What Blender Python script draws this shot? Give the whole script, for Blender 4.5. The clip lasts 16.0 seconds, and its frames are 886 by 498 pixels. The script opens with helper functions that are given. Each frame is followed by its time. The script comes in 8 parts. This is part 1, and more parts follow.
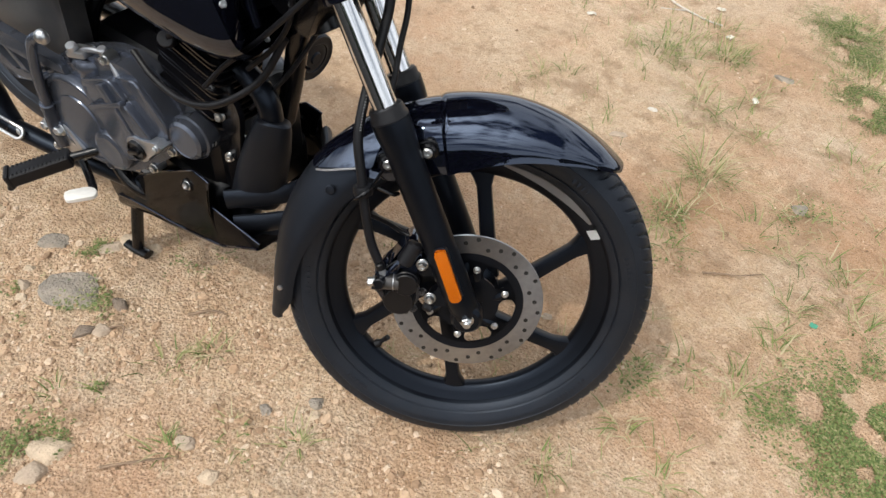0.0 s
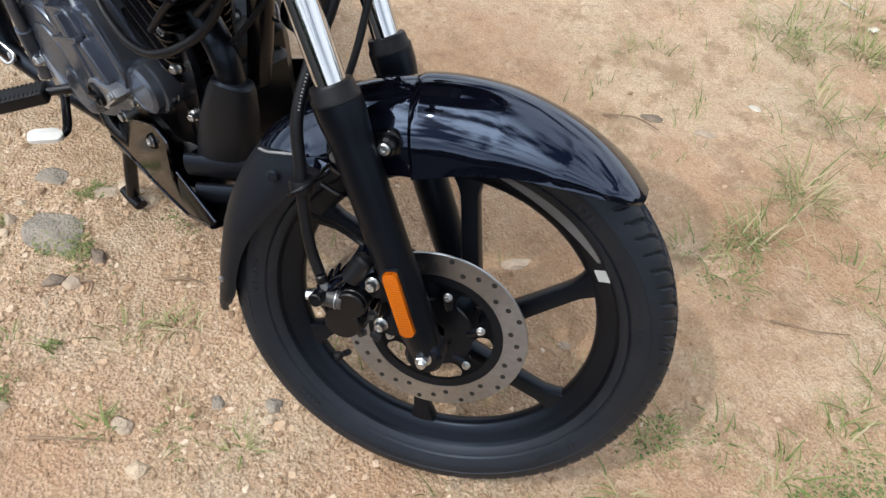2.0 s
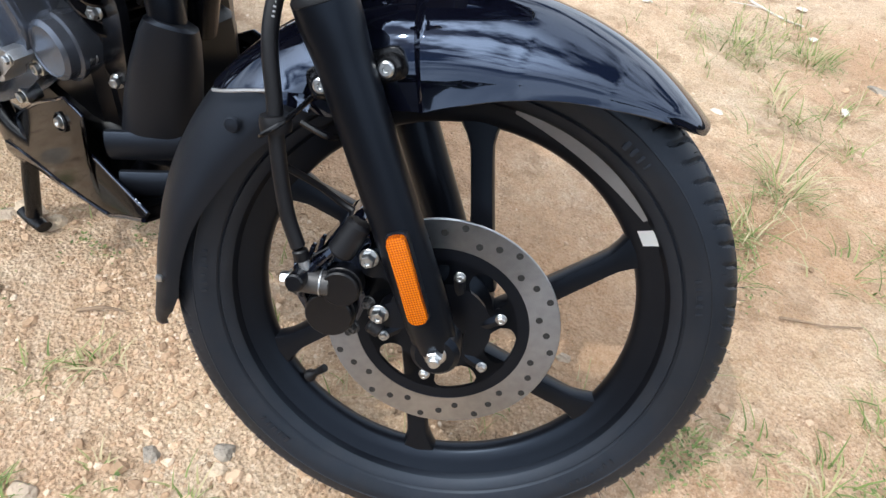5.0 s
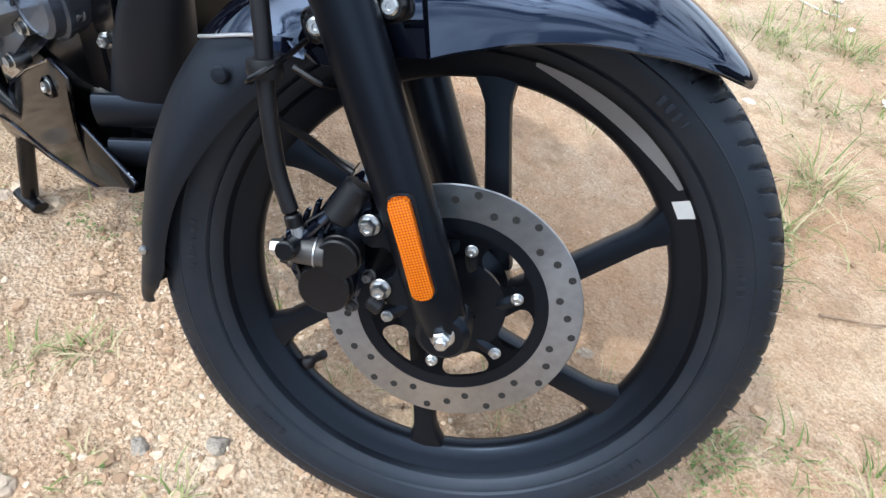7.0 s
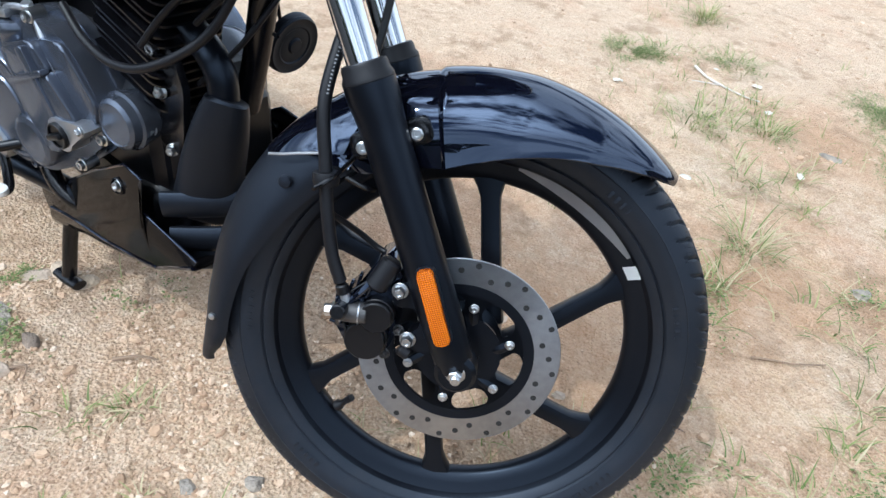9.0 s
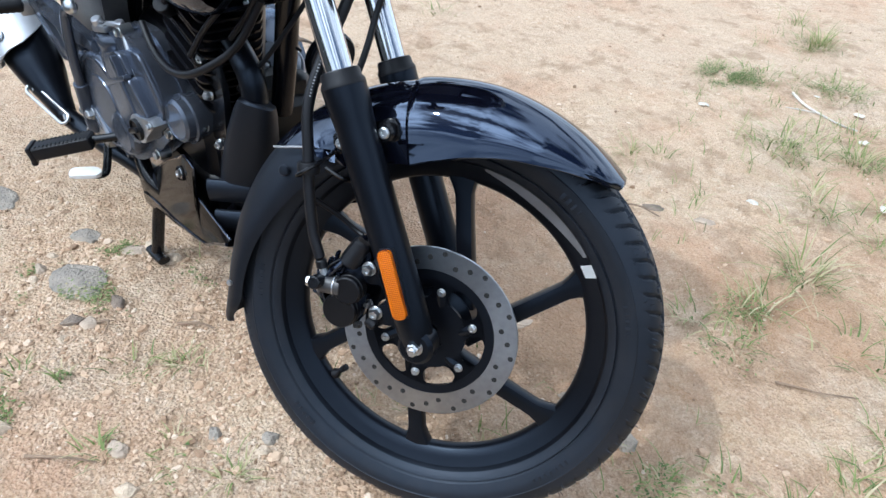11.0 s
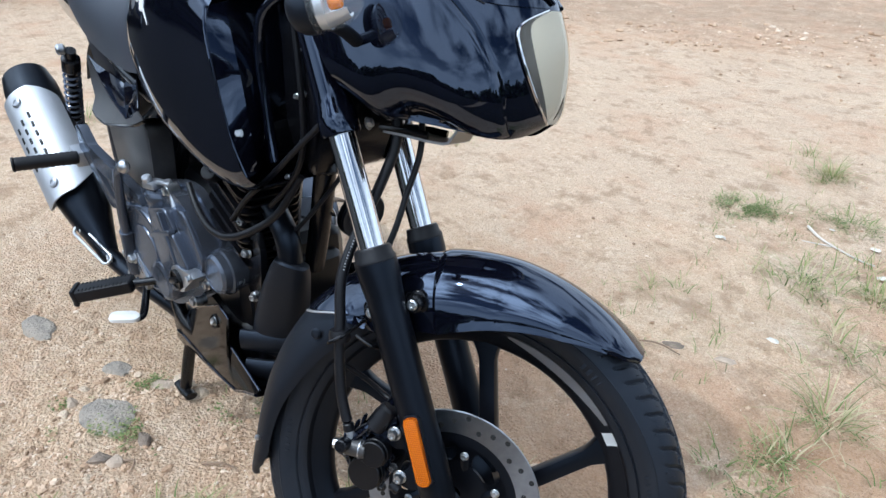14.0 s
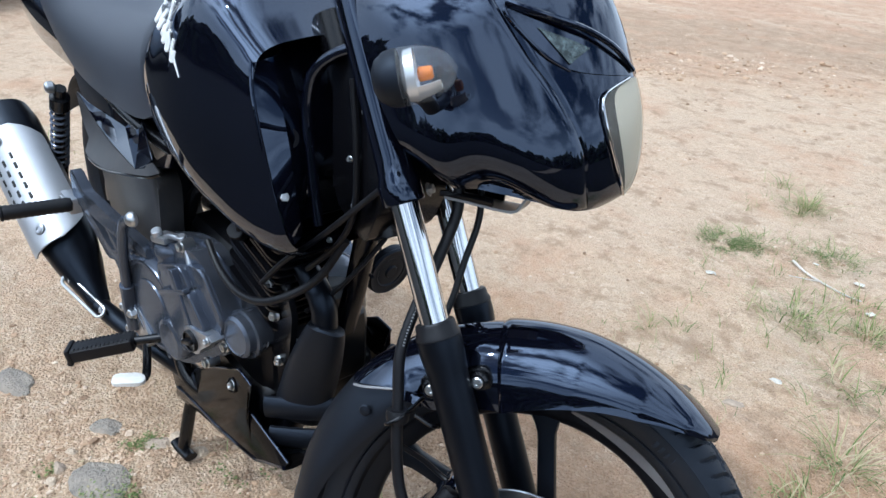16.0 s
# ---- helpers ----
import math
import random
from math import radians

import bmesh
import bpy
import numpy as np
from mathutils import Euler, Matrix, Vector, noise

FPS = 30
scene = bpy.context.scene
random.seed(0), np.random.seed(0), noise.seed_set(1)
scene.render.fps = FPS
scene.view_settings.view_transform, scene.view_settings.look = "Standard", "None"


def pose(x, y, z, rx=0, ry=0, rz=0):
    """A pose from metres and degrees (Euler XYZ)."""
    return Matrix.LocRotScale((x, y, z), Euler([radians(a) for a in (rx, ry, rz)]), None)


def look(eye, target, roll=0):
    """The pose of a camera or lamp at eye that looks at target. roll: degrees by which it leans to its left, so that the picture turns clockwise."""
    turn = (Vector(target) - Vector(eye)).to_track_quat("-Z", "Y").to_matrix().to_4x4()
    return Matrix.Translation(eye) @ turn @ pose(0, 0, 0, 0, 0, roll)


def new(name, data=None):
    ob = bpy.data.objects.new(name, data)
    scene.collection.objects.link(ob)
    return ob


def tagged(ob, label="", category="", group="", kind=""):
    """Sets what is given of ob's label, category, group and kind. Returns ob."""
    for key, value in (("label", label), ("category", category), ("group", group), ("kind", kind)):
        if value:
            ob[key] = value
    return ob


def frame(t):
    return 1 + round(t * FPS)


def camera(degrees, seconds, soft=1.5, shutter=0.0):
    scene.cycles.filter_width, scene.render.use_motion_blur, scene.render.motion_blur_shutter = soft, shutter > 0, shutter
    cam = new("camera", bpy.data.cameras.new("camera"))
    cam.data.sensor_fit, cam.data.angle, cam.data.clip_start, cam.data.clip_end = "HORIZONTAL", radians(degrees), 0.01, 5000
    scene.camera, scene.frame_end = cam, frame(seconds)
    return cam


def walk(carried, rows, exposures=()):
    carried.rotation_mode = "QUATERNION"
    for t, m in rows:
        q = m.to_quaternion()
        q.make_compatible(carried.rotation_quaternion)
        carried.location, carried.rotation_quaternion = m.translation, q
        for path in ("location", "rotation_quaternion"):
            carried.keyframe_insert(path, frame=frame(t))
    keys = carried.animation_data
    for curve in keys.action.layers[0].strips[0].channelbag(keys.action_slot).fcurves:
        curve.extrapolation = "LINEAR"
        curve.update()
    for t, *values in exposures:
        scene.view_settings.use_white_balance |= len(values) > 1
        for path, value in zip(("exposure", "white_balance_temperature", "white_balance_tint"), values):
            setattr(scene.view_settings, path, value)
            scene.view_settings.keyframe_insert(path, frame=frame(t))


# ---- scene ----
cam = camera(64.2, 16.0)
METRES, EYE, TILT, LEAN, TURN = 1.40, 1.149, -46.35, -3.14, 38.0
ROWS = [
    (0.0, 0.0, 0.0, 0.0, 0.0, 0.0, -0.0),
    (0.5, 0.0148, 0.0307, 0.0159, 2.01, -1.2, -2.67),
    (1.0, 0.0556, 0.063, 0.0364, 5.31, -2.96, -4.81),
    (1.5, 0.0967, 0.1126, 0.0553, 8.17, -4.28, -7.03),
    (2.0, 0.1115, 0.1612, 0.0629, 8.65, -4.27, -8.02),
    (2.5, 0.1126, 0.1935, 0.0605, 7.57, -4.02, -8.01),
    (3.0, 0.1039, 0.2103, 0.0562, 6.21, -2.82, -7.91),
    (3.5, 0.0864, 0.2236, 0.0479, 4.53, -1.38, -6.76),
    (4.0, 0.0674, 0.2354, 0.0325, 2.84, 0.69, -5.69),
    (4.5, 0.0472, 0.254, 0.0027, 1.8, 2.02, -4.92),
    (5.0, 0.0401, 0.2771, -0.022, 1.79, 2.06, -5.13),
    (7.5, 0.0476, 0.3293, -0.042, 3.48, 2.79, -6.01),
    (8.0, 0.0434, 0.2967, -0.0403, 2.83, 3.69, -5.79),
    (8.5, 0.0313, 0.2421, -0.0483, 1.67, 5.65, -4.74),
    (9.0, 0.0158, 0.1924, -0.0585, 0.18, 8.25, -4.05),
    (11.5, 0.1858, 0.1418, -0.0799, 12.51, 8.87, -10.49),
    (12.0, 0.1913, 0.1479, -0.0766, 12.89, 8.9, -10.57),
    (12.5, 0.1948, 0.1473, -0.0787, 12.71, 8.91, -10.56),
    (13.0, 0.1867, 0.1332, -0.068, 12.65, 11.17, -10.62),
    (13.5, 0.1731, 0.1125, -0.0463, 12.44, 14.92, -10.75),
    (14.0, 0.1594, 0.0969, -0.0325, 11.99, 16.87, -10.78),
    (14.5, 0.1379, 0.0842, -0.0213, 11.23, 18.29, -11.16),
    (15.0, 0.1095, 0.0834, -0.0137, 10.29, 18.7, -10.71),
    (15.5, 0.0791, 0.0881, -0.0057, 9.31, 18.9, -10.15),
    (16.0, 0.0528, 0.0978, 0.0052, 8.1, 18.85, -9.28),
]
walk(cam, [(t, pose(0, 0, EYE, TILT, LEAN, TURN) @ pose(METRES * x, METRES * y, METRES * z, 90 + pitch, roll, yaw)) for t, x, y, z, yaw, pitch, roll in ROWS],
     exposures=[(0.0, -0.72, 6680, 8), (1.5, -0.67, 6380, 8), (4.0, -0.53, 6230, 7), (5.0, -0.27, 6130, 7), (8.0, -0.13, 5600, 5), (9.0, -0.34, 5520, 5), (12.5, -0.46, 5450, 5), (14.0, -0.55, 5460, 5), (16.0, -0.60, 5430, 5)])

# ---- world, sun ----
SUN_TO = Vector((-0.13, -0.60, 1.0)).normalized()      # towards the sun
world = bpy.data.worlds.new("sky")
scene.world = world
world.use_nodes = True
wn, wl = world.node_tree.nodes, world.node_tree.links
wn.clear()
w_out = wn.new("ShaderNodeOutputWorld")
w_bg = wn.new("ShaderNodeBackground")
w_bg.inputs["Strength"].default_value = 0.12
w_sky = wn.new("ShaderNodeTexSky")
w_sky.sky_type = "NISHITA"
w_sky.sun_disc = False
w_sky.sun_elevation = math.asin(SUN_TO.z)
w_sky.sun_rotation = math.atan2(SUN_TO.x, SUN_TO.y)
w_sky.dust_density = 0.7
w_sky.ozone_density = 2.0
w_tc = wn.new("ShaderNodeTexCoord")
w_map = wn.new("ShaderNodeMapping")
w_map.inputs["Scale"].default_value = (1.0, 1.0, 2.2)
w_map.inputs["Location"].default_value = (2.051, 1.045, 0.736)
w_noise = wn.new("ShaderNodeTexNoise")
w_noise.inputs["Scale"].default_value = 2.3
w_noise.inputs["Detail"].default_value = 7.0
w_noise.inputs["Roughness"].default_value = 0.58
w_ramp = wn.new("ShaderNodeValToRGB")
w_ramp.color_ramp.elements[0].position = 0.42
w_ramp.color_ramp.elements[1].position = 0.545
w_mix = wn.new("ShaderNodeMix")
w_mix.data_type = "RGBA"
w_dot = wn.new("ShaderNodeVectorMath")             # clouds are brightest round the sun
w_dot.operation = "DOT_PRODUCT"
w_dot.inputs[1].default_value = SUN_TO
w_near = wn.new("ShaderNodeMapRange")
w_near.interpolation_type = "SMOOTHSTEP"
w_near.inputs["From Min"].default_value, w_near.inputs["From Max"].default_value = 0.70, 1.0
w_near.inputs["To Min"].default_value, w_near.inputs["To Max"].default_value = 0.80, 2.5
w_white = wn.new("ShaderNodeVectorMath")
w_white.operation = "SCALE"
w_white.inputs[0].default_value = (27.0, 27.5, 28.5)
wl.new(w_tc.outputs["Generated"], w_dot.inputs[0])
wl.new(w_dot.outputs["Value"], w_near.inputs["Value"])
wl.new(w_near.outputs["Result"], w_white.inputs["Scale"])
wl.new(w_white.outputs["Vector"], w_mix.inputs["B"])
wl.new(w_tc.outputs["Generated"], w_map.inputs["Vector"])
wl.new(w_map.outputs["Vector"], w_noise.inputs["Vector"])
wl.new(w_noise.outputs["Fac"], w_ramp.inputs["Fac"])
wl.new(w_ramp.outputs["Color"], w_mix.inputs["Factor"])
wl.new(w_sky.outputs["Color"], w_mix.inputs["A"])
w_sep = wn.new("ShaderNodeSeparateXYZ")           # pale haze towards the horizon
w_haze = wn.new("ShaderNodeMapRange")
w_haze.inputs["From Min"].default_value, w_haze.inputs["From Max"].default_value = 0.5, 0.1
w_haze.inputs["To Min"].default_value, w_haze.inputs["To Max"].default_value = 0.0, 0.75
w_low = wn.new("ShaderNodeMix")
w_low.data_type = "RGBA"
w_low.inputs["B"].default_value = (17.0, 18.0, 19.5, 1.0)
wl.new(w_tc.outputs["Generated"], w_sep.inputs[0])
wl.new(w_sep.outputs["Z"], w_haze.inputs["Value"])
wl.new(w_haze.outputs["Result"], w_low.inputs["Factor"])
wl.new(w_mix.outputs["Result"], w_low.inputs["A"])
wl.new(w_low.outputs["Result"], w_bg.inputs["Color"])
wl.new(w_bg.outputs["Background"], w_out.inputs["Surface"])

sun = new("sun", bpy.data.lights.new("sun", "SUN"))
sun.data.energy = 2.8
sun.data.angle = radians(1.2)
sun.data.color = (1.0, 0.95, 0.87)
sun.matrix_world = look(SUN_TO * 30, (0, 0, 0))


# ---- materials ----
def material(name, color, rough=0.5, metal=0.0, var=0.15, scale=8.0, fine=120.0, bump=0.15, depth=0.001, coat=0.0, rvar=0.12, dust=0.0, ior=1.5, spec=0.5, tint=None):
    """Principled surface with colour and roughness variation at two scales and a fine relief; dust settles on it as thin pale film."""
    m = bpy.data.materials.new(name)
    m.use_nodes = True
    nt = m.node_tree
    nd, ln = nt.nodes, nt.links
    b = nd["Principled BSDF"]
    tc = nd.new("ShaderNodeTexCoord")
    n1 = nd.new("ShaderNodeTexNoise")
    n1.inputs["Scale"].default_value, n1.inputs["Detail"].default_value = scale, 4
    n2 = nd.new("ShaderNodeTexNoise")
    n2.inputs["Scale"].default_value, n2.inputs["Detail"].default_value = fine, 3
    for n in (n1, n2):
        ln.new(tc.outputs["Object"], n.inputs["Vector"])
    mixn = nd.new("ShaderNodeMath")
    mixn.operation = "MULTIPLY_ADD"
    mixn.inputs[1].default_value = 0.4
    ln.new(n2.outputs["Fac"], mixn.inputs[0])
    ln.new(n1.outputs["Fac"], mixn.inputs[2])
    ramp = nd.new("ShaderNodeValToRGB")
    lo = [max(0.0, c * (1 - var)) for c in color]
    hi = [min(1.0, c * (1 + var)) for c in color]
    ramp.color_ramp.elements[0].position, ramp.color_ramp.elements[1].position = 0.45, 0.95
    ramp.color_ramp.elements[0].color, ramp.color_ramp.elements[1].color = (*lo, 1), (*hi, 1)
    ln.new(mixn.outputs[0], ramp.inputs["Fac"])
    out = ramp.outputs["Color"]
    if dust:
        n3 = nd.new("ShaderNodeTexNoise")
        n3.inputs["Scale"].default_value, n3.inputs["Detail"].default_value = 22, 8
        n3.inputs["Roughness"].default_value = 0.7
        ln.new(tc.outputs["Object"], n3.inputs["Vector"])
        mr = nd.new("ShaderNodeMapRange")
        mr.inputs["From Min"].default_value, mr.inputs["From Max"].default_value = 0.42, 0.8
        mr.inputs["To Max"].default_value = dust
        ln.new(n3.outputs["Fac"], mr.inputs["Value"])
        dm = nd.new("ShaderNodeMix")
        dm.data_type = "RGBA"
        dm.inputs["B"].default_value = (0.36, 0.28, 0.2, 1)
        ln.new(mr.outputs["Result"], dm.inputs["Factor"])
        ln.new(out, dm.inputs["A"])
        out = dm.outputs["Result"]
    ln.new(out, b.inputs["Base Color"])
    rr = nd.new("ShaderNodeMapRange")
    rr.inputs["From Min"].default_value, rr.inputs["From Max"].default_value = 0.3, 1.1
    rr.inputs["To Min"].default_value, rr.inputs["To Max"].default_value = max(0.02, rough * (1 - rvar)), min(1, rough * (1 + rvar))
    ln.new(mixn.outputs[0], rr.inputs["Value"])
    ln.new(rr.outputs["Result"], b.inputs["Roughness"])
    b.inputs["Metallic"].default_value = metal
    b.inputs["IOR"].default_value = ior
    b.inputs["Specular IOR Level"].default_value = spec
    if tint:
        b.inputs["Specular Tint"].default_value = (*tint, 1)
    b.inputs["Coat Weight"].default_value = coat
    b.inputs["Coat Roughness"].default_value = 0.04
    if bump:
        bn = nd.new("ShaderNodeBump")
        bn.inputs["Strength"].default_value, bn.inputs["Distance"].default_value = bump, depth
        ln.new(n2.outputs["Fac"], bn.inputs["Height"])
        ln.new(bn.outputs["Normal"], b.inputs["Normal"])
    return m


PAINT = material("gloss_black_paint", (0.0022, 0.0025, 0.0055), 0.03, var=0.3, bump=0.0, spec=0.9, tint=(0.60, 0.73, 1.0))
SATIN = material("satin_black_alloy", (0.0030, 0.0032, 0.0045), 0.34, var=0.3, bump=0.12, depth=0.0004, fine=500, spec=0.27, tint=(0.6, 0.75, 1.0))
PLASTIC = material("matte_black_plastic", (0.0060, 0.0062, 0.0080), 0.48, var=0.25, bump=0.25, depth=0.0004, fine=900, spec=0.34, tint=(0.6, 0.75, 1.0))
RUBBER = material("tyre_rubber", (0.0075, 0.0088, 0.0120), 0.5, var=0.35, bump=0.25, depth=0.0004, fine=600, dust=0.02, spec=0.42, tint=(0.68, 0.80, 1.0))
HOSE = material("hose_rubber", (0.005, 0.005, 0.0065), 0.45, var=0.3, bump=0.2, depth=0.0003, fine=700, spec=0.28)
CHROME = material("chrome", (0.60, 0.61, 0.635), 0.1, 1.0, var=0.05, bump=0.0)
ZINC = material("zinc_plate", (0.52, 0.53, 0.54), 0.32, 1.0, var=0.15, bump=0.1, depth=0.0003, fine=700)
ENGINE = material("grey_engine_paint", (0.076, 0.083, 0.102), 0.22, 0.55, var=0.25, bump=0.14, depth=0.0004, fine=700, dust=0.04, spec=0.9, tint=(0.6, 0.75, 1.0))
ENGINE_DARK = material("black_engine_paint", (0.0035, 0.0035, 0.0045), 0.33, 0.0, var=0.3, bump=0.25, depth=0.0005, fine=500, spec=0.35)
FRAME = material("black_frame_enamel", (0.003, 0.003, 0.004), 0.25, var=0.3, bump=0.05, spec=0.4)
SILVER = material("silver_heat_shield", (0.46, 0.47, 0.49), 0.42, 0.6, var=0.08, bump=0.1, depth=0.0003, fine=600)
ALU = material("cast_aluminium", (0.42, 0.43, 0.45), 0.38, 0.9, var=0.15, bump=0.25, depth=0.0004, fine=500)
SEAT = material("seat_vinyl", (0.040, 0.044, 0.056), 0.45, var=0.15, bump=0.5, depth=0.0005, fine=420)
STICKER = material("white_sticker", (0.78, 0.78, 0.77), 0.45, var=0.04, bump=0.0)
DECAL = material("grey_decal", (0.30, 0.30, 0.31), 0.35, 0.3, var=0.06, bump=0.0)
WHITE_PAD = material("worn_pedal_pad", (0.72, 0.70, 0.66), 0.6, 0.2, var=0.12, bump=0.6, depth=0.001, fine=180)
BROWN_GLOSS = material("glossy_bronze_black", (0.0035, 0.003, 0.003), 0.10, var=0.4, bump=0.0, spec=0.27, ior=1.20)
AMBER = material("amber_plastic", (0.95, 0.24, 0.006), 0.25, var=0.1, bump=0.0)
REFLECTOR_BODY = material("lamp_reflector", (0.86, 0.86, 0.85), 0.22, 0.55, var=0.05, bump=0.0)
LAMP_BOWL = material("lamp_bowl", (0.86, 0.84, 0.78), 0.5, 0.1, var=0.05, bump=0.0)
PILOT_GLASS = material("pilot_glass", (0.09, 0.11, 0.11), 0.12, 0.75, var=0.7, scale=90, fine=260, bump=0.6, depth=0.004)
# for the unseen added road, very dark so that paint reflections darken
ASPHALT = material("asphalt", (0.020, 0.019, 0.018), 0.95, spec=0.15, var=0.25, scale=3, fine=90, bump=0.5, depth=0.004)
CAR_PAINT = material("pale_blue_car_paint", (0.22, 0.27, 0.36), 0.2, 0.2, var=0.06, bump=0.0, coat=0.4)
LEAF = material("dark_leaves", (0.030, 0.045, 0.016), 0.6, var=0.5, scale=0.6, fine=6, bump=0.0)
GREY_PLASTIC = material("dark_grey_plastic", (0.028, 0.028, 0.030), 0.4, var=0.25, bump=0.2, depth=0.0004, fine=600, dust=0.08)
# paler than the other cases: reflected sky is put into the colour
CASE_GREY = material("case_paint_skylit", (0.34, 0.37, 0.43), 0.30, 0.3, var=0.2, bump=0.25, depth=0.0004, fine=600, dust=0.08)
BRACKET = material("dull_bracket_steel", (0.22, 0.21, 0.20), 0.45, 0.7, var=0.25, bump=0.2, depth=0.0004, fine=500, dust=0.1)
# near-black fill laid over solid metal as the shade inside holes and slots
DARK_VOID = material("dark_hole_fill", (0.006, 0.006, 0.006), 0.7, bump=0.0)


def brushed_steel():
    m = material("brake_disc_steel", (0.31, 0.33, 0.365), 0.30, 1.0, var=0.25, bump=0.0)
    nt = m.node_tree
    b = nt.nodes["Principled BSDF"]
    tc = nt.nodes.new("ShaderNodeTexCoord")
    tg = nt.nodes.new("ShaderNodeTangent")          # turned on a lathe: the sheen runs round the axle
    tg.direction_type, tg.axis = "RADIAL", "Y"
    b.inputs["Anisotropic"].default_value = 0.75
    nt.links.new(tg.outputs["Tangent"], b.inputs["Tangent"])
    w = nt.nodes.new("ShaderNodeTexWave")
    w.wave_type, w.rings_direction = "RINGS", "Y"
    w.inputs["Scale"].default_value, w.inputs["Distortion"].default_value, w.inputs["Detail"].default_value = 160, 1.5, 3
    bp = nt.nodes.new("ShaderNodeBump")
    bp.inputs["Strength"].default_value, bp.inputs["Distance"].default_value = 0.25, 0.0002
    nt.links.new(tc.outputs["Object"], w.inputs["Vector"])
    nt.links.new(w.outputs["Fac"], bp.inputs["Height"])
    nt.links.new(bp.outputs["Normal"], b.inputs["Normal"])
    return m


DISC = brushed_steel()


def reflex_orange():
    m = material("orange_reflex", (0.60, 0.155, 0.003), 0.2, var=0.25, scale=60, bump=0.0, coat=0.05, spec=0.25)
    nt = m.node_tree
    b = nt.nodes["Principled BSDF"]
    tc = nt.nodes.new("ShaderNodeTexCoord")
    v = nt.nodes.new("ShaderNodeTexVoronoi")
    v.inputs["Scale"].default_value, v.inputs["Randomness"].default_value = 430, 0.0
    rp = nt.nodes.new("ShaderNodeValToRGB")              # small prisms, dark at their joints
    rp.color_ramp.elements[0].position, rp.color_ramp.elements[1].position = 0.25, 0.62
    rp.color_ramp.elements[0].color, rp.color_ramp.elements[1].color = (0.62, 0.150, 0.0004, 1), (0.24, 0.040, 0.0002, 1)
    nt.links.new(v.outputs["Distance"], rp.inputs["Fac"])
    nt.links.new(rp.outputs["Color"], b.inputs["Base Color"])
    bp = nt.nodes.new("ShaderNodeBump")
    bp.inputs["Strength"].default_value, bp.inputs["Distance"].default_value = 0.8, 0.001
    nt.links.new(tc.outputs["Object"], v.inputs["Vector"])
    nt.links.new(v.outputs["Distance"], bp.inputs["Height"])
    nt.links.new(bp.outputs["Normal"], b.inputs["Normal"])
    return m


REFLEX = reflex_orange()


def clear_plastic(name, tint=(0.95, 0.96, 0.97), rough=0.04, mix=0.75, body=0.12):
    """Thin clear cover: part see-through, part glossy."""
    m = bpy.data.materials.new(name)
    m.use_nodes = True
    nd, ln = m.node_tree.nodes, m.node_tree.links
    nd.clear()
    out = nd.new("ShaderNodeOutputMaterial")
    tr = nd.new("ShaderNodeBsdfTransparent")
    tr.inputs["Color"].default_value = (*tint, 1)
    gl = nd.new("ShaderNodeBsdfPrincipled")
    gl.inputs["Base Color"].default_value = (tint[0] * body, tint[1] * body, tint[2] * body, 1)
    gl.inputs["Roughness"].default_value = rough
    ns = nd.new("ShaderNodeTexNoise")
    ns.inputs["Scale"].default_value = 30
    tc = nd.new("ShaderNodeTexCoord")
    ln.new(tc.outputs["Object"], ns.inputs["Vector"])
    bp = nd.new("ShaderNodeBump")
    bp.inputs["Strength"].default_value, bp.inputs["Distance"].default_value = 0.08, 0.002
    ln.new(ns.outputs["Fac"], bp.inputs["Height"])
    ln.new(bp.outputs["Normal"], gl.inputs["Normal"])
    mx = nd.new("ShaderNodeMixShader")
    mx.inputs["Fac"].default_value = 1 - mix
    ln.new(tr.outputs[0], mx.inputs[1])
    ln.new(gl.outputs[0], mx.inputs[2])
    ln.new(mx.outputs[0], out.inputs["Surface"])
    return m


LENS = clear_plastic("clear_lens", rough=0.02, mix=0.84, body=0.35)
HEADLAMP_LENS = clear_plastic("headlamp_cover", (0.96, 0.94, 0.89), 0.06, 0.86, 0.3)


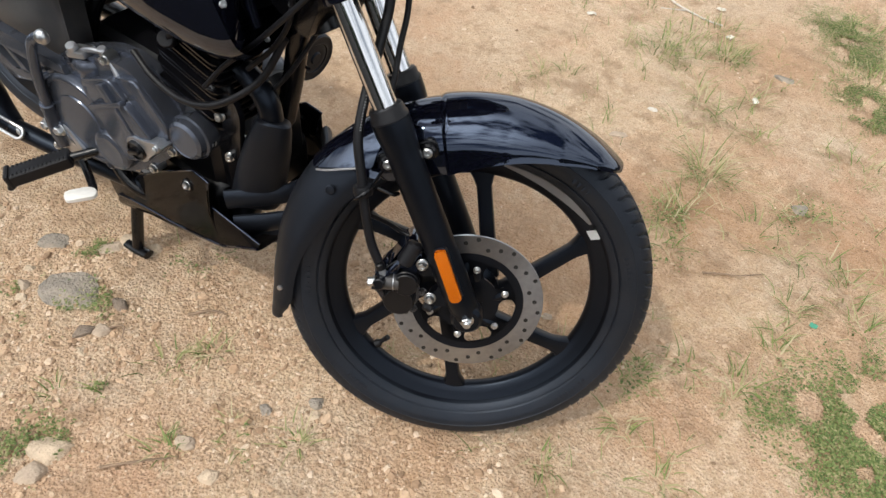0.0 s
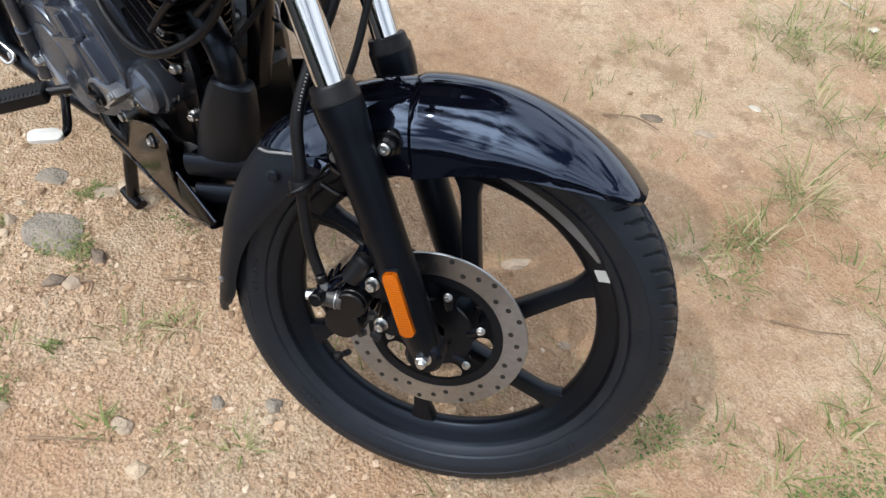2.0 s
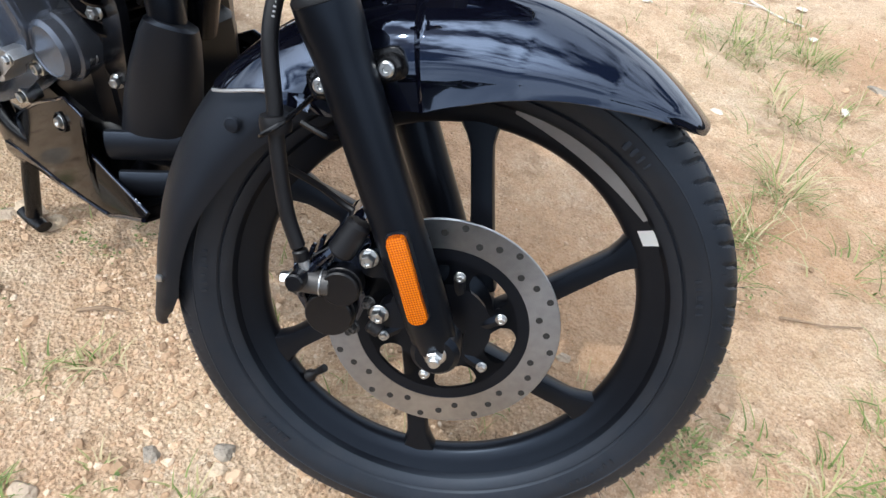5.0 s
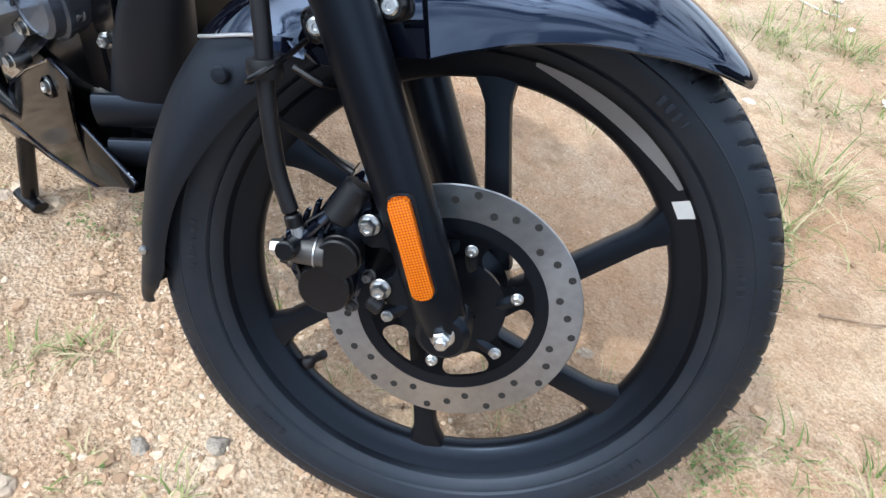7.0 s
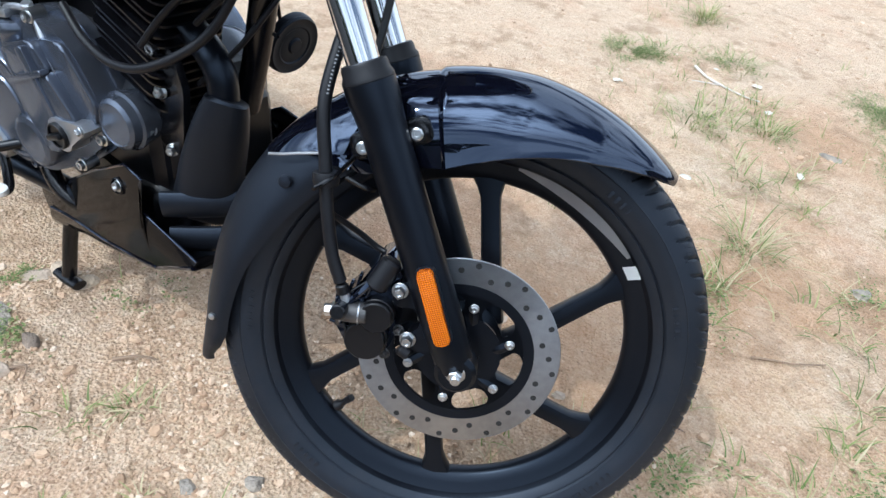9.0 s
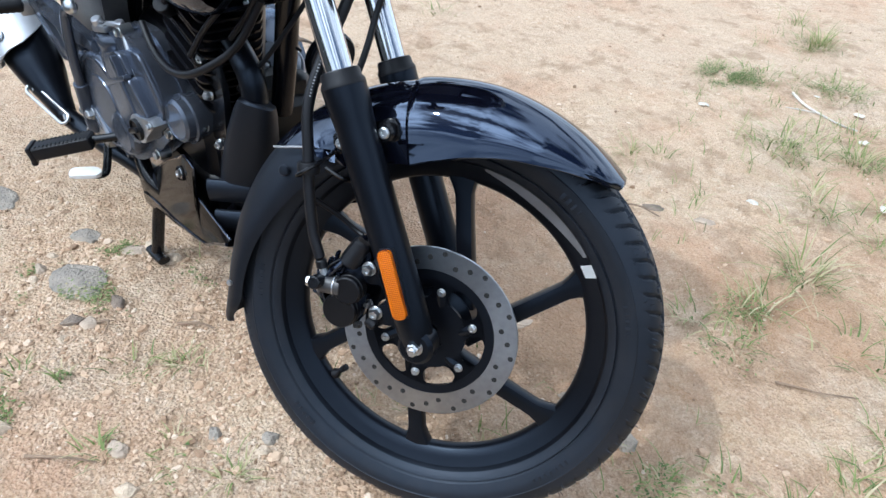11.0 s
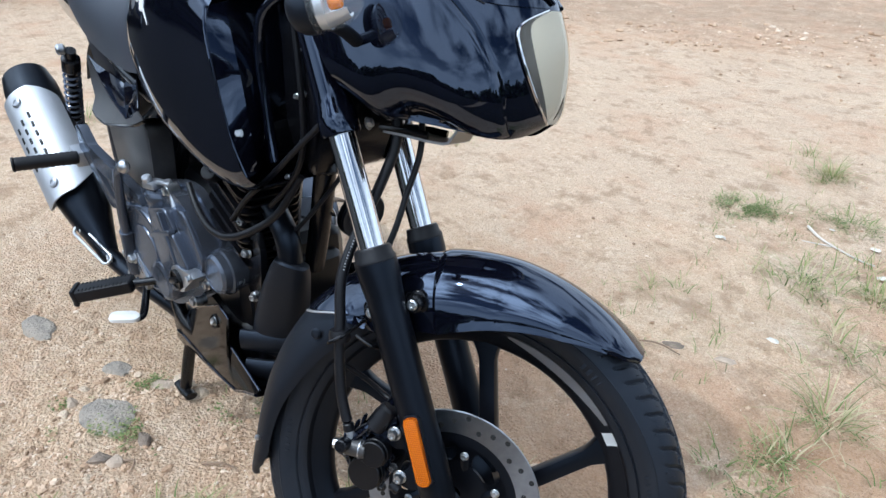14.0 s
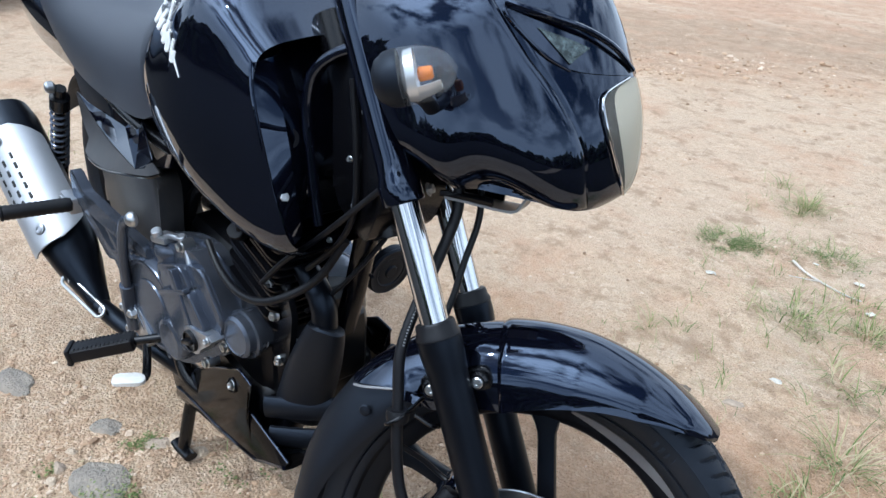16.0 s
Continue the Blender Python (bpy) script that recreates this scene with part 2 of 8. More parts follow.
def ground_material():
    m = bpy.data.materials.new("sandy_soil")
    m.use_nodes = True
    nd, ln = m.node_tree.nodes, m.node_tree.links
    b = nd["Principled BSDF"]
    tc = nd.new("ShaderNodeTexCoord")

    def nz(scale, detail=6, rough=0.6, off=0.0):
        n = nd.new("ShaderNodeTexNoise")
        n.inputs["Scale"].default_value, n.inputs["Detail"].default_value, n.inputs["Roughness"].default_value = scale, detail, rough
        mp = nd.new("ShaderNodeMapping")
        mp.inputs["Location"].default_value = (off, off * 1.7, 0)
        ln.new(tc.outputs["Object"], mp.inputs["Vector"])
        ln.new(mp.outputs["Vector"], n.inputs["Vector"])
        return n.outputs["Fac"]

    def ramp(fac, stops):
        r = nd.new("ShaderNodeValToRGB")
        e = r.color_ramp.elements
        while len(e) < len(stops):
            e.new(0.5)
        for s, (p, c) in zip(e, stops):
            s.position, s.color = p, (*c, 1)
        ln.new(fac, r.inputs["Fac"])
        return r.outputs["Color"]

    def blend(fac, a, c, kind="MIX"):
        x = nd.new("ShaderNodeMix")
        x.data_type, x.blend_type = "RGBA", kind
        if isinstance(fac, float):
            x.inputs["Factor"].default_value = fac
        else:
            ln.new(fac, x.inputs["Factor"])
        ln.new(a, x.inputs["A"])
        if isinstance(c, tuple):
            x.inputs["B"].default_value = (*c, 1)
        else:
            ln.new(c, x.inputs["B"])
        return x.outputs["Result"]

    base = ramp(nz(1.6, 8), [(0.36, (0.43, 0.265, 0.145)), (0.5, (0.62, 0.435, 0.28)), (0.64, (0.74, 0.565, 0.395))])
    mid = ramp(nz(14, 8, 0.7, 3.1), [(0.36, (0.27, 0.19, 0.12)), (0.5, (0.5, 0.5, 0.49)), (0.64, (0.64, 0.58, 0.50))])
    col = blend(1.0, base, mid, "SOFT_LIGHT")
    # reddish damp patches
    red = ramp(nz(1.3, 7, 0.68, 7.7), [(0.47, (0, 0, 0)), (0.64, (1, 1, 1))])
    col = blend(blend(0.35, red, (0, 0, 0)), col, (0.36, 0.19, 0.105))
    grey = ramp(nz(3.2, 6, 0.65, 21.4), [(0.47, (0, 0, 0)), (0.61, (0.85, 0.85, 0.85))])
    col = blend(grey, col, (0.58, 0.485, 0.375))
    brown = ramp(nz(4.2, 8, 0.72, 31.5), [(0.46, (0, 0, 0)), (0.60, (0.8, 0.8, 0.8))])
    col = blend(brown, col, (0.36, 0.205, 0.105))
    olive = ramp(nz(5.0, 8, 0.75, 41.3), [(0.54, (0, 0, 0)), (0.68, (0.55, 0.55, 0.55))])      # thin moss and roots
    col = blend(olive, col, (0.30, 0.255, 0.125))
    # pale trodden sand further off, then a band of wet red mud
    sx = nd.new("ShaderNodeSeparateXYZ")
    ln.new(tc.outputs["Object"], sx.inputs[0])
    far = nd.new("ShaderNodeMath")
    far.operation = "SUBTRACT"
    ln.new(sx.outputs["Y"], far.inputs[0])
    ln.new(sx.outputs["X"], far.inputs[1])
    wob = nd.new("ShaderNodeMath")
    wob.operation = "MULTIPLY_ADD"
    wob.inputs[1].default_value = 1.8
    ln.new(nz(0.8, 8, 0.7, 2.2), wob.inputs[0])
    ln.new(far.outputs[0], wob.inputs[2])
    rng_ = nd.new("ShaderNodeMapRange")
    rng_.inputs["From Max"].default_value = 20.0
    ln.new(wob.outputs[0], rng_.inputs["Value"])
    pale = ramp(rng_.outputs["Result"], [(0.13, (0, 0, 0)), (0.22, (0.8, 0.8, 0.8)), (0.36, (0.8, 0.8, 0.8)), (0.42, (0, 0, 0))])
    col = blend(pale, col, (0.63, 0.49, 0.36))
    mud = ramp(rng_.outputs["Result"], [(0.375, (0, 0, 0)), (0.41, (0.55, 0.55, 0.55)), (0.47, (0.9, 0.9, 0.9)), (1.0, (0.9, 0.9, 0.9))])
    streak = nd.new("ShaderNodeMapping")                 # puddles drawn out along the wheel tracks
    streak.inputs["Rotation"].default_value = (0, 0, radians(-38))
    streak.inputs["Scale"].default_value = (0.45, 1.8, 1.0)
    ln.new(tc.outputs["Object"], streak.inputs["Vector"])
    sn = nd.new("ShaderNodeTexNoise")
    sn.inputs["Scale"].default_value, sn.inputs["Detail"].default_value, sn.inputs["Roughness"].default_value = 1.1, 8, 0.66
    ln.new(streak.outputs["Vector"], sn.inputs["Vector"])
    wet = ramp(sn.outputs["Fac"], [(0.44, (0.21, 0.125, 0.075)), (0.58, (0.29, 0.175, 0.11)), (0.67, (0.58, 0.43, 0.31))])
    red = ramp(sn.outputs["Fac"], [(0.42, (0.42, 0.20, 0.12)), (0.54, (0.49, 0.29, 0.19)), (0.66, (0.64, 0.51, 0.38))])
    beyond = ramp(rng_.outputs["Result"], [(0.385, (1, 1, 1)), (0.46, (0, 0, 0)), (0.57, (0, 0, 0)), (0.63, (1, 1, 1))])
    mudcol = blend(beyond, wet, red)
    col = blend(mud, col, mudcol)
    # grains: dark and pale grit
    v = nd.new("ShaderNodeTexVoronoi")
    v.inputs["Scale"].default_value = 160
    ln.new(tc.outputs["Object"], v.inputs["Vector"])
    sep = nd.new("ShaderNodeSeparateColor")
    ln.new(v.outputs["Color"], sep.inputs["Color"])
    grit = ramp(sep.outputs["Red"], [(0.0, (0.20, 0.12, 0.07)), (0.25, (0.48, 0.32, 0.20)), (0.7, (0.66, 0.47, 0.31)), (1.0, (0.90, 0.75, 0.58))])
    near = nd.new("ShaderNodeMapRange")
    near.inputs["From Min"].default_value, near.inputs["From Max"].default_value = 1.9, 1.0
    near.inputs["To Min"].default_value, near.inputs["To Max"].default_value = 0.18, 0.46
    nw = nd.new("ShaderNodeMath")
    nw.operation = "MULTIPLY_ADD"
    nw.inputs[1].default_value = 1.2
    ln.new(nz(2.5, 5, 0.6, 9.1), nw.inputs[0])
    sy = nd.new("ShaderNodeSeparateXYZ")
    ln.new(tc.outputs["Object"], sy.inputs[0])
    ln.new(sy.outputs["Y"], nw.inputs[2])
    ln.new(nw.outputs[0], near.inputs["Value"])
    col = blend(near.outputs["Result"], col, grit)
    # crumbs of several sizes: pale clods and dark gaps between them
    vc = nd.new("ShaderNodeTexVoronoi")
    vc.inputs["Scale"].default_value = 52
    dist = nd.new("ShaderNodeMapping")
    ln.new(tc.outputs["Object"], dist.inputs["Vector"])
    wv = nd.new("ShaderNodeTexNoise")
    wv.inputs["Scale"].default_value, wv.inputs["Detail"].default_value = 30, 4
    ln.new(tc.outputs["Object"], wv.inputs["Vector"])
    wm = nd.new("ShaderNodeVectorMath")
    wm.operation = "MULTIPLY_ADD"
    wm.inputs[1].default_value = (0.03, 0.03, 0.03)
    ln.new(wv.outputs["Color"], wm.inputs[0])
    ln.new(dist.outputs["Vector"], wm.inputs[2])
    ln.new(wm.outputs["Vector"], vc.inputs["Vector"])
    sepc = nd.new("ShaderNodeSeparateColor")
    ln.new(vc.outputs["Color"], sepc.inputs["Color"])
    clod = ramp(sepc.outputs["Blue"], [(0.0, (0.33, 0.21, 0.125)), (0.3, (0.53, 0.37, 0.235)), (0.7, (0.67, 0.49, 0.33)), (1.0, (0.84, 0.69, 0.52))])
    cf = ramp(nz(6.0, 6, 0.7, 51.7), [(0.42, (0.08, 0.08, 0.08)), (0.62, (0.5, 0.5, 0.5))])
    col = blend(cf, col, clod)
    pink = ramp(nz(2.2, 7, 0.7, 61.9), [(0.5, (0, 0, 0)), (0.66, (0.55, 0.55, 0.55))])
    col = blend(pink, col, (0.52, 0.27, 0.15))
    v2 = nd.new("ShaderNodeTexVoronoi")
    v2.inputs["Scale"].default_value = 420
    ln.new(tc.outputs["Object"], v2.inputs["Vector"])
    sep2 = nd.new("ShaderNodeSeparateColor")
    ln.new(v2.outputs["Color"], sep2.inputs["Color"])
    grit2 = ramp(sep2.outputs["Green"], [(0.0, (0.22, 0.15, 0.10)), (0.5, (0.52, 0.38, 0.26)), (1.0, (0.74, 0.6, 0.46))])
    col = blend(0.35, col, grit2)
    ln.new(col, b.inputs["Base Color"])
    b.inputs["Roughness"].default_value = 0.95
    b.inputs["Specular IOR Level"].default_value = 0.15
    # reddish-brown patches behind the wheel and round the tufts
    ruddy = None
    for cx, cy, rad in ((-0.42, 0.98, 0.42), (-0.20, 1.42, 0.26), (0.04, 1.52, 0.22), (-0.33, 0.50, 0.13), (-0.30, 2.25, 0.30), (-0.95, 1.15, 0.50)):
        dn = nd.new("ShaderNodeVectorMath")
        dn.operation = "DISTANCE"
        dn.inputs[1].default_value = (cx, cy, 0)
        ln.new(tc.outputs["Object"], dn.inputs[0])
        dm = nd.new("ShaderNodeMath")
        dm.operation = "MULTIPLY_ADD"
        dm.inputs[1].default_value = rad * 1.5
        ln.new(nz(5.0, 7, 0.7, 71.3), dm.inputs[0])
        ln.new(dn.outputs["Value"], dm.inputs[2])
        fall = nd.new("ShaderNodeMapRange")
        fall.inputs["From Min"].default_value, fall.inputs["From Max"].default_value = rad * 1.75, rad * 0.9
        ln.new(dm.outputs[0], fall.inputs["Value"])
        if ruddy is None:
            ruddy = fall.outputs["Result"]
        else:
            mx = nd.new("ShaderNodeMath")
            mx.operation = "MAXIMUM"
            ln.new(ruddy, mx.inputs[0])
            ln.new(fall.outputs["Result"], mx.inputs[1])
            ruddy = mx.outputs[0]
    dk = nd.new("ShaderNodeMath")
    dk.operation = "MULTIPLY"
    dk.inputs[1].default_value = 0.55
    ln.new(ruddy, dk.inputs[0])
    col = blend(dk.outputs[0], col, (0.42, 0.245, 0.14))
    # darker brown blotches where the noise is low
    blotch = ramp(nz(7.5, 7, 0.75, 11.3), [(0.38, (1, 1, 1)), (0.485, (0, 0, 0))])
    col2 = blend(blend(0.40, blotch, (0, 0, 0)), col, (0.30, 0.195, 0.12))
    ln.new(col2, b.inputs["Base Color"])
    # relief
    add = nd.new("ShaderNodeMath")
    add.operation = "MULTIPLY_ADD"
    add.inputs[1].default_value = 0.5
    ln.new(v.outputs["Distance"], add.inputs[0])
    ln.new(nz(60, 8, 0.7), add.inputs[2])
    bp = nd.new("ShaderNodeBump")
    bp.inputs["Strength"].default_value, bp.inputs["Distance"].default_value = 0.9, 0.014
    ln.new(add.outputs[0], bp.inputs["Height"])
    ln.new(bp.outputs["Normal"], b.inputs["Normal"])
    return m


SOIL = ground_material()


# ---- building helpers ----
def part(name, bm, mat, parent=None, label="", angle=35, frame_m=None, kind="", category=""):
    """Links a bmesh as one mesh object under a thing or a part, with its origin in its middle."""
    if frame_m is not None:
        bm.transform(frame_m)
    lo = Vector([min(v.co[i] for v in bm.verts) for i in range(3)])
    hi = Vector([max(v.co[i] for v in bm.verts) for i in range(3)])
    mid = (lo + hi) / 2
    if frame_m is not None and parent is not None:
        turn = frame_m.to_3x3().to_4x4()
    else:
        turn = Matrix.Identity(4)
    m = Matrix.Translation(mid) @ turn
    bm.transform(m.inverted())
    bmesh.ops.recalc_face_normals(bm, faces=bm.faces)
    me = bpy.data.meshes.new(name)
    bm.to_mesh(me)
    bm.free()
    for p in me.polygons:
        p.use_smooth = True
    me.set_sharp_from_angle(angle=radians(angle))
    me.materials.append(mat)
    ob = new(name, me)
    WORLD[ob.name] = m
    ob.matrix_world = m
    if parent is not None:
        ob.parent = parent
        ob.matrix_parent_inverse = WORLD[parent.name].inverted()
    return tagged(ob, label, category, kind=kind)


WORLD = {}


def thing(name, place, label, category, group=""):
    ob = new(name)
    ob.empty_display_size = 0.1
    ob.location = place
    WORLD[ob.name] = Matrix.Translation(place)
    return tagged(ob, label, category, group)


def lathe(bm, profile, n=48, m=None, a0=0.0, a1=360.0, closed=False):
    """Spins (radius, height) round the local Y axis; m moves the result."""
    m = m or Matrix.Identity(4)
    full = abs(a1 - a0) >= 360
    steps = n if full else n + 1
    rings = []
    for i in range(steps):
        a = radians(a0 + (a1 - a0) * i / n)
        rings.append([bm.verts.new(m @ Vector((r * math.cos(a), h, r * math.sin(a)))) for r, h in profile])
    k = len(profile)
    for i in range(n):
        p, q = rings[i], rings[(i + 1) % steps]
        for j in range(k if closed else k - 1):
            f = (p[j], p[(j + 1) % k], q[(j + 1) % k], q[j])
            if len(set(f)) == 4:
                try:
                    bm.faces.new(f)
                except ValueError:
                    pass
    if not full and closed:
        bm.faces.new(rings[0])
        bm.faces.new(rings[-1])
    bmesh.ops.remove_doubles(bm, verts=[v for r in rings for v in r], dist=1e-6)
    return bm


def along(p0, p1):
    """A pose with its origin in p0 and local Y towards p1."""
    d = Vector(p1) - Vector(p0)
    return Matrix.Translation(p0) @ d.to_track_quat("Y", "Z").to_matrix().to_4x4()


def rod(bm, p0, p1, r0, r1=None, n=20, ch=0.0015):
    """A solid round bar with chamfered ends."""
    r1 = r0 if r1 is None else r1
    ln = (Vector(p1) - Vector(p0)).length
    c = min(ch, ln * 0.4, r0 * 0.6)
    return lathe(bm, [(1e-5, 0), (r0 - c, 0), (r0, c), (r1, ln - c), (r1 - c, ln), (1e-5, ln)], n, along(p0, p1))


def spun(bm, p0, p1, prof, n=28):
    """Spins (radius, distance) round the line from p0 to p1."""
    return lathe(bm, prof, n, along(p0, p1))


def curve_points(pts, per=8):
    """A smooth line through the points."""
    P = [Vector(p) for p in pts]
    P = [P[0] * 2 - P[1]] + P + [P[-1] * 2 - P[-2]]
    out = []
    for i in range(1, len(P) - 2):
        a, b, c, d = P[i - 1], P[i], P[i + 1], P[i + 2]
        for k in range(per):
            t = k / per
            out.append(0.5 * (2 * b + (c - a) * t + (2 * a - 5 * b + 4 * c - d) * t * t + (3 * b - a - 3 * c + d) * t ** 3))
    out.append(P[-2].copy())
    return out


def tube(bm, pts, r, n=12, per=8, r_end=None, flat=1.0, up=(0, 0, 1)):
    """A round (or flattened) bar along a smooth line."""
    line = curve_points(pts, per) if per > 1 else [Vector(p) for p in pts]
    side = None
    rings = []
    for i, p in enumerate(line):
        d = (line[min(i + 1, len(line) - 1)] - line[max(i - 1, 0)]).normalized()
        if side is None:
            side = d.cross(Vector(up))
            if side.length < 1e-3:
                side = d.cross(Vector((1, 0, 0)))
            side.normalize()
        side = (side - d * side.dot(d)).normalized()
        top = side.cross(d)
        rr = r if r_end is None else r + (r_end - r) * i / (len(line) - 1)
        rings.append([bm.verts.new(p + side * (rr * math.cos(2 * math.pi * j / n)) + top * (rr * flat * math.sin(2 * math.pi * j / n))) for j in range(n)])
    for p, q in zip(rings, rings[1:]):
        for j in range(n):
            bm.faces.new((p[j], p[(j + 1) % n], q[(j + 1) % n], q[j]))
    bm.faces.new(rings[0][::-1])
    bm.faces.new(rings[-1])
    return bm


def block(bm, centre, size, bevel=0.003, rot=(0, 0, 0), m=None, segs=2):
    """A box with rounded edges."""
    mm = (m or Matrix.Identity(4)) @ pose(*centre, *rot) @ Matrix.Diagonal((*size, 1))
    made = bmesh.ops.create_cube(bm, size=1.0, matrix=mm)["verts"]
    if bevel:
        edges = {e for v in made for e in v.link_edges}
        bmesh.ops.bevel(bm, geom=list(edges), offset=bevel, segments=segs, affect="EDGES", profile=0.6)
    return bm


def prism(bm, outline, h0, h1, bevel=0.002, m=None, segs=2, axis="Y"):
    """An outline in the X-Z plane, drawn out along Y from h0 to h1, edges rounded."""
    m = m or Matrix.Identity(4)
    lo = [bm.verts.new(m @ Vector((x, h0, z))) for x, z in outline]
    hi = [bm.verts.new(m @ Vector((x, h1, z))) for x, z in outline]
    k = len(outline)
    faces = [bm.faces.new(lo), bm.faces.new(hi[::-1])]
    for i in range(k):
        faces.append(bm.faces.new((lo[i], hi[i], hi[(i + 1) % k], lo[(i + 1) % k])))
    if bevel:
        bmesh.ops.bevel(bm, geom=list({e for f in faces[:2] for e in f.edges}), offset=bevel, segments=segs, affect="EDGES", profile=0.6)
    return bm


def rounded(outline, r=0.01, k=4):
    """Rounds the corners of an outline."""
    out = []
    n = len(outline)
    for i in range(n):
        a, b, c = (Vector(outline[(i + j) % n]) for j in (-1, 0, 1))
        u, v = a - b, c - b
        d = min(r, u.length * 0.45, v.length * 0.45)
        p, q = b + u.normalized() * d, b + v.normalized() * d
        for s in range(k + 1):
            t = s / k
            w = p * (1 - t) ** 2 + b * (2 * t * (1 - t)) + q * t * t
            out.append((w.x, w.y))
    return out


def loft(bm, rings, caps=True, close=True):
    vs = [[bm.verts.new(p) for p in ring] for ring in rings]
    k = len(vs[0])
    for p, q in zip(vs, vs[1:]):
        for j in range(k if close else k - 1):
            bm.faces.new((p[j], p[(j + 1) % k], q[(j + 1) % k], q[j]))
    if caps:
        bm.faces.new(vs[0][::-1])
        bm.faces.new(vs[-1])
    return bm


def B():
    return bmesh.new()


def hexbolt(bm, p, d, r=0.007, h=0.006, washer=True):
    """A flanged hexagon bolt head at p, pointing along d."""
    p, d = Vector(p), Vector(d).normalized()
    if washer:
        rod(bm, p, p + d * 0.002, r * 1.35, n=20, ch=0.0006)
    spun(bm, p + d * 0.0015, p + d * (h + 0.0015), [(1e-5, 0), (r, 0), (r, h * 0.8), (r * 0.8, h), (r * 0.45, h), (r * 0.4, h * 0.8), (1e-5, h * 0.75)], n=6)
    return bm


# ---- frames of reference ----
MID = 0.61                                              # the motorcycle's centre plane
BODY = Matrix.Translation((0, MID, 0))                  # x ahead, y to its left from the centre plane, z up
RAKE, LOCK = 28.1, 36.0                                 # the steering's lean and its turn to the left
AXLE = Vector((-0.385, 0.6362, 0.2943))
_right = Vector((0.521, -0.8075, 0.2767)).normalized()
_up = Vector((-0.4708, -0.0014, 0.8822))
_up = (_up - _right * _up.dot(_right)).normalized()
_ahead = _right.cross(_up) * -1
FORK = Matrix.Translation(AXLE) @ Matrix((_ahead, -_right, _up)).transposed().to_4x4()   # x ahead, y left, z up the fork, from the axle
_r2 = Vector((0.539, -0.784, 0.308)).normalized()
_u2 = (_up - _r2 * _up.dot(_r2)).normalized()
WHEEL = Matrix.Translation((-0.3918, 0.6425, 0.2848)) @ Matrix((_r2.cross(_u2) * -1, -_r2, _u2)).transposed().to_4x4()   # the front wheel, from its middle
if min(FORK.to_3x3().determinant(), WHEEL.to_3x3().determinant()) < 0:
    raise ValueError("turned inside out")


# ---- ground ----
def added_road_edge(x):
    """Where the sandy plot ends and the unseen added road begins."""
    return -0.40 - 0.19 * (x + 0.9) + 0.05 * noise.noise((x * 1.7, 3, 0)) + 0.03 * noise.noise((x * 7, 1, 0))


def ground_height(x, y):
    d = math.hypot(x + 0.6, y - 0.8)
    amp = min(1.0, 0.45 + d * 0.08)
    h = noise.noise((x * 1.3, y * 1.3, 0.0)) * 0.010 + noise.noise((x * 5, y * 5, 3.0)) * 0.009 + noise.noise((x * 17, y * 17, 9.0)) * 0.0075
    rough = 0.55 + 0.45 * min(1.0, max(0.0, 1.5 - y))          # crumbly near the bike, trodden smooth further off
    h += (noise.noise((x * 45, y * 45, 1.0)) * 0.0060 + max(0.0, noise.noise((x * 80, y * 80, 6.0))) * 0.0060) * rough
    under = min(1.0, max(0.0, (added_road_edge(x) - y) / 0.12, (x - 0.80) / 0.12))      # the soil dips under the added road
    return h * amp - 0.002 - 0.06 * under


def build_ground():
    def axis(c, near, fine, far):
        out, s, p = [0.0], fine, 0.0
        while p < far:
            p += s
            out.append(p)
            if p > near:
                s *= 1.11
        return [c - v for v in out[:0:-1]] + [c + v for v in out]
    xs, ys = axis(-0.7, 1.1, 0.0075, 900), axis(0.9, 1.1, 0.0075, 900)
    verts = [(x, y, ground_height(x, y) if abs(x) + abs(y) < 60 else 0.0) for y in ys for x in xs]
    k = len(xs)
    faces = [(j * k + i, j * k + i + 1, (j + 1) * k + i + 1, (j + 1) * k + i) for j in range(len(ys) - 1) for i in range(k - 1)]
    me = bpy.data.meshes.new("ground")
    me.from_pydata(verts, [], faces)
    for p in me.polygons:
        p.use_smooth = True
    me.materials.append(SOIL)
    return tagged(new("ground", me), "dry sandy soil with grit and sparse weeds", "ground", kind="structure")


build_ground()

# ---- the motorcycle ----
bike = thing("motorcycle", (-0.95, MID, 0.0), "glossy black street motorcycle parked on its centre stand, steering turned", "motorcycle")


# front wheel
TYRE_R = 0.293


def tread(a, s):
    """Depth of the tread grooves at the angle a (degrees) and s, the place across the crown from -1 to 1."""
    q = abs(s)
    if q > 0.98:
        return 0.0
    side = 1 if s > 0 else -1
    pitch = 360 / 78
    u = ((a + side * pitch * 0.25 - q * 11.5 - 1.6 * math.sin(q * 5)) / pitch) % 1.0
    cut = 0.0
    if 0.16 < q < 0.985:
        cut = 0.0042 * max(0.0, 1 - abs(u - 0.12) / 0.13) ** 0.7 * min(1.0, (0.985 - q) * 9)
    u2 = ((a * 0.5 + side * 40 + q * 9) / pitch) % 1.0
    if 0.05 < q < 0.4 and u2 < 0.22:
        cut = 0.0032
    if q < 0.045:
        cut = 0.003
    return cut


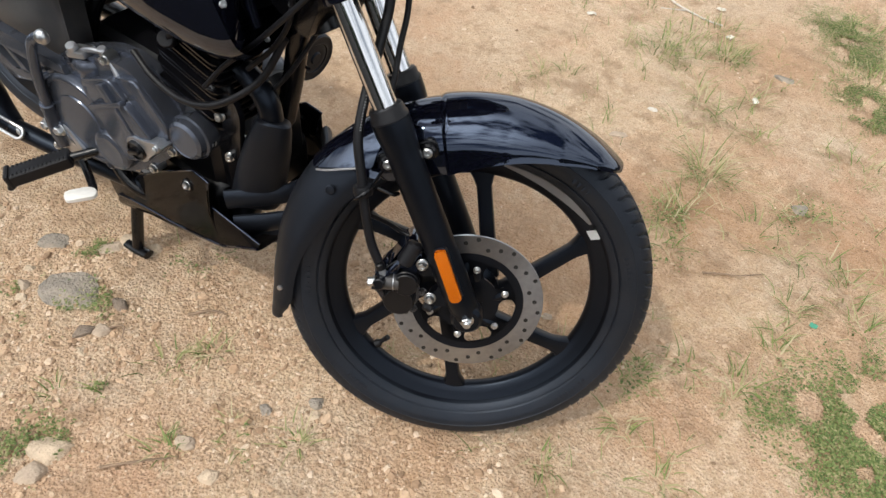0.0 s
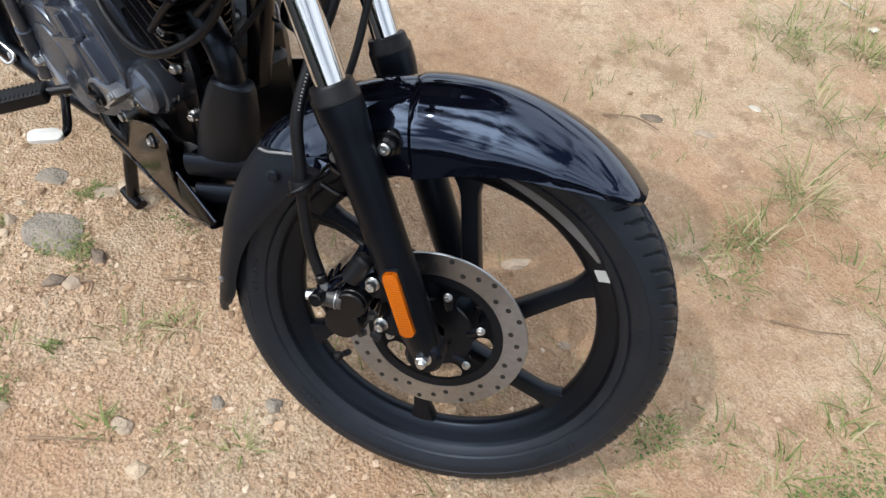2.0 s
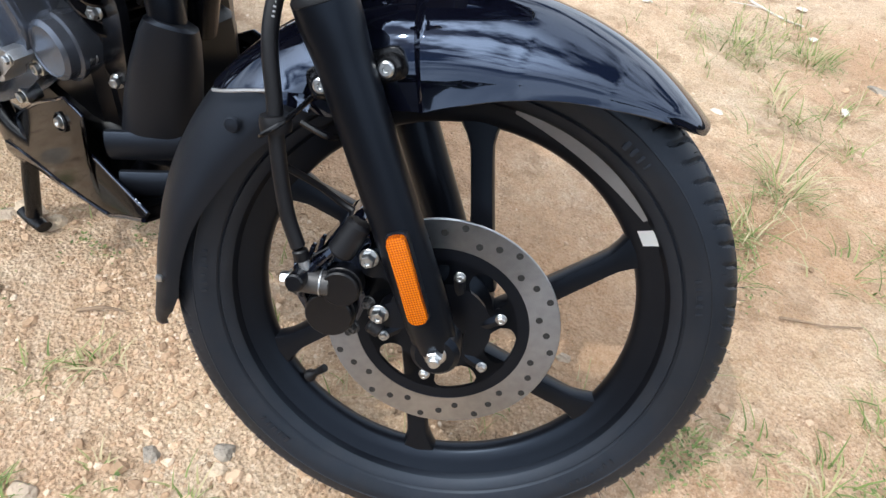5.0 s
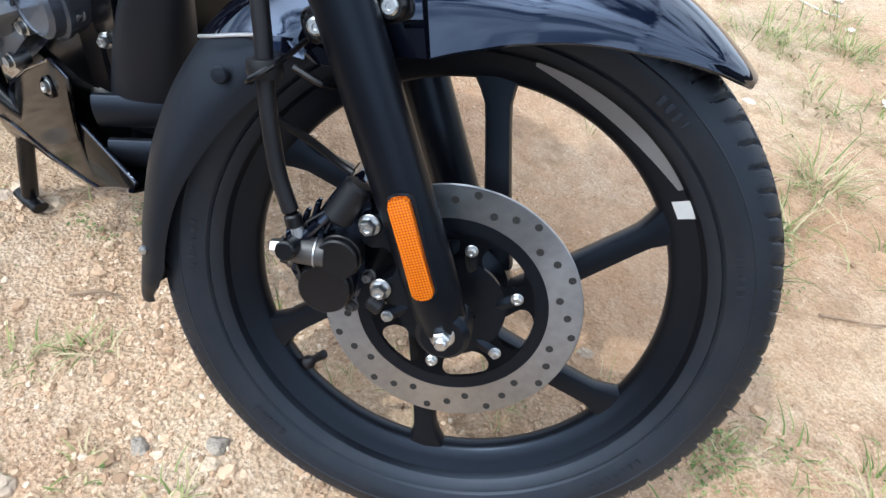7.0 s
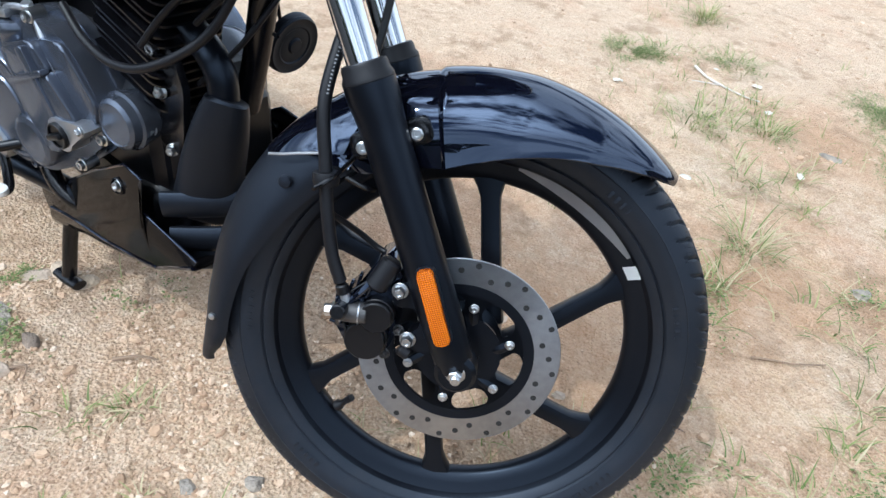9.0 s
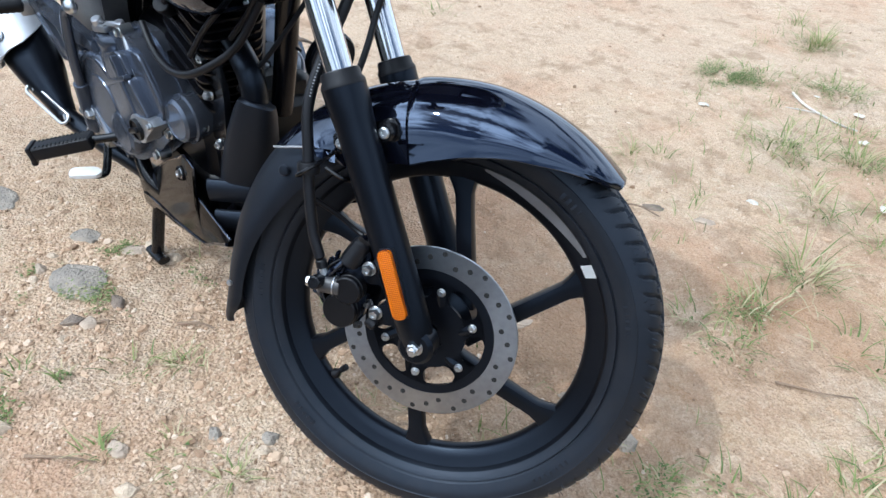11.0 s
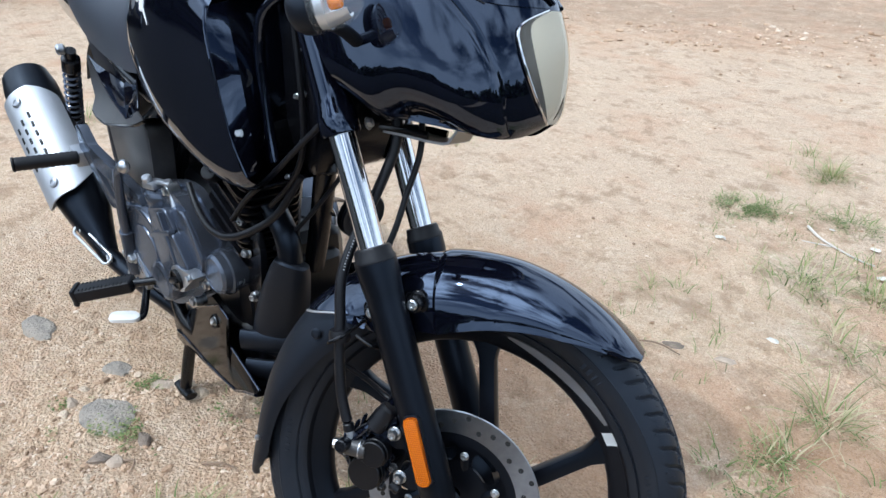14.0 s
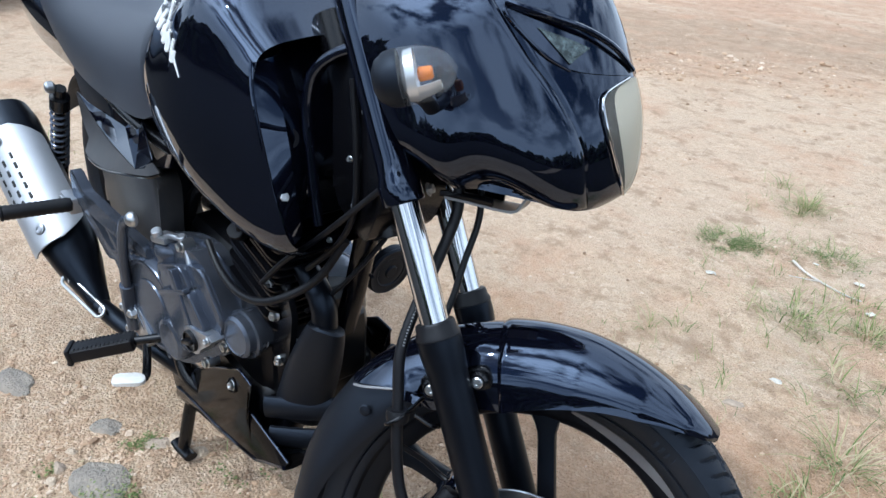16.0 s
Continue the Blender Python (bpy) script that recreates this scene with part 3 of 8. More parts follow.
def build_tyre(parent, frame_m, label):
    bm = B()
    n = 1560
    half = [(0.226, -0.026), (0.231, -0.031), (0.236, -0.0335), (0.2375, -0.0315), (0.240, -0.0345), (0.250, -0.0395), (0.256, -0.0412), (0.261, -0.0415), (0.2618, -0.0422), (0.263, -0.0413), (0.2685, -0.0402)]
    crown = []
    k = 32
    for i in range(k + 1):
        s = -1 + 2 * i / k
        y = 0.0392 * math.sin(s * 1.38) / math.sin(1.38)
        crown.append((TYRE_R - 0.0215 * abs(s) ** 2.1, y, s))
    rings = []
    prof = [(r, y, 2) for r, y in half] + crown + [(r, -y, 2) for r, y in half[::-1]]
    for i in range(n):
        a = 360 * i / n
        c, sn = math.cos(radians(a)), math.sin(radians(a))
        row = []
        for r, y, s in prof:
            rr = r - (tread(a, s) if s <= 1 else 0.0)
            row.append(bm.verts.new((rr * c, y, rr * sn)))
        rings.append(row)
    w = len(prof)
    for i in range(n):
        p, q = rings[i], rings[(i + 1) % n]
        for j in range(w - 1):
            bm.faces.new((p[j], p[j + 1], q[j + 1], q[j]))
    return part("tyre", bm, RUBBER, parent, label, angle=22, frame_m=frame_m)


SPOKE_TURN = 16.2
SPOKE_OFFSET = -0.038                                   # the spokes pass beside the hub's centre


def polar(r, a, y=0.0):
    return Vector((r * math.cos(radians(a)), y, r * math.sin(radians(a))))


def build_front_wheel():
    bm = B()
    rim = [(0.2305, -0.030), (0.2325, -0.0285), (0.2325, -0.026), (0.2285, -0.0235), (0.2255, -0.0215), (0.211, -0.0155), (0.2005, -0.0105), (0.1972, -0.006)]
    prof = rim + [(0.1962, 0.0)] + [(r, -y) for r, y in rim[::-1]] + [(0.222, 0.02), (0.215, 0.0), (0.222, -0.02)]
    lathe(bm, prof, 180, closed=True)
    lathe(bm, [(0.012, -0.05), (0.026, -0.05), (0.030, -0.046), (0.034, -0.024), (0.050, -0.016), (0.050, 0.016), (0.034, 0.022), (0.03, 0.05), (0.012, 0.05)], 60, closed=True)
    wheel = part("front_wheel", bm, SATIN, bike, "satin black cast alloy wheel", frame_m=WHEEL)
    for i in range(6):
        a = SPOKE_TURN + 60 * i
        b2 = B()
        rings = []
        for t in range(15):
            s = t / 14
            r = 0.020 + s * (0.200 - 0.020)
            wdt = 0.0118 + 0.003 * (1 - s) ** 3 + 0.020 * max(0, s - 0.84) ** 1.5 * 8
            dep = 0.0125 + 0.005 * (1 - s) ** 2
            ring = []
            for j in range(16):
                q = 2 * math.pi * j / 16
                cx, sx = math.cos(q), math.sin(q)
                px = wdt * math.copysign(abs(cx) ** 0.55, cx)
                py = dep * math.copysign(abs(sx) ** 0.7, sx)
                if sx < -0.3 and abs(cx) < 0.5:
                    py += 0.0015
                ring.append(Matrix.Rotation(-radians(a), 4, "Y") @ Vector((r, py, px + SPOKE_OFFSET)))
            rings.append(ring)
        loft(b2, rings)
        part("spoke", b2, SATIN, wheel, frame_m=WHEEL)
    build_tyre(wheel, WHEEL, "black rubber tyre with angled tread grooves")
    rngt = random.Random(3)
    for a0, n_bars, rr in ((-70, 7, 0.252), (-10, 5, 0.252), (28, 4, 0.250), (150, 6, 0.252), (200, 5, 0.251)):
        for k in range(n_bars):
            b6 = B()
            a = a0 + k * 2.1
            hgt = rngt.uniform(0.006, 0.011)
            block(b6, (0, 0, 0), (hgt, 0.0009, rngt.uniform(0.002, 0.005)), 0.0002)
            b6.transform(Matrix.Rotation(-radians(a), 4, "Y") @ Matrix.Translation((rr, -0.0402, 0)))
            part("sidewall_mark", b6, RUBBER, wheel, frame_m=WHEEL)
    b7 = B()
    for k in range(260):
        a, s7 = rngt.uniform(0, 360), rngt.choice((-0.95, -0.8, -0.5, 0.5, 0.8))
        y7 = 0.0392 * math.sin(s7 * 1.38) / math.sin(1.38)
        p7 = polar(TYRE_R - 0.0215 * abs(s7) ** 2.1 - 0.001, a, y7)
        q7 = p7 + (polar(1, a) + Vector((0, y7 * 12, 0)) + Vector((rngt.uniform(-0.4, 0.4), 0, rngt.uniform(-0.4, 0.4)))).normalized() * rngt.uniform(0.004, 0.010)
        tube(b7, [p7, q7], 0.0005, 3, 1, r_end=0.0003)
    tagged(part("rubber_hairs", b7, RUBBER, wheel, "fine moulding hairs of a new tyre", frame_m=WHEEL), kind="stuff")
    # decal and sticker on the rim's face
    face_y = lambda r: -0.0155 - (r - 0.211) * (0.006 / 0.0145) - 0.0006
    b3 = B()
    lo, hi = [], []
    for i in range(40):
        s = i / 39
        a = 58 - s * (58 - 14.8)
        edge = 0.2235 + 0.0035 * math.sin(s * math.pi)
        wide = 0.0008 + 0.0165 * math.sin(math.pi * min(1, 0.04 + s * 0.9)) ** 0.8
        lo.append(polar(edge - wide, a, face_y(edge - wide)))
        hi.append(polar(edge, a, face_y(edge)))
    vl, vh = [b3.verts.new(p) for p in lo], [b3.verts.new(p) for p in hi]
    for i in range(39):
        b3.faces.new((vl[i], vl[i + 1], vh[i + 1], vh[i]))
    bmesh.ops.solidify(b3, geom=b3.faces[:], thickness=0.0005)
    part("rim_decal", b3, DECAL, wheel, "grey tapered rim stripe", frame_m=WHEEL)
    b4 = B()
    pts = [polar(r, a, face_y(r) - 0.0005) for r, a in ((0.2095, 12.6), (0.2095, 7.9), (0.224, 7.3), (0.2265, 8.0), (0.2265, 11.2), (0.224, 11.9))]
    b4.faces.new([b4.verts.new(p) for p in pts])
    bmesh.ops.solidify(b4, geom=b4.faces[:], thickness=0.0006)
    part("sticker", b4, STICKER, wheel, "plain white paper sticker", frame_m=WHEEL)
    # valve
    b5 = B()
    v0 = polar(0.192, -161, -0.004)
    v1 = polar(0.16, -162, -0.012)
    spun(b5, v0, v1, [(1e-5, 0), (0.0075, 0), (0.007, 0.005), (0.0042, 0.009), (0.004, 0.018), (0.0046, 0.019), (0.0046, 0.0285), (1e-5, 0.029)], 16)
    part("valve", b5, HOSE, wheel, frame_m=WHEEL)
    return wheel


front_wheel = build_front_wheel()


def build_disc(wheel):
    y = -0.0500
    ro, ri = 0.1178, 0.0875
    bm = B()
    n = 260
    holes = []
    for i in range(36):
        a = 360 / 36 * i + 3
        holes.append((ro - (0.0065, 0.0135, 0.0205)[i % 3], a))
    lathe(bm, [(ri, y), (ri, y - 0.0036), (ro - 0.0006, y - 0.0036), (ro, y - 0.003), (ro, y - 0.0006), (ro - 0.0006, y)], n, closed=True)
    disc = part("brake_disc", bm, DISC, wheel, "drilled bare steel brake disc", frame_m=WHEEL)
    for k, (r, a) in enumerate(holes):
        b = B()
        c = polar(r, a, y - 0.0031)
        lathe(b, [(0.0001, -0.0008), (0.0033, -0.0008), (0.0035, -0.0005)], 14, Matrix.Translation(c))
        part("disc_hole", b, DARK_VOID, disc, frame_m=WHEEL)
    # carrier: inner ring, outer ring and six waisted arms
    bm = B()
    start = 57.5
    yc = y - 0.003
    lathe(bm, [(0.024, yc), (0.024, yc + 0.0045), (0.0495, yc + 0.0045), (0.0495, yc)], 120, closed=True)
    carrier = part("disc_carrier", bm, SATIN, wheel, "black disc carrier", frame_m=WHEEL)
    bm = B()
    lathe(bm, [(0.0755, yc), (0.0755, yc + 0.0045), (0.0885, yc + 0.0045), (0.0885, yc)], 120, closed=True)
    part("carrier_ring", bm, SATIN, carrier, frame_m=WHEEL)
    for i in range(6):
        bm = B()
        rows = []
        for k in range(15):
            t = k / 14
            r = 0.0485 + t * 0.028
            wide = 10.5 + 12.0 * abs(2 * t - 1) ** 3 * (0.9 if t < 0.5 else 1.0)
            rows.append([polar(r, start + 60 * i - wide + 2 * wide * c / 8, yc + 0.0002) for c in range(9)])
        vs = [[bm.verts.new(p) for p in row] for row in rows]
        fs = []
        for p, q in zip(vs, vs[1:]):
            for c in range(8):
                fs.append(bm.faces.new((p[c], p[c + 1], q[c + 1], q[c])))
        bmesh.ops.solidify(bm, geom=fs, thickness=-0.0042)
        part("carrier_web", bm, SATIN, carrier, frame_m=WHEEL)
    for i in range(6):
        b = B()
        p = polar(0.0605, start + 60 * i, y - 0.0035)
        hexbolt(b, p, (0, -1, 0), 0.0043, 0.0045)
        part("disc_bolt", b, ZINC, carrier, "zinc hexagon bolt", frame_m=WHEEL)
    # cast lugs behind the bolts
    for i in range(6):
        b = B()
        a = start + 60 * i
        tube(b, [polar(0.028, a - 14, y + 0.012), polar(0.045, a - 6, y + 0.004), polar(0.061, a, y + 0.003)], 0.0085, 10, 5)
        part("carrier_arm", b, SATIN, carrier, frame_m=WHEEL)


build_disc(front_wheel)


# fork legs
def build_fork_leg(side):
    s = 0.082 * side
    bm = B()
    prof = [(0.0262, 0.322), (0.0262, 0.306), (0.0240, 0.284), (0.0232, 0.27), (0.0232, 0.06), (0.0225, 0.03), (0.021, 0.005)]
    axis_m = Matrix.Translation((0, s, 0)) @ Matrix.Rotation(radians(90), 4, "X")
    lathe(bm, [(1e-5, 0.322)] + prof + [(0.014, -0.018), (1e-5, -0.022)], 36, axis_m)
    rod(bm, (0, s - 0.017, 0), (0, s + 0.017, 0), 0.0235, n=32, ch=0.005)
    leg = part("fork_leg", bm, SATIN, bike, "satin black lower fork leg", frame_m=FORK)
    bm = B()
    lathe(bm, [(0.0172, 0.321), (0.0245, 0.321), (0.0262, 0.3225), (0.0262, 0.326), (0.0238, 0.330), (0.0234, 0.337), (0.0220, 0.340), (0.0172, 0.341)], 36, axis_m, closed=True)
    part("dust_seal", bm, HOSE, leg, "black rubber dust seal", frame_m=FORK)
    bm = B()
    rod(bm, (0, s, 0.32), (0, s, 0.485), 0.0166, n=36)
    part("fork_tube", bm, CHROME, leg, "polished chrome fork tube", frame_m=FORK)
    bm = B()
    spun(bm, (0, s, 0.478), (0, s, 0.76), [(1e-5, 0), (0.0235, 0), (0.0245, 0.003), (0.0245, 0.024), (0.0215, 0.032), (0.0205, 0.05), (0.0188, 0.28), (1e-5, 0.282)], 32)
    part("tube_cover", bm, PAINT, leg, "gloss black upper fork cover", frame_m=FORK)
    if side < 0:
        bm = B()
        hexbolt(bm, (0.001, s - 0.016, 0.002), (0, -1, 0), 0.0082, 0.009)
        rod(bm, (0.001, s - 0.02, 0), (0.001, s - 0.03, 0), 0.0055, n=16)
        part("axle_nut", bm, ZINC, leg, "zinc axle nut", frame_m=FORK)
        bm = B()
        out = rounded([(-0.0078, 0.0455), (0.0096, 0.0450), (0.0128, 0.1315), (-0.0044, 0.1325)], 0.006)
        prism(bm, out, s - 0.0235, s - 0.0325, 0.002)
        part("side_reflector", bm, REFLEX, leg, "orange side reflector", frame_m=FORK)
        bm = B()
        prism(bm, rounded([(-0.0094, 0.0440), (0.0110, 0.0435), (0.0142, 0.1330), (-0.0058, 0.1340)], 0.007), s - 0.018, s - 0.026, 0.001)
        part("reflector_base", bm, PLASTIC, leg, frame_m=FORK)
        # caliper ears of the leg
        bm = B()
        prism(bm, rounded([(0.0, 0.12), (-0.036, 0.112), (-0.044, 0.10), (-0.04, 0.088), (-0.02, 0.085), (-0.02, 0.062), (-0.042, 0.055), (-0.046, 0.042), (-0.034, 0.032), (0.0, 0.028)], 0.006), s - 0.009, s + 0.010, 0.002)
        part("caliper_bracket", bm, SATIN, leg, frame_m=FORK)
    return leg


legs = [build_fork_leg(-1), build_fork_leg(1)]


def build_triple_clamp():
    bm = B()
    out = rounded([(-0.075, -0.035), (-0.075, 0.035), (-0.02, 0.108), (0.025, 0.108), (0.03, 0.06), (0.005, 0.04), (0.005, -0.04), (0.03, -0.06), (0.025, -0.108), (-0.02, -0.108)], 0.012)
    prism(bm, [(x, y) for x, y in out], -0.487, -0.462, 0.003, Matrix.Rotation(radians(90), 4, "X") @ Matrix.Diagonal((1, 1, -1, 1)) @ Matrix.Identity(4))
    clamp = part("fork_clamp", bm, FRAME, bike, "black lower fork clamp", frame_m=FORK)
    for sgn in (-1, 1):
        bm = B()
        hexbolt(bm, (0.02, 0.048 * sgn, 0.486), (1, 0, 0), 0.006, 0.006)
        part("clamp_bolt", bm, ZINC, clamp, "zinc bolt", frame_m=FORK)
    bm = B()
    rod(bm, (-0.055, 0, 0.44), (-0.055, 0, 0.72), 0.027, n=28)
    part("steering_stem", bm, FRAME, bike, frame_m=FORK)


build_triple_clamp()


# mudguard
def fender_ring(a, r_top, half, drop, k=24, flare=-0.05):
    """One cross-section: a rounded crown that rolls over sloping shoulders into short upright sides."""
    pts = []
    roll = min(0.056, drop * 0.72)
    for i in range(k + 1):
        s = -1 + 2 * i / k
        q = abs(s)
        if q < 0.72:
            u = q / 0.72
            th = radians(84) * u
            y = half * (0.30 * u + 0.70 * math.sin(th) / math.sin(radians(84)))
            r = r_top - roll * (1 - math.cos(th)) / (1 - math.cos(radians(84)))
        else:
            t = (q - 0.72) / 0.28
            y = half * (1 + flare * t * t)
            r = r_top - roll - (drop - roll) * t
        pts.append((r, math.copysign(y, s)))
    return pts


def lerp_table(x, table):
    for (a, u), (b, v) in zip(table, table[1:]):
        if (a <= x <= b) or (b <= x <= a):
            t = (x - a) / (b - a)
            return u + (v - u) * t
    return table[0][1] if abs(x - table[0][0]) < abs(x - table[-1][0]) else table[-1][1]


FENDER_TOP = [(118, 0.3165), (95, 0.3155), (78, 0.3125), (60, 0.3130), (43, 0.3090), (26, 0.3045)]
FENDER_LOW = [(118, 0.256), (100, 0.232), (78, 0.2187), (69, 0.227), (58.6, 0.241), (43, 0.265), (32, 0.287), (26, 0.297)]
FENDER_HALF = [(118, 0.058), (90, 0.060), (60, 0.060), (45, 0.057), (34, 0.048), (29, 0.036), (26, 0.018)]


def build_fender():
    bm = B()
    rings = []
    for i in range(61):
        a = 118 - (118 - 26.0) * i / 60
        top = lerp_table(a, FENDER_TOP)
        half = lerp_table(a, FENDER_HALF)
        low = lerp_table(a, FENDER_LOW)
        w = max(0.0, 1 - i / 14) ** 2
        rings.append([polar(r, a - w * 330 * max(0, top - 0.008 - r), y) for r, y in fender_ring(a, top, half, top - low)])
    vs = [[bm.verts.new(p) for p in ring] for ring in rings]
    for p, q in zip(vs, vs[1:]):
        for j in range(len(p) - 1):
            bm.faces.new((p[j], p[j + 1], q[j + 1], q[j]))
    bmesh.ops.recalc_face_normals(bm, faces=bm.faces)
    bmesh.ops.solidify(bm, geom=bm.faces[:], thickness=0.003)
    guard = part("front_mudguard", bm, PAINT, bike, "gloss black front mudguard", frame_m=FORK, angle=40)
    # raised front half of the guard, with a stepped rear edge
    bm = B()
    rings = []
    for i in range(49):
        a = 79.2 - (79.2 - 26.6) * i / 48
        top = lerp_table(a, FENDER_TOP)
        half = lerp_table(a, FENDER_HALF)
        low = lerp_table(a, FENDER_LOW)
        up = 0.0034 if i else 0.0005
        rings.append([polar(r + up, a, y * (1 + (0.08 if i else 0.01))) for r, y in fender_ring(a, top, half, top - low, flare=0.03)])
    vs = [[bm.verts.new(p) for p in ring] for ring in rings]
    for p, q in zip(vs, vs[1:]):
        for j in range(len(p) - 1):
            bm.faces.new((p[j], p[j + 1], q[j + 1], q[j]))
    bmesh.ops.recalc_face_normals(bm, faces=bm.faces)
    part("front_shell", bm, PAINT, guard, "gloss black raised front shell", frame_m=FORK, angle=40)
    # matte rear flap
    bm = B()
    rings = []
    for i in range(41):
        a = 112 + (171.5 - 112) * i / 40
        top = lerp_table(a, [(112, 0.3155), (130, 0.313), (150, 0.310), (160, 0.314), (166, 0.321), (171.5, 0.332)])
        half = lerp_table(a, [(112, 0.0575), (140, 0.056), (158, 0.052), (166, 0.048), (171.5, 0.032)])
        low = lerp_table(a, [(112, 0.238), (122, 0.243), (135, 0.252), (145, 0.261), (155, 0.269), (163, 0.276), (167, 0.288), (171.5, 0.313)])
        w = max(0.0, 1 - i / 14) ** 2
        rings.append([polar(r, a - w * 330 * max(0, top - 0.008 - r), y * 0.995) for r, y in fender_ring(a, top, half, max(0.026, top - low))])
    vs = [[bm.verts.new(p) for p in ring] for ring in rings]
    for p, q in zip(vs, vs[1:]):
        for j in range(len(p) - 1):
            bm.faces.new((p[j], p[j + 1], q[j + 1], q[j]))
    bmesh.ops.recalc_face_normals(bm, faces=bm.faces)
    bmesh.ops.solidify(bm, geom=bm.faces[:], thickness=0.003)
    part("mud_flap", bm, PLASTIC, guard, "matte black plastic rear flap", frame_m=FORK, angle=40)
    for p, r in (((-0.125, -0.0585, 0.243), 0.0075), ((-0.272, -0.049, 0.108), 0.0045)):
        b = B()
        spun(b, p, Vector(p) + Vector((0, -0.01, 0)), [(1e-5, 0), (r, 0), (r, 0.001), (r * 0.8, 0.0028), (1e-5, 0.0035)], 20)
        part("rivet", b, PLASTIC if r > 0.005 else ZINC, guard, frame_m=FORK)
    # grey strip standing in for the highlight along the flap's upper edge
    b = B()
    tube(b, [polar(0.306, 116.5, -0.046), polar(0.297, 113.8, -0.056), polar(0.285, 110.0, -0.0595), polar(0.272, 105.5, -0.0605)], 0.0016, 8, 5)
    part("seam_highlight", b, DECAL, guard, "pale strip for the highlight on the flap seam", frame_m=FORK)
    # stay plate with two bolts
    b = B()
    prism(b, rounded([(-0.044, 0.246), (0.043, 0.246), (0.043, 0.274), (-0.044, 0.274)], 0.010), -0.052, -0.0625, 0.002)
    part("mudguard_stay", b, FRAME, guard, frame_m=FORK)
    for p in ((-0.028, -0.066, 0.26), (0.029, -0.066, 0.26)):
        b = B()
        spun(b, p, Vector(p) + Vector((0, -0.02, 0)), [(1e-5, 0), (0.0115, 0), (0.0115, 0.006), (0.009, 0.009), (1e-5, 0.009)], 24)
        part("bolt_boss", b, FRAME, guard, frame_m=FORK)
        b = B()
        spun(b, Vector(p) + Vector((0, -0.008, 0)), Vector(p) + Vector((0, -0.03, 0)), [(1e-5, 0), (0.0068, 0), (0.0068, 0.003), (0.0052, 0.0042), (0.0026, 0.0042), (0.0022, 0.0025), (1e-5, 0.0025)], 20)
        part("mudguard_bolt", b, ZINC, guard, "zinc bolt", frame_m=FORK)


build_fender()


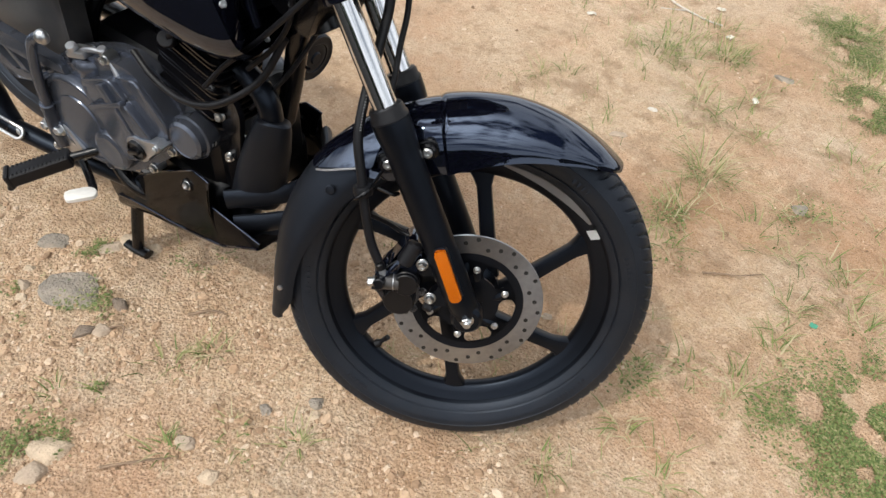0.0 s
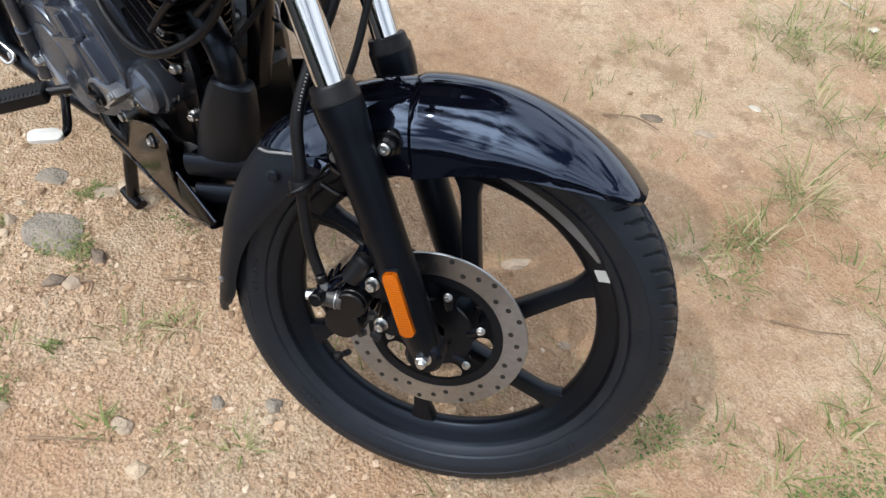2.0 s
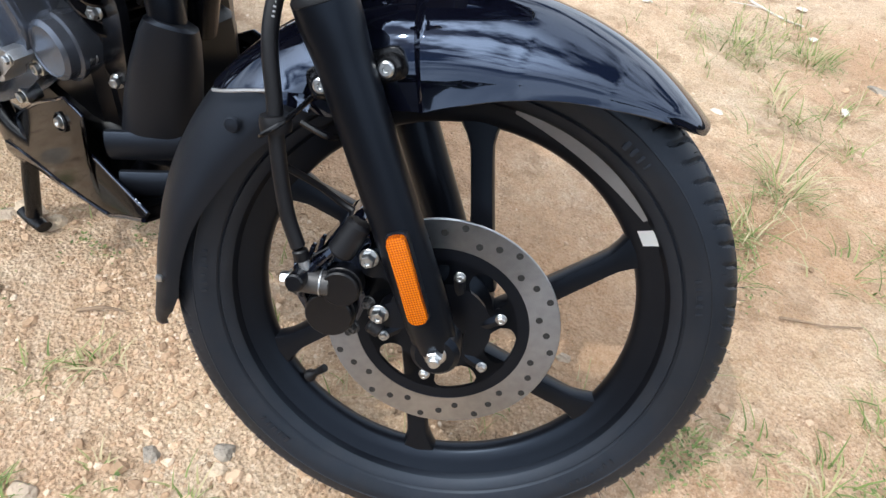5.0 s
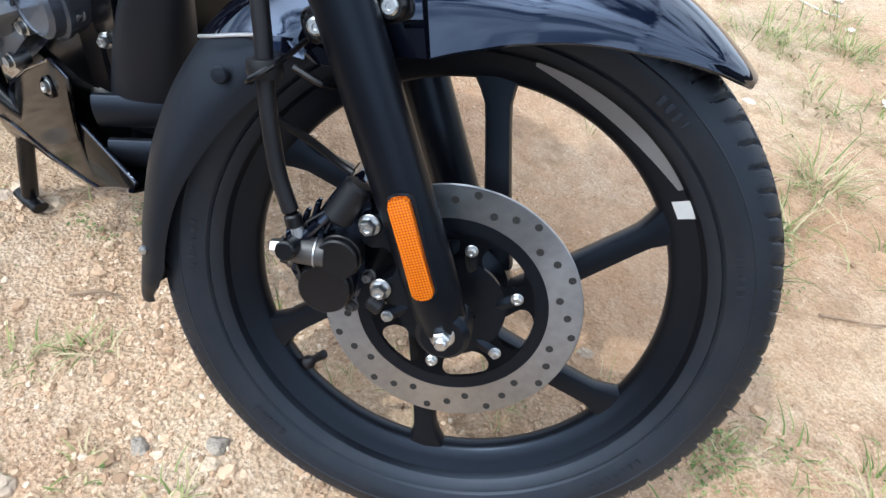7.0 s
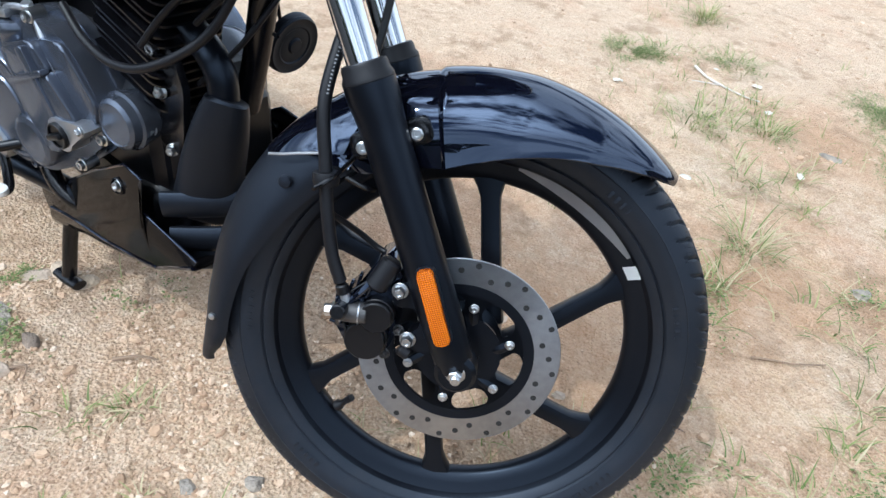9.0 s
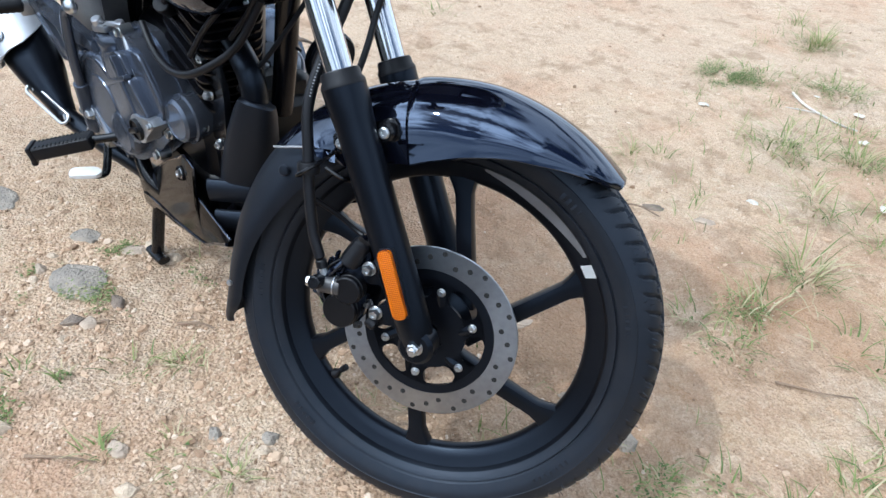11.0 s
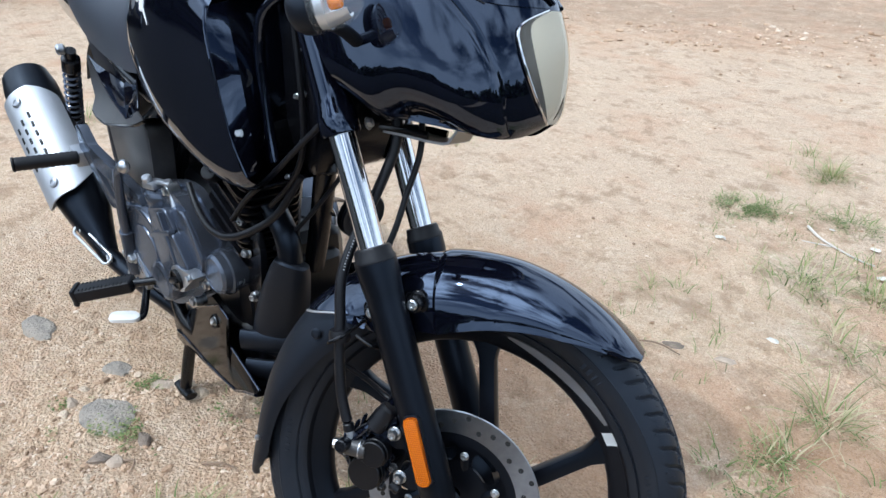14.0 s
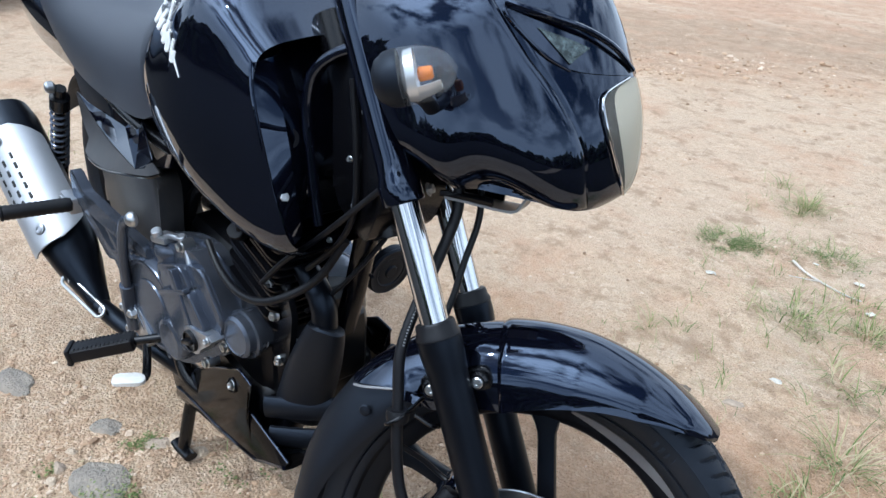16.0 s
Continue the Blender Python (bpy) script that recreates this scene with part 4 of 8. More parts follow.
# brake caliper and its hose
def build_caliper():
    bm = B()
    prism(bm, rounded([(-0.028, 0.146), (-0.045, 0.145), (-0.075, 0.122), (-0.105, 0.108), (-0.114, 0.085), (-0.108, 0.050), (-0.09, 0.036), (-0.066, 0.042), (-0.05, 0.062), (-0.046, 0.095), (-0.024, 0.12)], 0.008), -0.040, -0.088, 0.005)
    for i in range(3):
        block(bm, (-0.098 + i * 0.012, -0.09, 0.115 - i * 0.004), (0.006, 0.012, 0.018), 0.001, (0, 25, 0))
    cal = part("brake_caliper", bm, PAINT, bike, "black two-piston brake caliper", frame_m=FORK)
    for (x, z), r in (((-0.0835, 0.0635), 0.0238), ((-0.0625, 0.0885), 0.0190)):
        bm = B()
        spun(bm, (x, -0.084 - (0.003 if r < 0.02 else 0.0), z), (x, -0.12, z), [(1e-5, 0), (r, 0), (r, 0.012), (r - 0.0008, 0.0128), (r - 0.0015, 0.0128), (r - 0.0015, 0.0185), (r - 0.0028, 0.0200), (1e-5, 0.0200)], 40)
        part("piston_cap", bm, ENGINE_DARK, cal, frame_m=FORK)
    for x, z in ((-0.1065, 0.098), (-0.0475, 0.062), (-0.088, 0.112), (-0.071, 0.038)):
        bm = B()
        hexbolt(bm, (x, -0.087, z), (-0.15, -1, 0.1), 0.0046, 0.007)
        part("caliper_screw", bm, GREY_PLASTIC, cal, "dark hexagon screw", frame_m=FORK)
    bm = B()
    tube(bm, [(-0.110, -0.090, 0.086), (-0.100, -0.098, 0.098), (-0.082, -0.100, 0.112), (-0.060, -0.098, 0.124), (-0.044, -0.092, 0.136)], 0.0042, 10, 6)
    part("caliper_rib", bm, PAINT, cal, frame_m=FORK)
    bm = B()
    rod(bm, (-0.028, -0.09, 0.142), (-0.056, -0.094, 0.118), 0.0115, 0.0125, n=24, ch=0.003)
    part("slide_pin_boot", bm, HOSE, cal, frame_m=FORK)
    bm = B()
    rod(bm, (-0.05, -0.1, 0.047), (-0.042, -0.1, 0.036), 0.007, n=16, ch=0.002)
    part("slide_pin_cap", bm, HOSE, cal, frame_m=FORK)
    for z, x in ((0.108, -0.031), (0.051, -0.040)):
        bm = B()
        hexbolt(bm, (x, -0.092, z), (0, -1, 0), 0.0068, 0.009)
        part("caliper_bolt", bm, ZINC, cal, "zinc flange bolt", frame_m=FORK)
    bm = B()
    rod(bm, (-0.094, -0.092, 0.106), (-0.094, -0.122, 0.110), 0.0085, n=20)
    part("banjo_fitting", bm, FRAME, cal, "dark metal hose fitting", frame_m=FORK)
    bm = B()
    rod(bm, (-0.072, -0.098, 0.0925), (-0.099, -0.100, 0.1040), 0.0120, n=24, ch=0.001)
    part("inlet_collar", bm, GREY_PLASTIC, cal, "dark polished inlet collar", frame_m=FORK)
    for u in (0.25, 0.9):
        bm = B()
        c = Vector((-0.072, -0.098, 0.0925)).lerp(Vector((-0.099, -0.100, 0.1040)), u)
        ax = Vector((-0.027, -0.002, 0.0115)).normalized()
        spun(bm, c, c + ax, [(0.011, 0), (0.0130, 0.0004), (0.0130, 0.0016), (0.011, 0.002)], 24)
        part("collar_ring", bm, ALU, cal, "thin bright ring", frame_m=FORK)
    bm = B()
    hexbolt(bm, (-0.1035, -0.103, 0.1065), (-0.9, -0.25, 0.38), 0.0068, 0.009)
    part("banjo_bolt", bm, ZINC, cal, "zinc banjo bolt", frame_m=FORK)
    for x, z, ang in ((-0.072, 0.126, 35), (-0.084, 0.120, 35), (-0.062, 0.118, 35), (-0.098, 0.078, -55), (-0.106, 0.086, -55)):
        bm = B()
        block(bm, (x, -0.0905, z), (0.0035, 0.010, 0.024), 0.0012, (0, ang, 0))
        part("caliper_fin", bm, PAINT, cal, frame_m=FORK)
    bm = B()
    tube(bm, [(-0.06, -0.098, 0.128), (-0.085, -0.099, 0.118), (-0.10, -0.098, 0.09), (-0.098, -0.099, 0.065)], 0.0016, 8, 6)
    part("spring_clip", bm, FRAME, cal, frame_m=FORK)
    return cal


build_caliper()


def build_hoses():
    bm = B()
    tube(bm, [(0.055, -0.028, 0.50), (0.045, -0.035, 0.455), (0.012, -0.05, 0.405), (-0.022, -0.072, 0.358), (-0.048, -0.088, 0.312), (-0.063, -0.094, 0.26), (-0.076, -0.097, 0.215), (-0.086, -0.099, 0.168), (-0.0875, -0.1, 0.135)], 0.0068, 14, 8)
    hose = part("brake_hose", bm, HOSE, bike, "black rubber brake hose", frame_m=FORK)
    line = curve_points([(0.012, -0.05, 0.405), (-0.022, -0.072, 0.358), (-0.048, -0.088, 0.312), (-0.063, -0.094, 0.26)], 30)
    for k in range(16):
        p, q = line[24 + 2 * k], line[25 + 2 * k]
        d = (q - p).normalized()
        n = Vector((0.62, -0.72, 0.3))
        n = (n - d * n.dot(d)).normalized()
        bm = B()
        block(bm, (0, 0, 0), (0.0022 if k % 4 else 0.0010, 0.0005, 0.0014), 0.0001)
        bm.transform(Matrix.Translation(p + n * 0.0068) @ Matrix((n.cross(d), n, d)).transposed().to_4x4())
        part("hose_marking", bm, DECAL, hose, "small pale print bar", frame_m=FORK)
    for z0, r, col in ((0.144, 0.0062, FRAME), (0.132, 0.0072, ENGINE_DARK), (0.122, 0.0055, ALU)):
        bm = B()
        rod(bm, (-0.0872, -0.1, z0), (-0.0885, -0.1, z0 - 0.011), r, n=16)
        part("hose_ferrule", bm, col, hose, frame_m=FORK)
    bm = B()
    lathe(bm, [(0.0062, -0.007), (0.0125, -0.007), (0.0135, -0.003), (0.0135, 0.003), (0.0125, 0.007), (0.0062, 0.007)], 24, along((-0.068, -0.095, 0.243), (-0.073, -0.096, 0.225)), closed=True)
    part("hose_grommet", bm, HOSE, hose, "rubber hose grommet", frame_m=FORK)
    bm = B()
    tube(bm, [(-0.083, -0.094, 0.236), (-0.078, -0.108, 0.239), (-0.062, -0.107, 0.243), (-0.052, -0.09, 0.246), (-0.04, -0.072, 0.252)], 0.0024, 8, 5)
    tube(bm, [(-0.05, -0.088, 0.238), (-0.035, -0.086, 0.222), (-0.03, -0.074, 0.215)], 0.003, 8, 5)
    part("hose_clip", bm, FRAME, hose, "black wire clip", frame_m=FORK)
    bm = B()
    tube(bm, [(0.075, 0.01, 0.50), (0.06, 0.0, 0.44), (0.03, -0.01, 0.39), (0.01, -0.02, 0.355), (-0.01, -0.03, 0.325)], 0.0042, 10, 8)
    part("cable", bm, HOSE, bike, "thin black cable", frame_m=FORK)
    bm = B()
    tube(bm, [(-0.075, -0.092, 0.205), (-0.062, -0.07, 0.175), (-0.05, -0.06, 0.150), (-0.032, -0.066, 0.135)], 0.0034, 10, 8)
    part("bleed_tube", bm, HOSE, bike, "thin black tube beside the caliper", frame_m=FORK)


build_hoses()


# ---- tank, seat, side panels ----
def arch(x, half, z0, z1, shear=0.0, k=30, pinch=0.78, bulge=0.55, sq=0.62):
    """A cross-section at x: lower edge, bulging flanks, rounded top."""
    pts = []
    for i in range(k + 1):
        a = math.pi * i / k
        y, h = -math.cos(a), math.sin(a)
        w = half * math.copysign(abs(y) ** sq, y)
        z = z0 + (z1 - z0) * h ** 0.8
        low = 1 - (1 - pinch) * max(0, 1 - (z - z0) / (bulge * (z1 - z0))) ** 1.5
        pts.append((x + shear * (z - z0), w * low, z))
    return pts


def patch(bm, rows, thick=0.003):
    vs = [[bm.verts.new(p) for p in row] for row in rows]
    for p, q in zip(vs, vs[1:]):
        for j in range(len(p) - 1):
            bm.faces.new((p[j], p[j + 1], q[j + 1], q[j]))
    bmesh.ops.recalc_face_normals(bm, faces=bm.faces)
    if thick:
        bmesh.ops.solidify(bm, geom=bm.faces[:], thickness=thick)
    return bm


def smooth_table(x, table):
    """Smooth interpolation of a table of tuples by its first column."""
    for i in range(len(table) - 1):
        a, b = table[i], table[i + 1]
        if min(a[0], b[0]) <= x <= max(a[0], b[0]):
            t = (x - a[0]) / (b[0] - a[0])
            p, q = table[max(0, i - 1)], table[min(len(table) - 1, i + 2)]
            out = []
            for c in range(1, len(a)):
                m0 = (b[c] - p[c]) / max(1e-6, abs(b[0] - p[0])) * abs(b[0] - a[0])
                m1 = (q[c] - a[c]) / max(1e-6, abs(q[0] - a[0])) * abs(b[0] - a[0])
                out.append((2 * t ** 3 - 3 * t * t + 1) * a[c] + (t ** 3 - 2 * t * t + t) * m0 + (3 * t * t - 2 * t ** 3) * b[c] + (t ** 3 - t * t) * m1)
            return out
    return list(table[-1][1:])


TANK = [(-1.150, 0.110, 0.775, 0.87), (-1.11, 0.134, 0.720, 0.90), (-1.05, 0.153, 0.684, 0.935), (-0.98, 0.166, 0.662, 0.965), (-0.90, 0.170, 0.645, 0.985), (-0.82, 0.161, 0.632, 0.978), (-0.75, 0.148, 0.626, 0.945), (-0.70, 0.138, 0.634, 0.908), (-0.672, 0.132, 0.648, 0.888)]
SECTION = [(0.70, 0.0), (0.82, 0.03), (0.90, 0.08), (0.955, 0.16), (0.995, 0.28), (1.0, 0.38), (0.968, 0.50), (0.880, 0.645), (0.69, 0.80), (0.37, 0.94), (0.0, 1.0)]

SHOULDER = [(0.80, 0.0), (0.89, 0.03), (0.95, 0.08), (0.98, 0.17), (1.0, 0.34), (1.0, 0.52), (0.985, 0.72), (0.935, 0.87), (0.78, 0.955), (0.42, 0.99), (0.0, 1.0)]      # fuller, towards the front


def tank_ring(x):
    h, a, b = smooth_table(x, TANK)
    half = []
    f = min(1.0, max(0.0, (x + 0.98) / 0.28))
    f = f * f * (3 - 2 * f)
    lean = -0.36 * f                     # the front edge leans back towards the top
    for p in curve_points([(w + (w2 - w) * f, 0, z + (z2 - z) * f) for (w, z), (w2, z2) in zip(SECTION, SHOULDER)], 4):
        z = a + (b - a) * p.z
        drop = min(z, 0.865) - 0.65
        half.append((x + lean * drop, -h * p.x, z))
    return half + [(x, -y, z) for x, y, z in half[-2::-1]]


def tank_flank(x, z):
    """Place and outward direction on the tank's right flank."""
    r = tank_ring(x)[:41]
    q = tank_ring(x + 0.01)[:41]
    k = min(range(1, len(r) - 1), key=lambda i: abs(r[i][2] - z))
    p = Vector(r[k])
    n = (Vector(q[k]) - p).cross(Vector(r[k + 1]) - Vector(r[k - 1])).normalized()
    return p, (-n if n.y > 0 else n)


def build_tank():
    bm = B()
    loft(bm, [tank_ring(-1.150 + 0.478 * i / 44) for i in range(45)], caps=False)
    t = part("fuel_tank", bm, PAINT, bike, "gloss black fuel tank with side shrouds", frame_m=BODY, angle=42)
    # front faces of the shrouds, hollowed, leaning back, each with a rounded hoop inside
    for sgn in (-1, 1):
        A = curve_points([(-0.756, -0.123, 0.862), (-0.744, -0.130, 0.83), (-0.722, -0.131, 0.77), (-0.701, -0.129, 0.71), (-0.683, -0.120, 0.660)], 6)
        Bc = curve_points([(-0.785, -0.070, 0.866), (-0.758, -0.072, 0.83), (-0.732, -0.074, 0.77), (-0.726, -0.078, 0.71), (-0.728, -0.084, 0.660)], 6)
        rows = []
        for p, q in zip(A, Bc):
            row = []
            for j in range(9):
                w = j / 8
                c = p.lerp(q, w) + Vector((0.008 * (w / 0.5 if w < 0.5 else 2 - 2 * w), 0, 0))
                row.append((c.x + 0.004, c.y * -sgn, c.z))
            rows.append(row)
        bm = B()
        patch(bm, rows)
        sh = part("shroud_face", bm, PAINT, t, "gloss black folded shroud front", frame_m=BODY, angle=10)
        bm = B()
        tube(bm, [(x, y * -sgn, z) for x, y, z in ((-0.655, -0.045, 0.893), (-0.685, -0.058, 0.878), (-0.712, -0.068, 0.852), (-0.722, -0.071, 0.81), (-0.718, -0.072, 0.77), (-0.706, -0.074, 0.71), (-0.695, -0.075, 0.668))], 0.0075, 12, 6)
        part("shroud_lip", bm, PAINT, sh, "rounded glossy hoop", frame_m=BODY)
        bm = B()
        tube(bm, [(p.x + 0.001, p.y * -sgn, p.z) for p in A[::3]], 0.0028, 8, 3)
        part("shroud_edge", bm, PAINT, sh, frame_m=BODY)
        bm = B()
        hexbolt(bm, (-0.700, 0.119 * sgn, 0.714), (0.9, 0.25 * sgn, 0.3), 0.0050, 0.0045)
        part("shroud_bolt", bm, ZINC, sh, "zinc bolt", frame_m=BODY)
        bm = B()
        spun(bm, (-0.727, 0.098 * sgn, 0.775), (-0.705, 0.098 * sgn, 0.785), [(1e-5, 0), (0.013, 0), (0.013, 0.009), (0.008, 0.009), (0.007, 0.004), (1e-5, 0.004)], 20)
        part("grommet", bm, HOSE, sh, "round black grommet", frame_m=BODY)
    # nose between the shrouds, sloping down behind the hoops
    nose = curve_points([(-0.800, 0.062, 0.872), (-0.782, 0.070, 0.862), (-0.757, 0.074, 0.828), (-0.734, 0.076, 0.770), (-0.729, 0.080, 0.71), (-0.731, 0.086, 0.66)], 5)
    bm = B()
    patch(bm, [[(p.x - 0.006 + 0.006 * (j / 6 - 1) ** 2, p.y * (j / 6 - 1), p.z) for j in range(13)] for p in nose], 0.004)
    part("tank_nose", bm, PAINT, t, "gloss black nose between the shrouds", frame_m=BODY, angle=60)
    # emblem: a slanted row of raised pale strokes with flicked ends, drawn as plain shapes
    def stroke(x, z, pts, r0, r1):
        bm = B()
        line = []
        for u, v in pts:
            p, n = tank_flank(x + u, z + v)
            q = Vector((p.x, p.y, z + v)) + n * 0.0008
            line.append(q)
        tube(bm, line, r0, 8, 3, r_end=r1, flat=0.5, up=(0, 1, 0))
        part("emblem", bm, STICKER, t, "raised pale emblem stroke", frame_m=BODY)
    for i, (x, z) in enumerate(((-1.015, 0.876), (-0.978, 0.874), (-0.946, 0.872), (-0.919, 0.867), (-0.896, 0.860), (-0.874, 0.850))):
        tall = (0.014, 0.011, 0.030, 0.013, 0.012, 0.014)[i]
        stroke(x, z, ((0.006 + tall * 0.5, tall), (0.004, 0.0), (-0.001, -0.013)), 0.0038, 0.0028)
        stroke(x, z, ((-0.001, -0.013), (0.009, -0.011), (0.017, 0.001)), 0.0025, 0.0030)
        if i in (0, 3, 4):
            stroke(x, z, ((0.008, 0.010), (0.016, 0.007), (0.018, -0.003)), 0.0026, 0.0020)
    stroke(-0.858, 0.833, ((-0.014, 0.016), (0.0, 0.003), (0.012, -0.012)), 0.0046, 0.0012)
    return t


tank = build_tank()


def build_seat():
    bm = B()
    st = [(-1.95, 0.10, 0.83, 0.94), (-1.75, 0.13, 0.765, 0.915), (-1.6, 0.142, 0.715, 0.87), (-1.45, 0.148, 0.685, 0.845), (-1.25, 0.145, 0.678, 0.84), (-1.15, 0.132, 0.685, 0.85), (-1.08, 0.112, 0.735, 0.86), (-1.04, 0.09, 0.77, 0.86)]
    rings = []
    for i in range(31):
        x = -1.95 + 0.91 * i / 30
        h, a, b = smooth_table(x, st)
        rings.append(arch(x, h, a, b, 0.0, pinch=0.93, sq=0.5))
    loft(bm, rings)
    st2 = [(-2.25, 0.05, 0.72, 0.84), (-2.12, 0.10, 0.675, 0.86), (-1.95, 0.12, 0.66, 0.87), (-1.7, 0.13, 0.655, 0.83), (-1.5, 0.13, 0.66, 0.76), (-1.42, 0.125, 0.66, 0.72)]
    b2 = B()
    loft(b2, [arch(x, *smooth_table(x, st2), 0.0, pinch=0.8, sq=0.5) for x in [-2.25 + 0.83 * i / 30 for i in range(31)]])
    part("tail_cowl", b2, PAINT, bike, "gloss black tail cowl", frame_m=BODY, angle=50)
    return part("seat", bm, SEAT, bike, "grey-black vinyl seat", frame_m=BODY, angle=50)


seat = build_seat()


def build_side_panels():
    for sgn in (-1, 1):
        def w(pts, y):
            return [(x, sgn * y, z) for x, z in pts]
        bm = B()
        up = [(-1.50, 0.665), (-1.36, 0.680), (-1.25, 0.682), (-1.155, 0.682), (-1.085, 0.722)]
        md = [(-1.47, 0.60), (-1.36, 0.605), (-1.25, 0.61), (-1.15, 0.625), (-1.075, 0.655)]
        dn = [(-1.43, 0.545), (-1.35, 0.552), (-1.25, 0.568), (-1.15, 0.603), (-1.06, 0.632)]
        rows = [curve_points(w(up, 0.088), 4), curve_points(w(md, 0.108), 4), curve_points(w(dn, 0.128), 4)]
        patch(bm, rows, 0.004)
        pnl = part("side_panel", bm, PAINT, bike, "gloss black side panel with folded facets", frame_m=BODY)
        # folded facets: two shelves that face the sky, a narrow one, and the upright lower face
        shelf = ((-1.558, 0.125, 0.628), (-1.484, 0.123, 0.623), (-1.396, 0.122, 0.628), (-1.277, 0.120, 0.633), (-1.192, 0.142, 0.626), (-1.099, 0.165, 0.622), (-1.258, 0.150, 0.610), (-1.390, 0.138, 0.609))
        notch = ((-1.277, 0.120, 0.633), (-1.240, 0.104, 0.660), (-1.144, 0.137, 0.645), (-1.099, 0.165, 0.622))
        rim = ((-1.240, 0.104, 0.660), (-1.034, 0.158, 0.658), (-1.051, 0.165, 0.640), (-1.099, 0.165, 0.622))
        lower = ((-1.545, 0.128, 0.630), (-1.382, 0.139, 0.610), (-1.254, 0.151, 0.611), (-1.099, 0.165, 0.622), (-1.026, 0.161, 0.657), (-0.989, 0.163, 0.653), (-1.034, 0.168, 0.634), (-1.148, 0.168, 0.600), (-1.289, 0.165, 0.560), (-1.383, 0.162, 0.546), (-1.419, 0.160, 0.551), (-1.405, 0.152, 0.580), (-1.483, 0.140, 0.597))
        for face, mat in ((shelf, PAINT), (notch, PAINT), (rim, PAINT), (lower, GREY_PLASTIC)):
            bm = B()
            bm.faces.new([bm.verts.new((x, sgn * y, z)) for x, y, z in face])
            bmesh.ops.triangulate(bm, faces=bm.faces[:])
            bmesh.ops.solidify(bm, geom=bm.faces[:], thickness=0.003)
            part("panel_facet", bm, mat, pnl, "folded glossy facet" if mat is PAINT else "satin grey-black lower face", frame_m=BODY, angle=50)
        for line in (((-1.277, 0.120, 0.633), (-1.192, 0.142, 0.626), (-1.099, 0.165, 0.622)), ((-1.240, 0.104, 0.660), (-1.137, 0.131, 0.659), (-1.034, 0.158, 0.658))):
            bm = B()
            tube(bm, [(x, sgn * (y + 0.001), z + 0.001) for x, y, z in line], 0.0016, 8, 4)
            part("facet_edge", bm, PAINT, pnl, frame_m=BODY)
        bm = B()
        tube(bm, [(x, sgn * y, z) for x, y, z in ((-1.419, 0.161, 0.550), (-1.383, 0.163, 0.545), (-1.289, 0.166, 0.559), (-1.148, 0.169, 0.599), (-1.034, 0.169, 0.633), (-0.989, 0.164, 0.652))], 0.003, 8, 5)
        part("panel_edge", bm, BROWN_GLOSS, pnl, frame_m=BODY)
        bm = B()
        prism(bm, rounded([(-1.44, 0.545), (-1.15, 0.6), (-1.10, 0.60), (-1.12, 0.46), (-1.20, 0.42), (-1.40, 0.40)], 0.02), sgn * 0.095, sgn * 0.135, 0.006)
        part("lower_cover", bm, GREY_PLASTIC, bike, "dark grey lower side cover", frame_m=BODY)
        bm = B()
        prism(bm, rounded([(-1.66, 0.66), (-1.45, 0.66), (-1.38, 0.56), (-1.36, 0.40), (-1.45, 0.38), (-1.58, 0.56)], 0.02), sgn * 0.070, sgn * 0.105, 0.006)
        part("inner_guard", bm, PLASTIC, bike, "black plastic guard before the rear wheel", frame_m=BODY)


build_side_panels()


# ---- headlight fairing, on the fork ----
FRONT = [(0.400, 0.19), (0.421, 0.215), (0.430, 0.236), (0.458, 0.252), (0.503, 0.266), (0.545, 0.269), (0.595, 0.267), (0.635, 0.263), (0.68, 0.250), (0.72, 0.226), (0.76, 0.185)]   # height, furthest ahead
KEEL = [(-0.05, 0.60), (0.0, 0.56), (0.03, 0.516), (0.065, 0.477), (0.096, 0.478), (0.115, 0.470), (0.137, 0.452), (0.158, 0.433), (0.181, 0.421), (0.21, 0.420), (0.30, 0.424)]    # ahead, lower edge
CREASE = [(0.40, 0.185), (0.447, 0.196), (0.490, 0.203), (0.542, 0.193), (0.590, 0.174), (0.64, 0.158), (0.70, 0.140), (0.78, 0.12)]       # height, end of the flanks


def flank(x, z):
    """Half width of the fairing at x ahead and height z."""
    xf, zb = smooth_table(z, FRONT)[0], smooth_table(x, KEEL)[0]
    r = min(1.0, max(0.0, (x - 0.09) / (xf - 0.09)))
    y = 0.131 * max(0.0, 1 - r ** 2.1) ** 0.56
    if x < 0.09:
        y -= 0.022 * ((0.09 - x) / 0.09) ** 2
    d = min(1.0, max(0.0, (0.565 - z) / max(0.03, 0.565 - zb)))
    y *= 0.58 + 0.42 * (1 - d ** 4.0) ** 0.6
    if z > 0.63:
        y *= max(0.0, 1 - ((z - 0.63) / 0.135) ** 2.2) ** 0.5
    return y


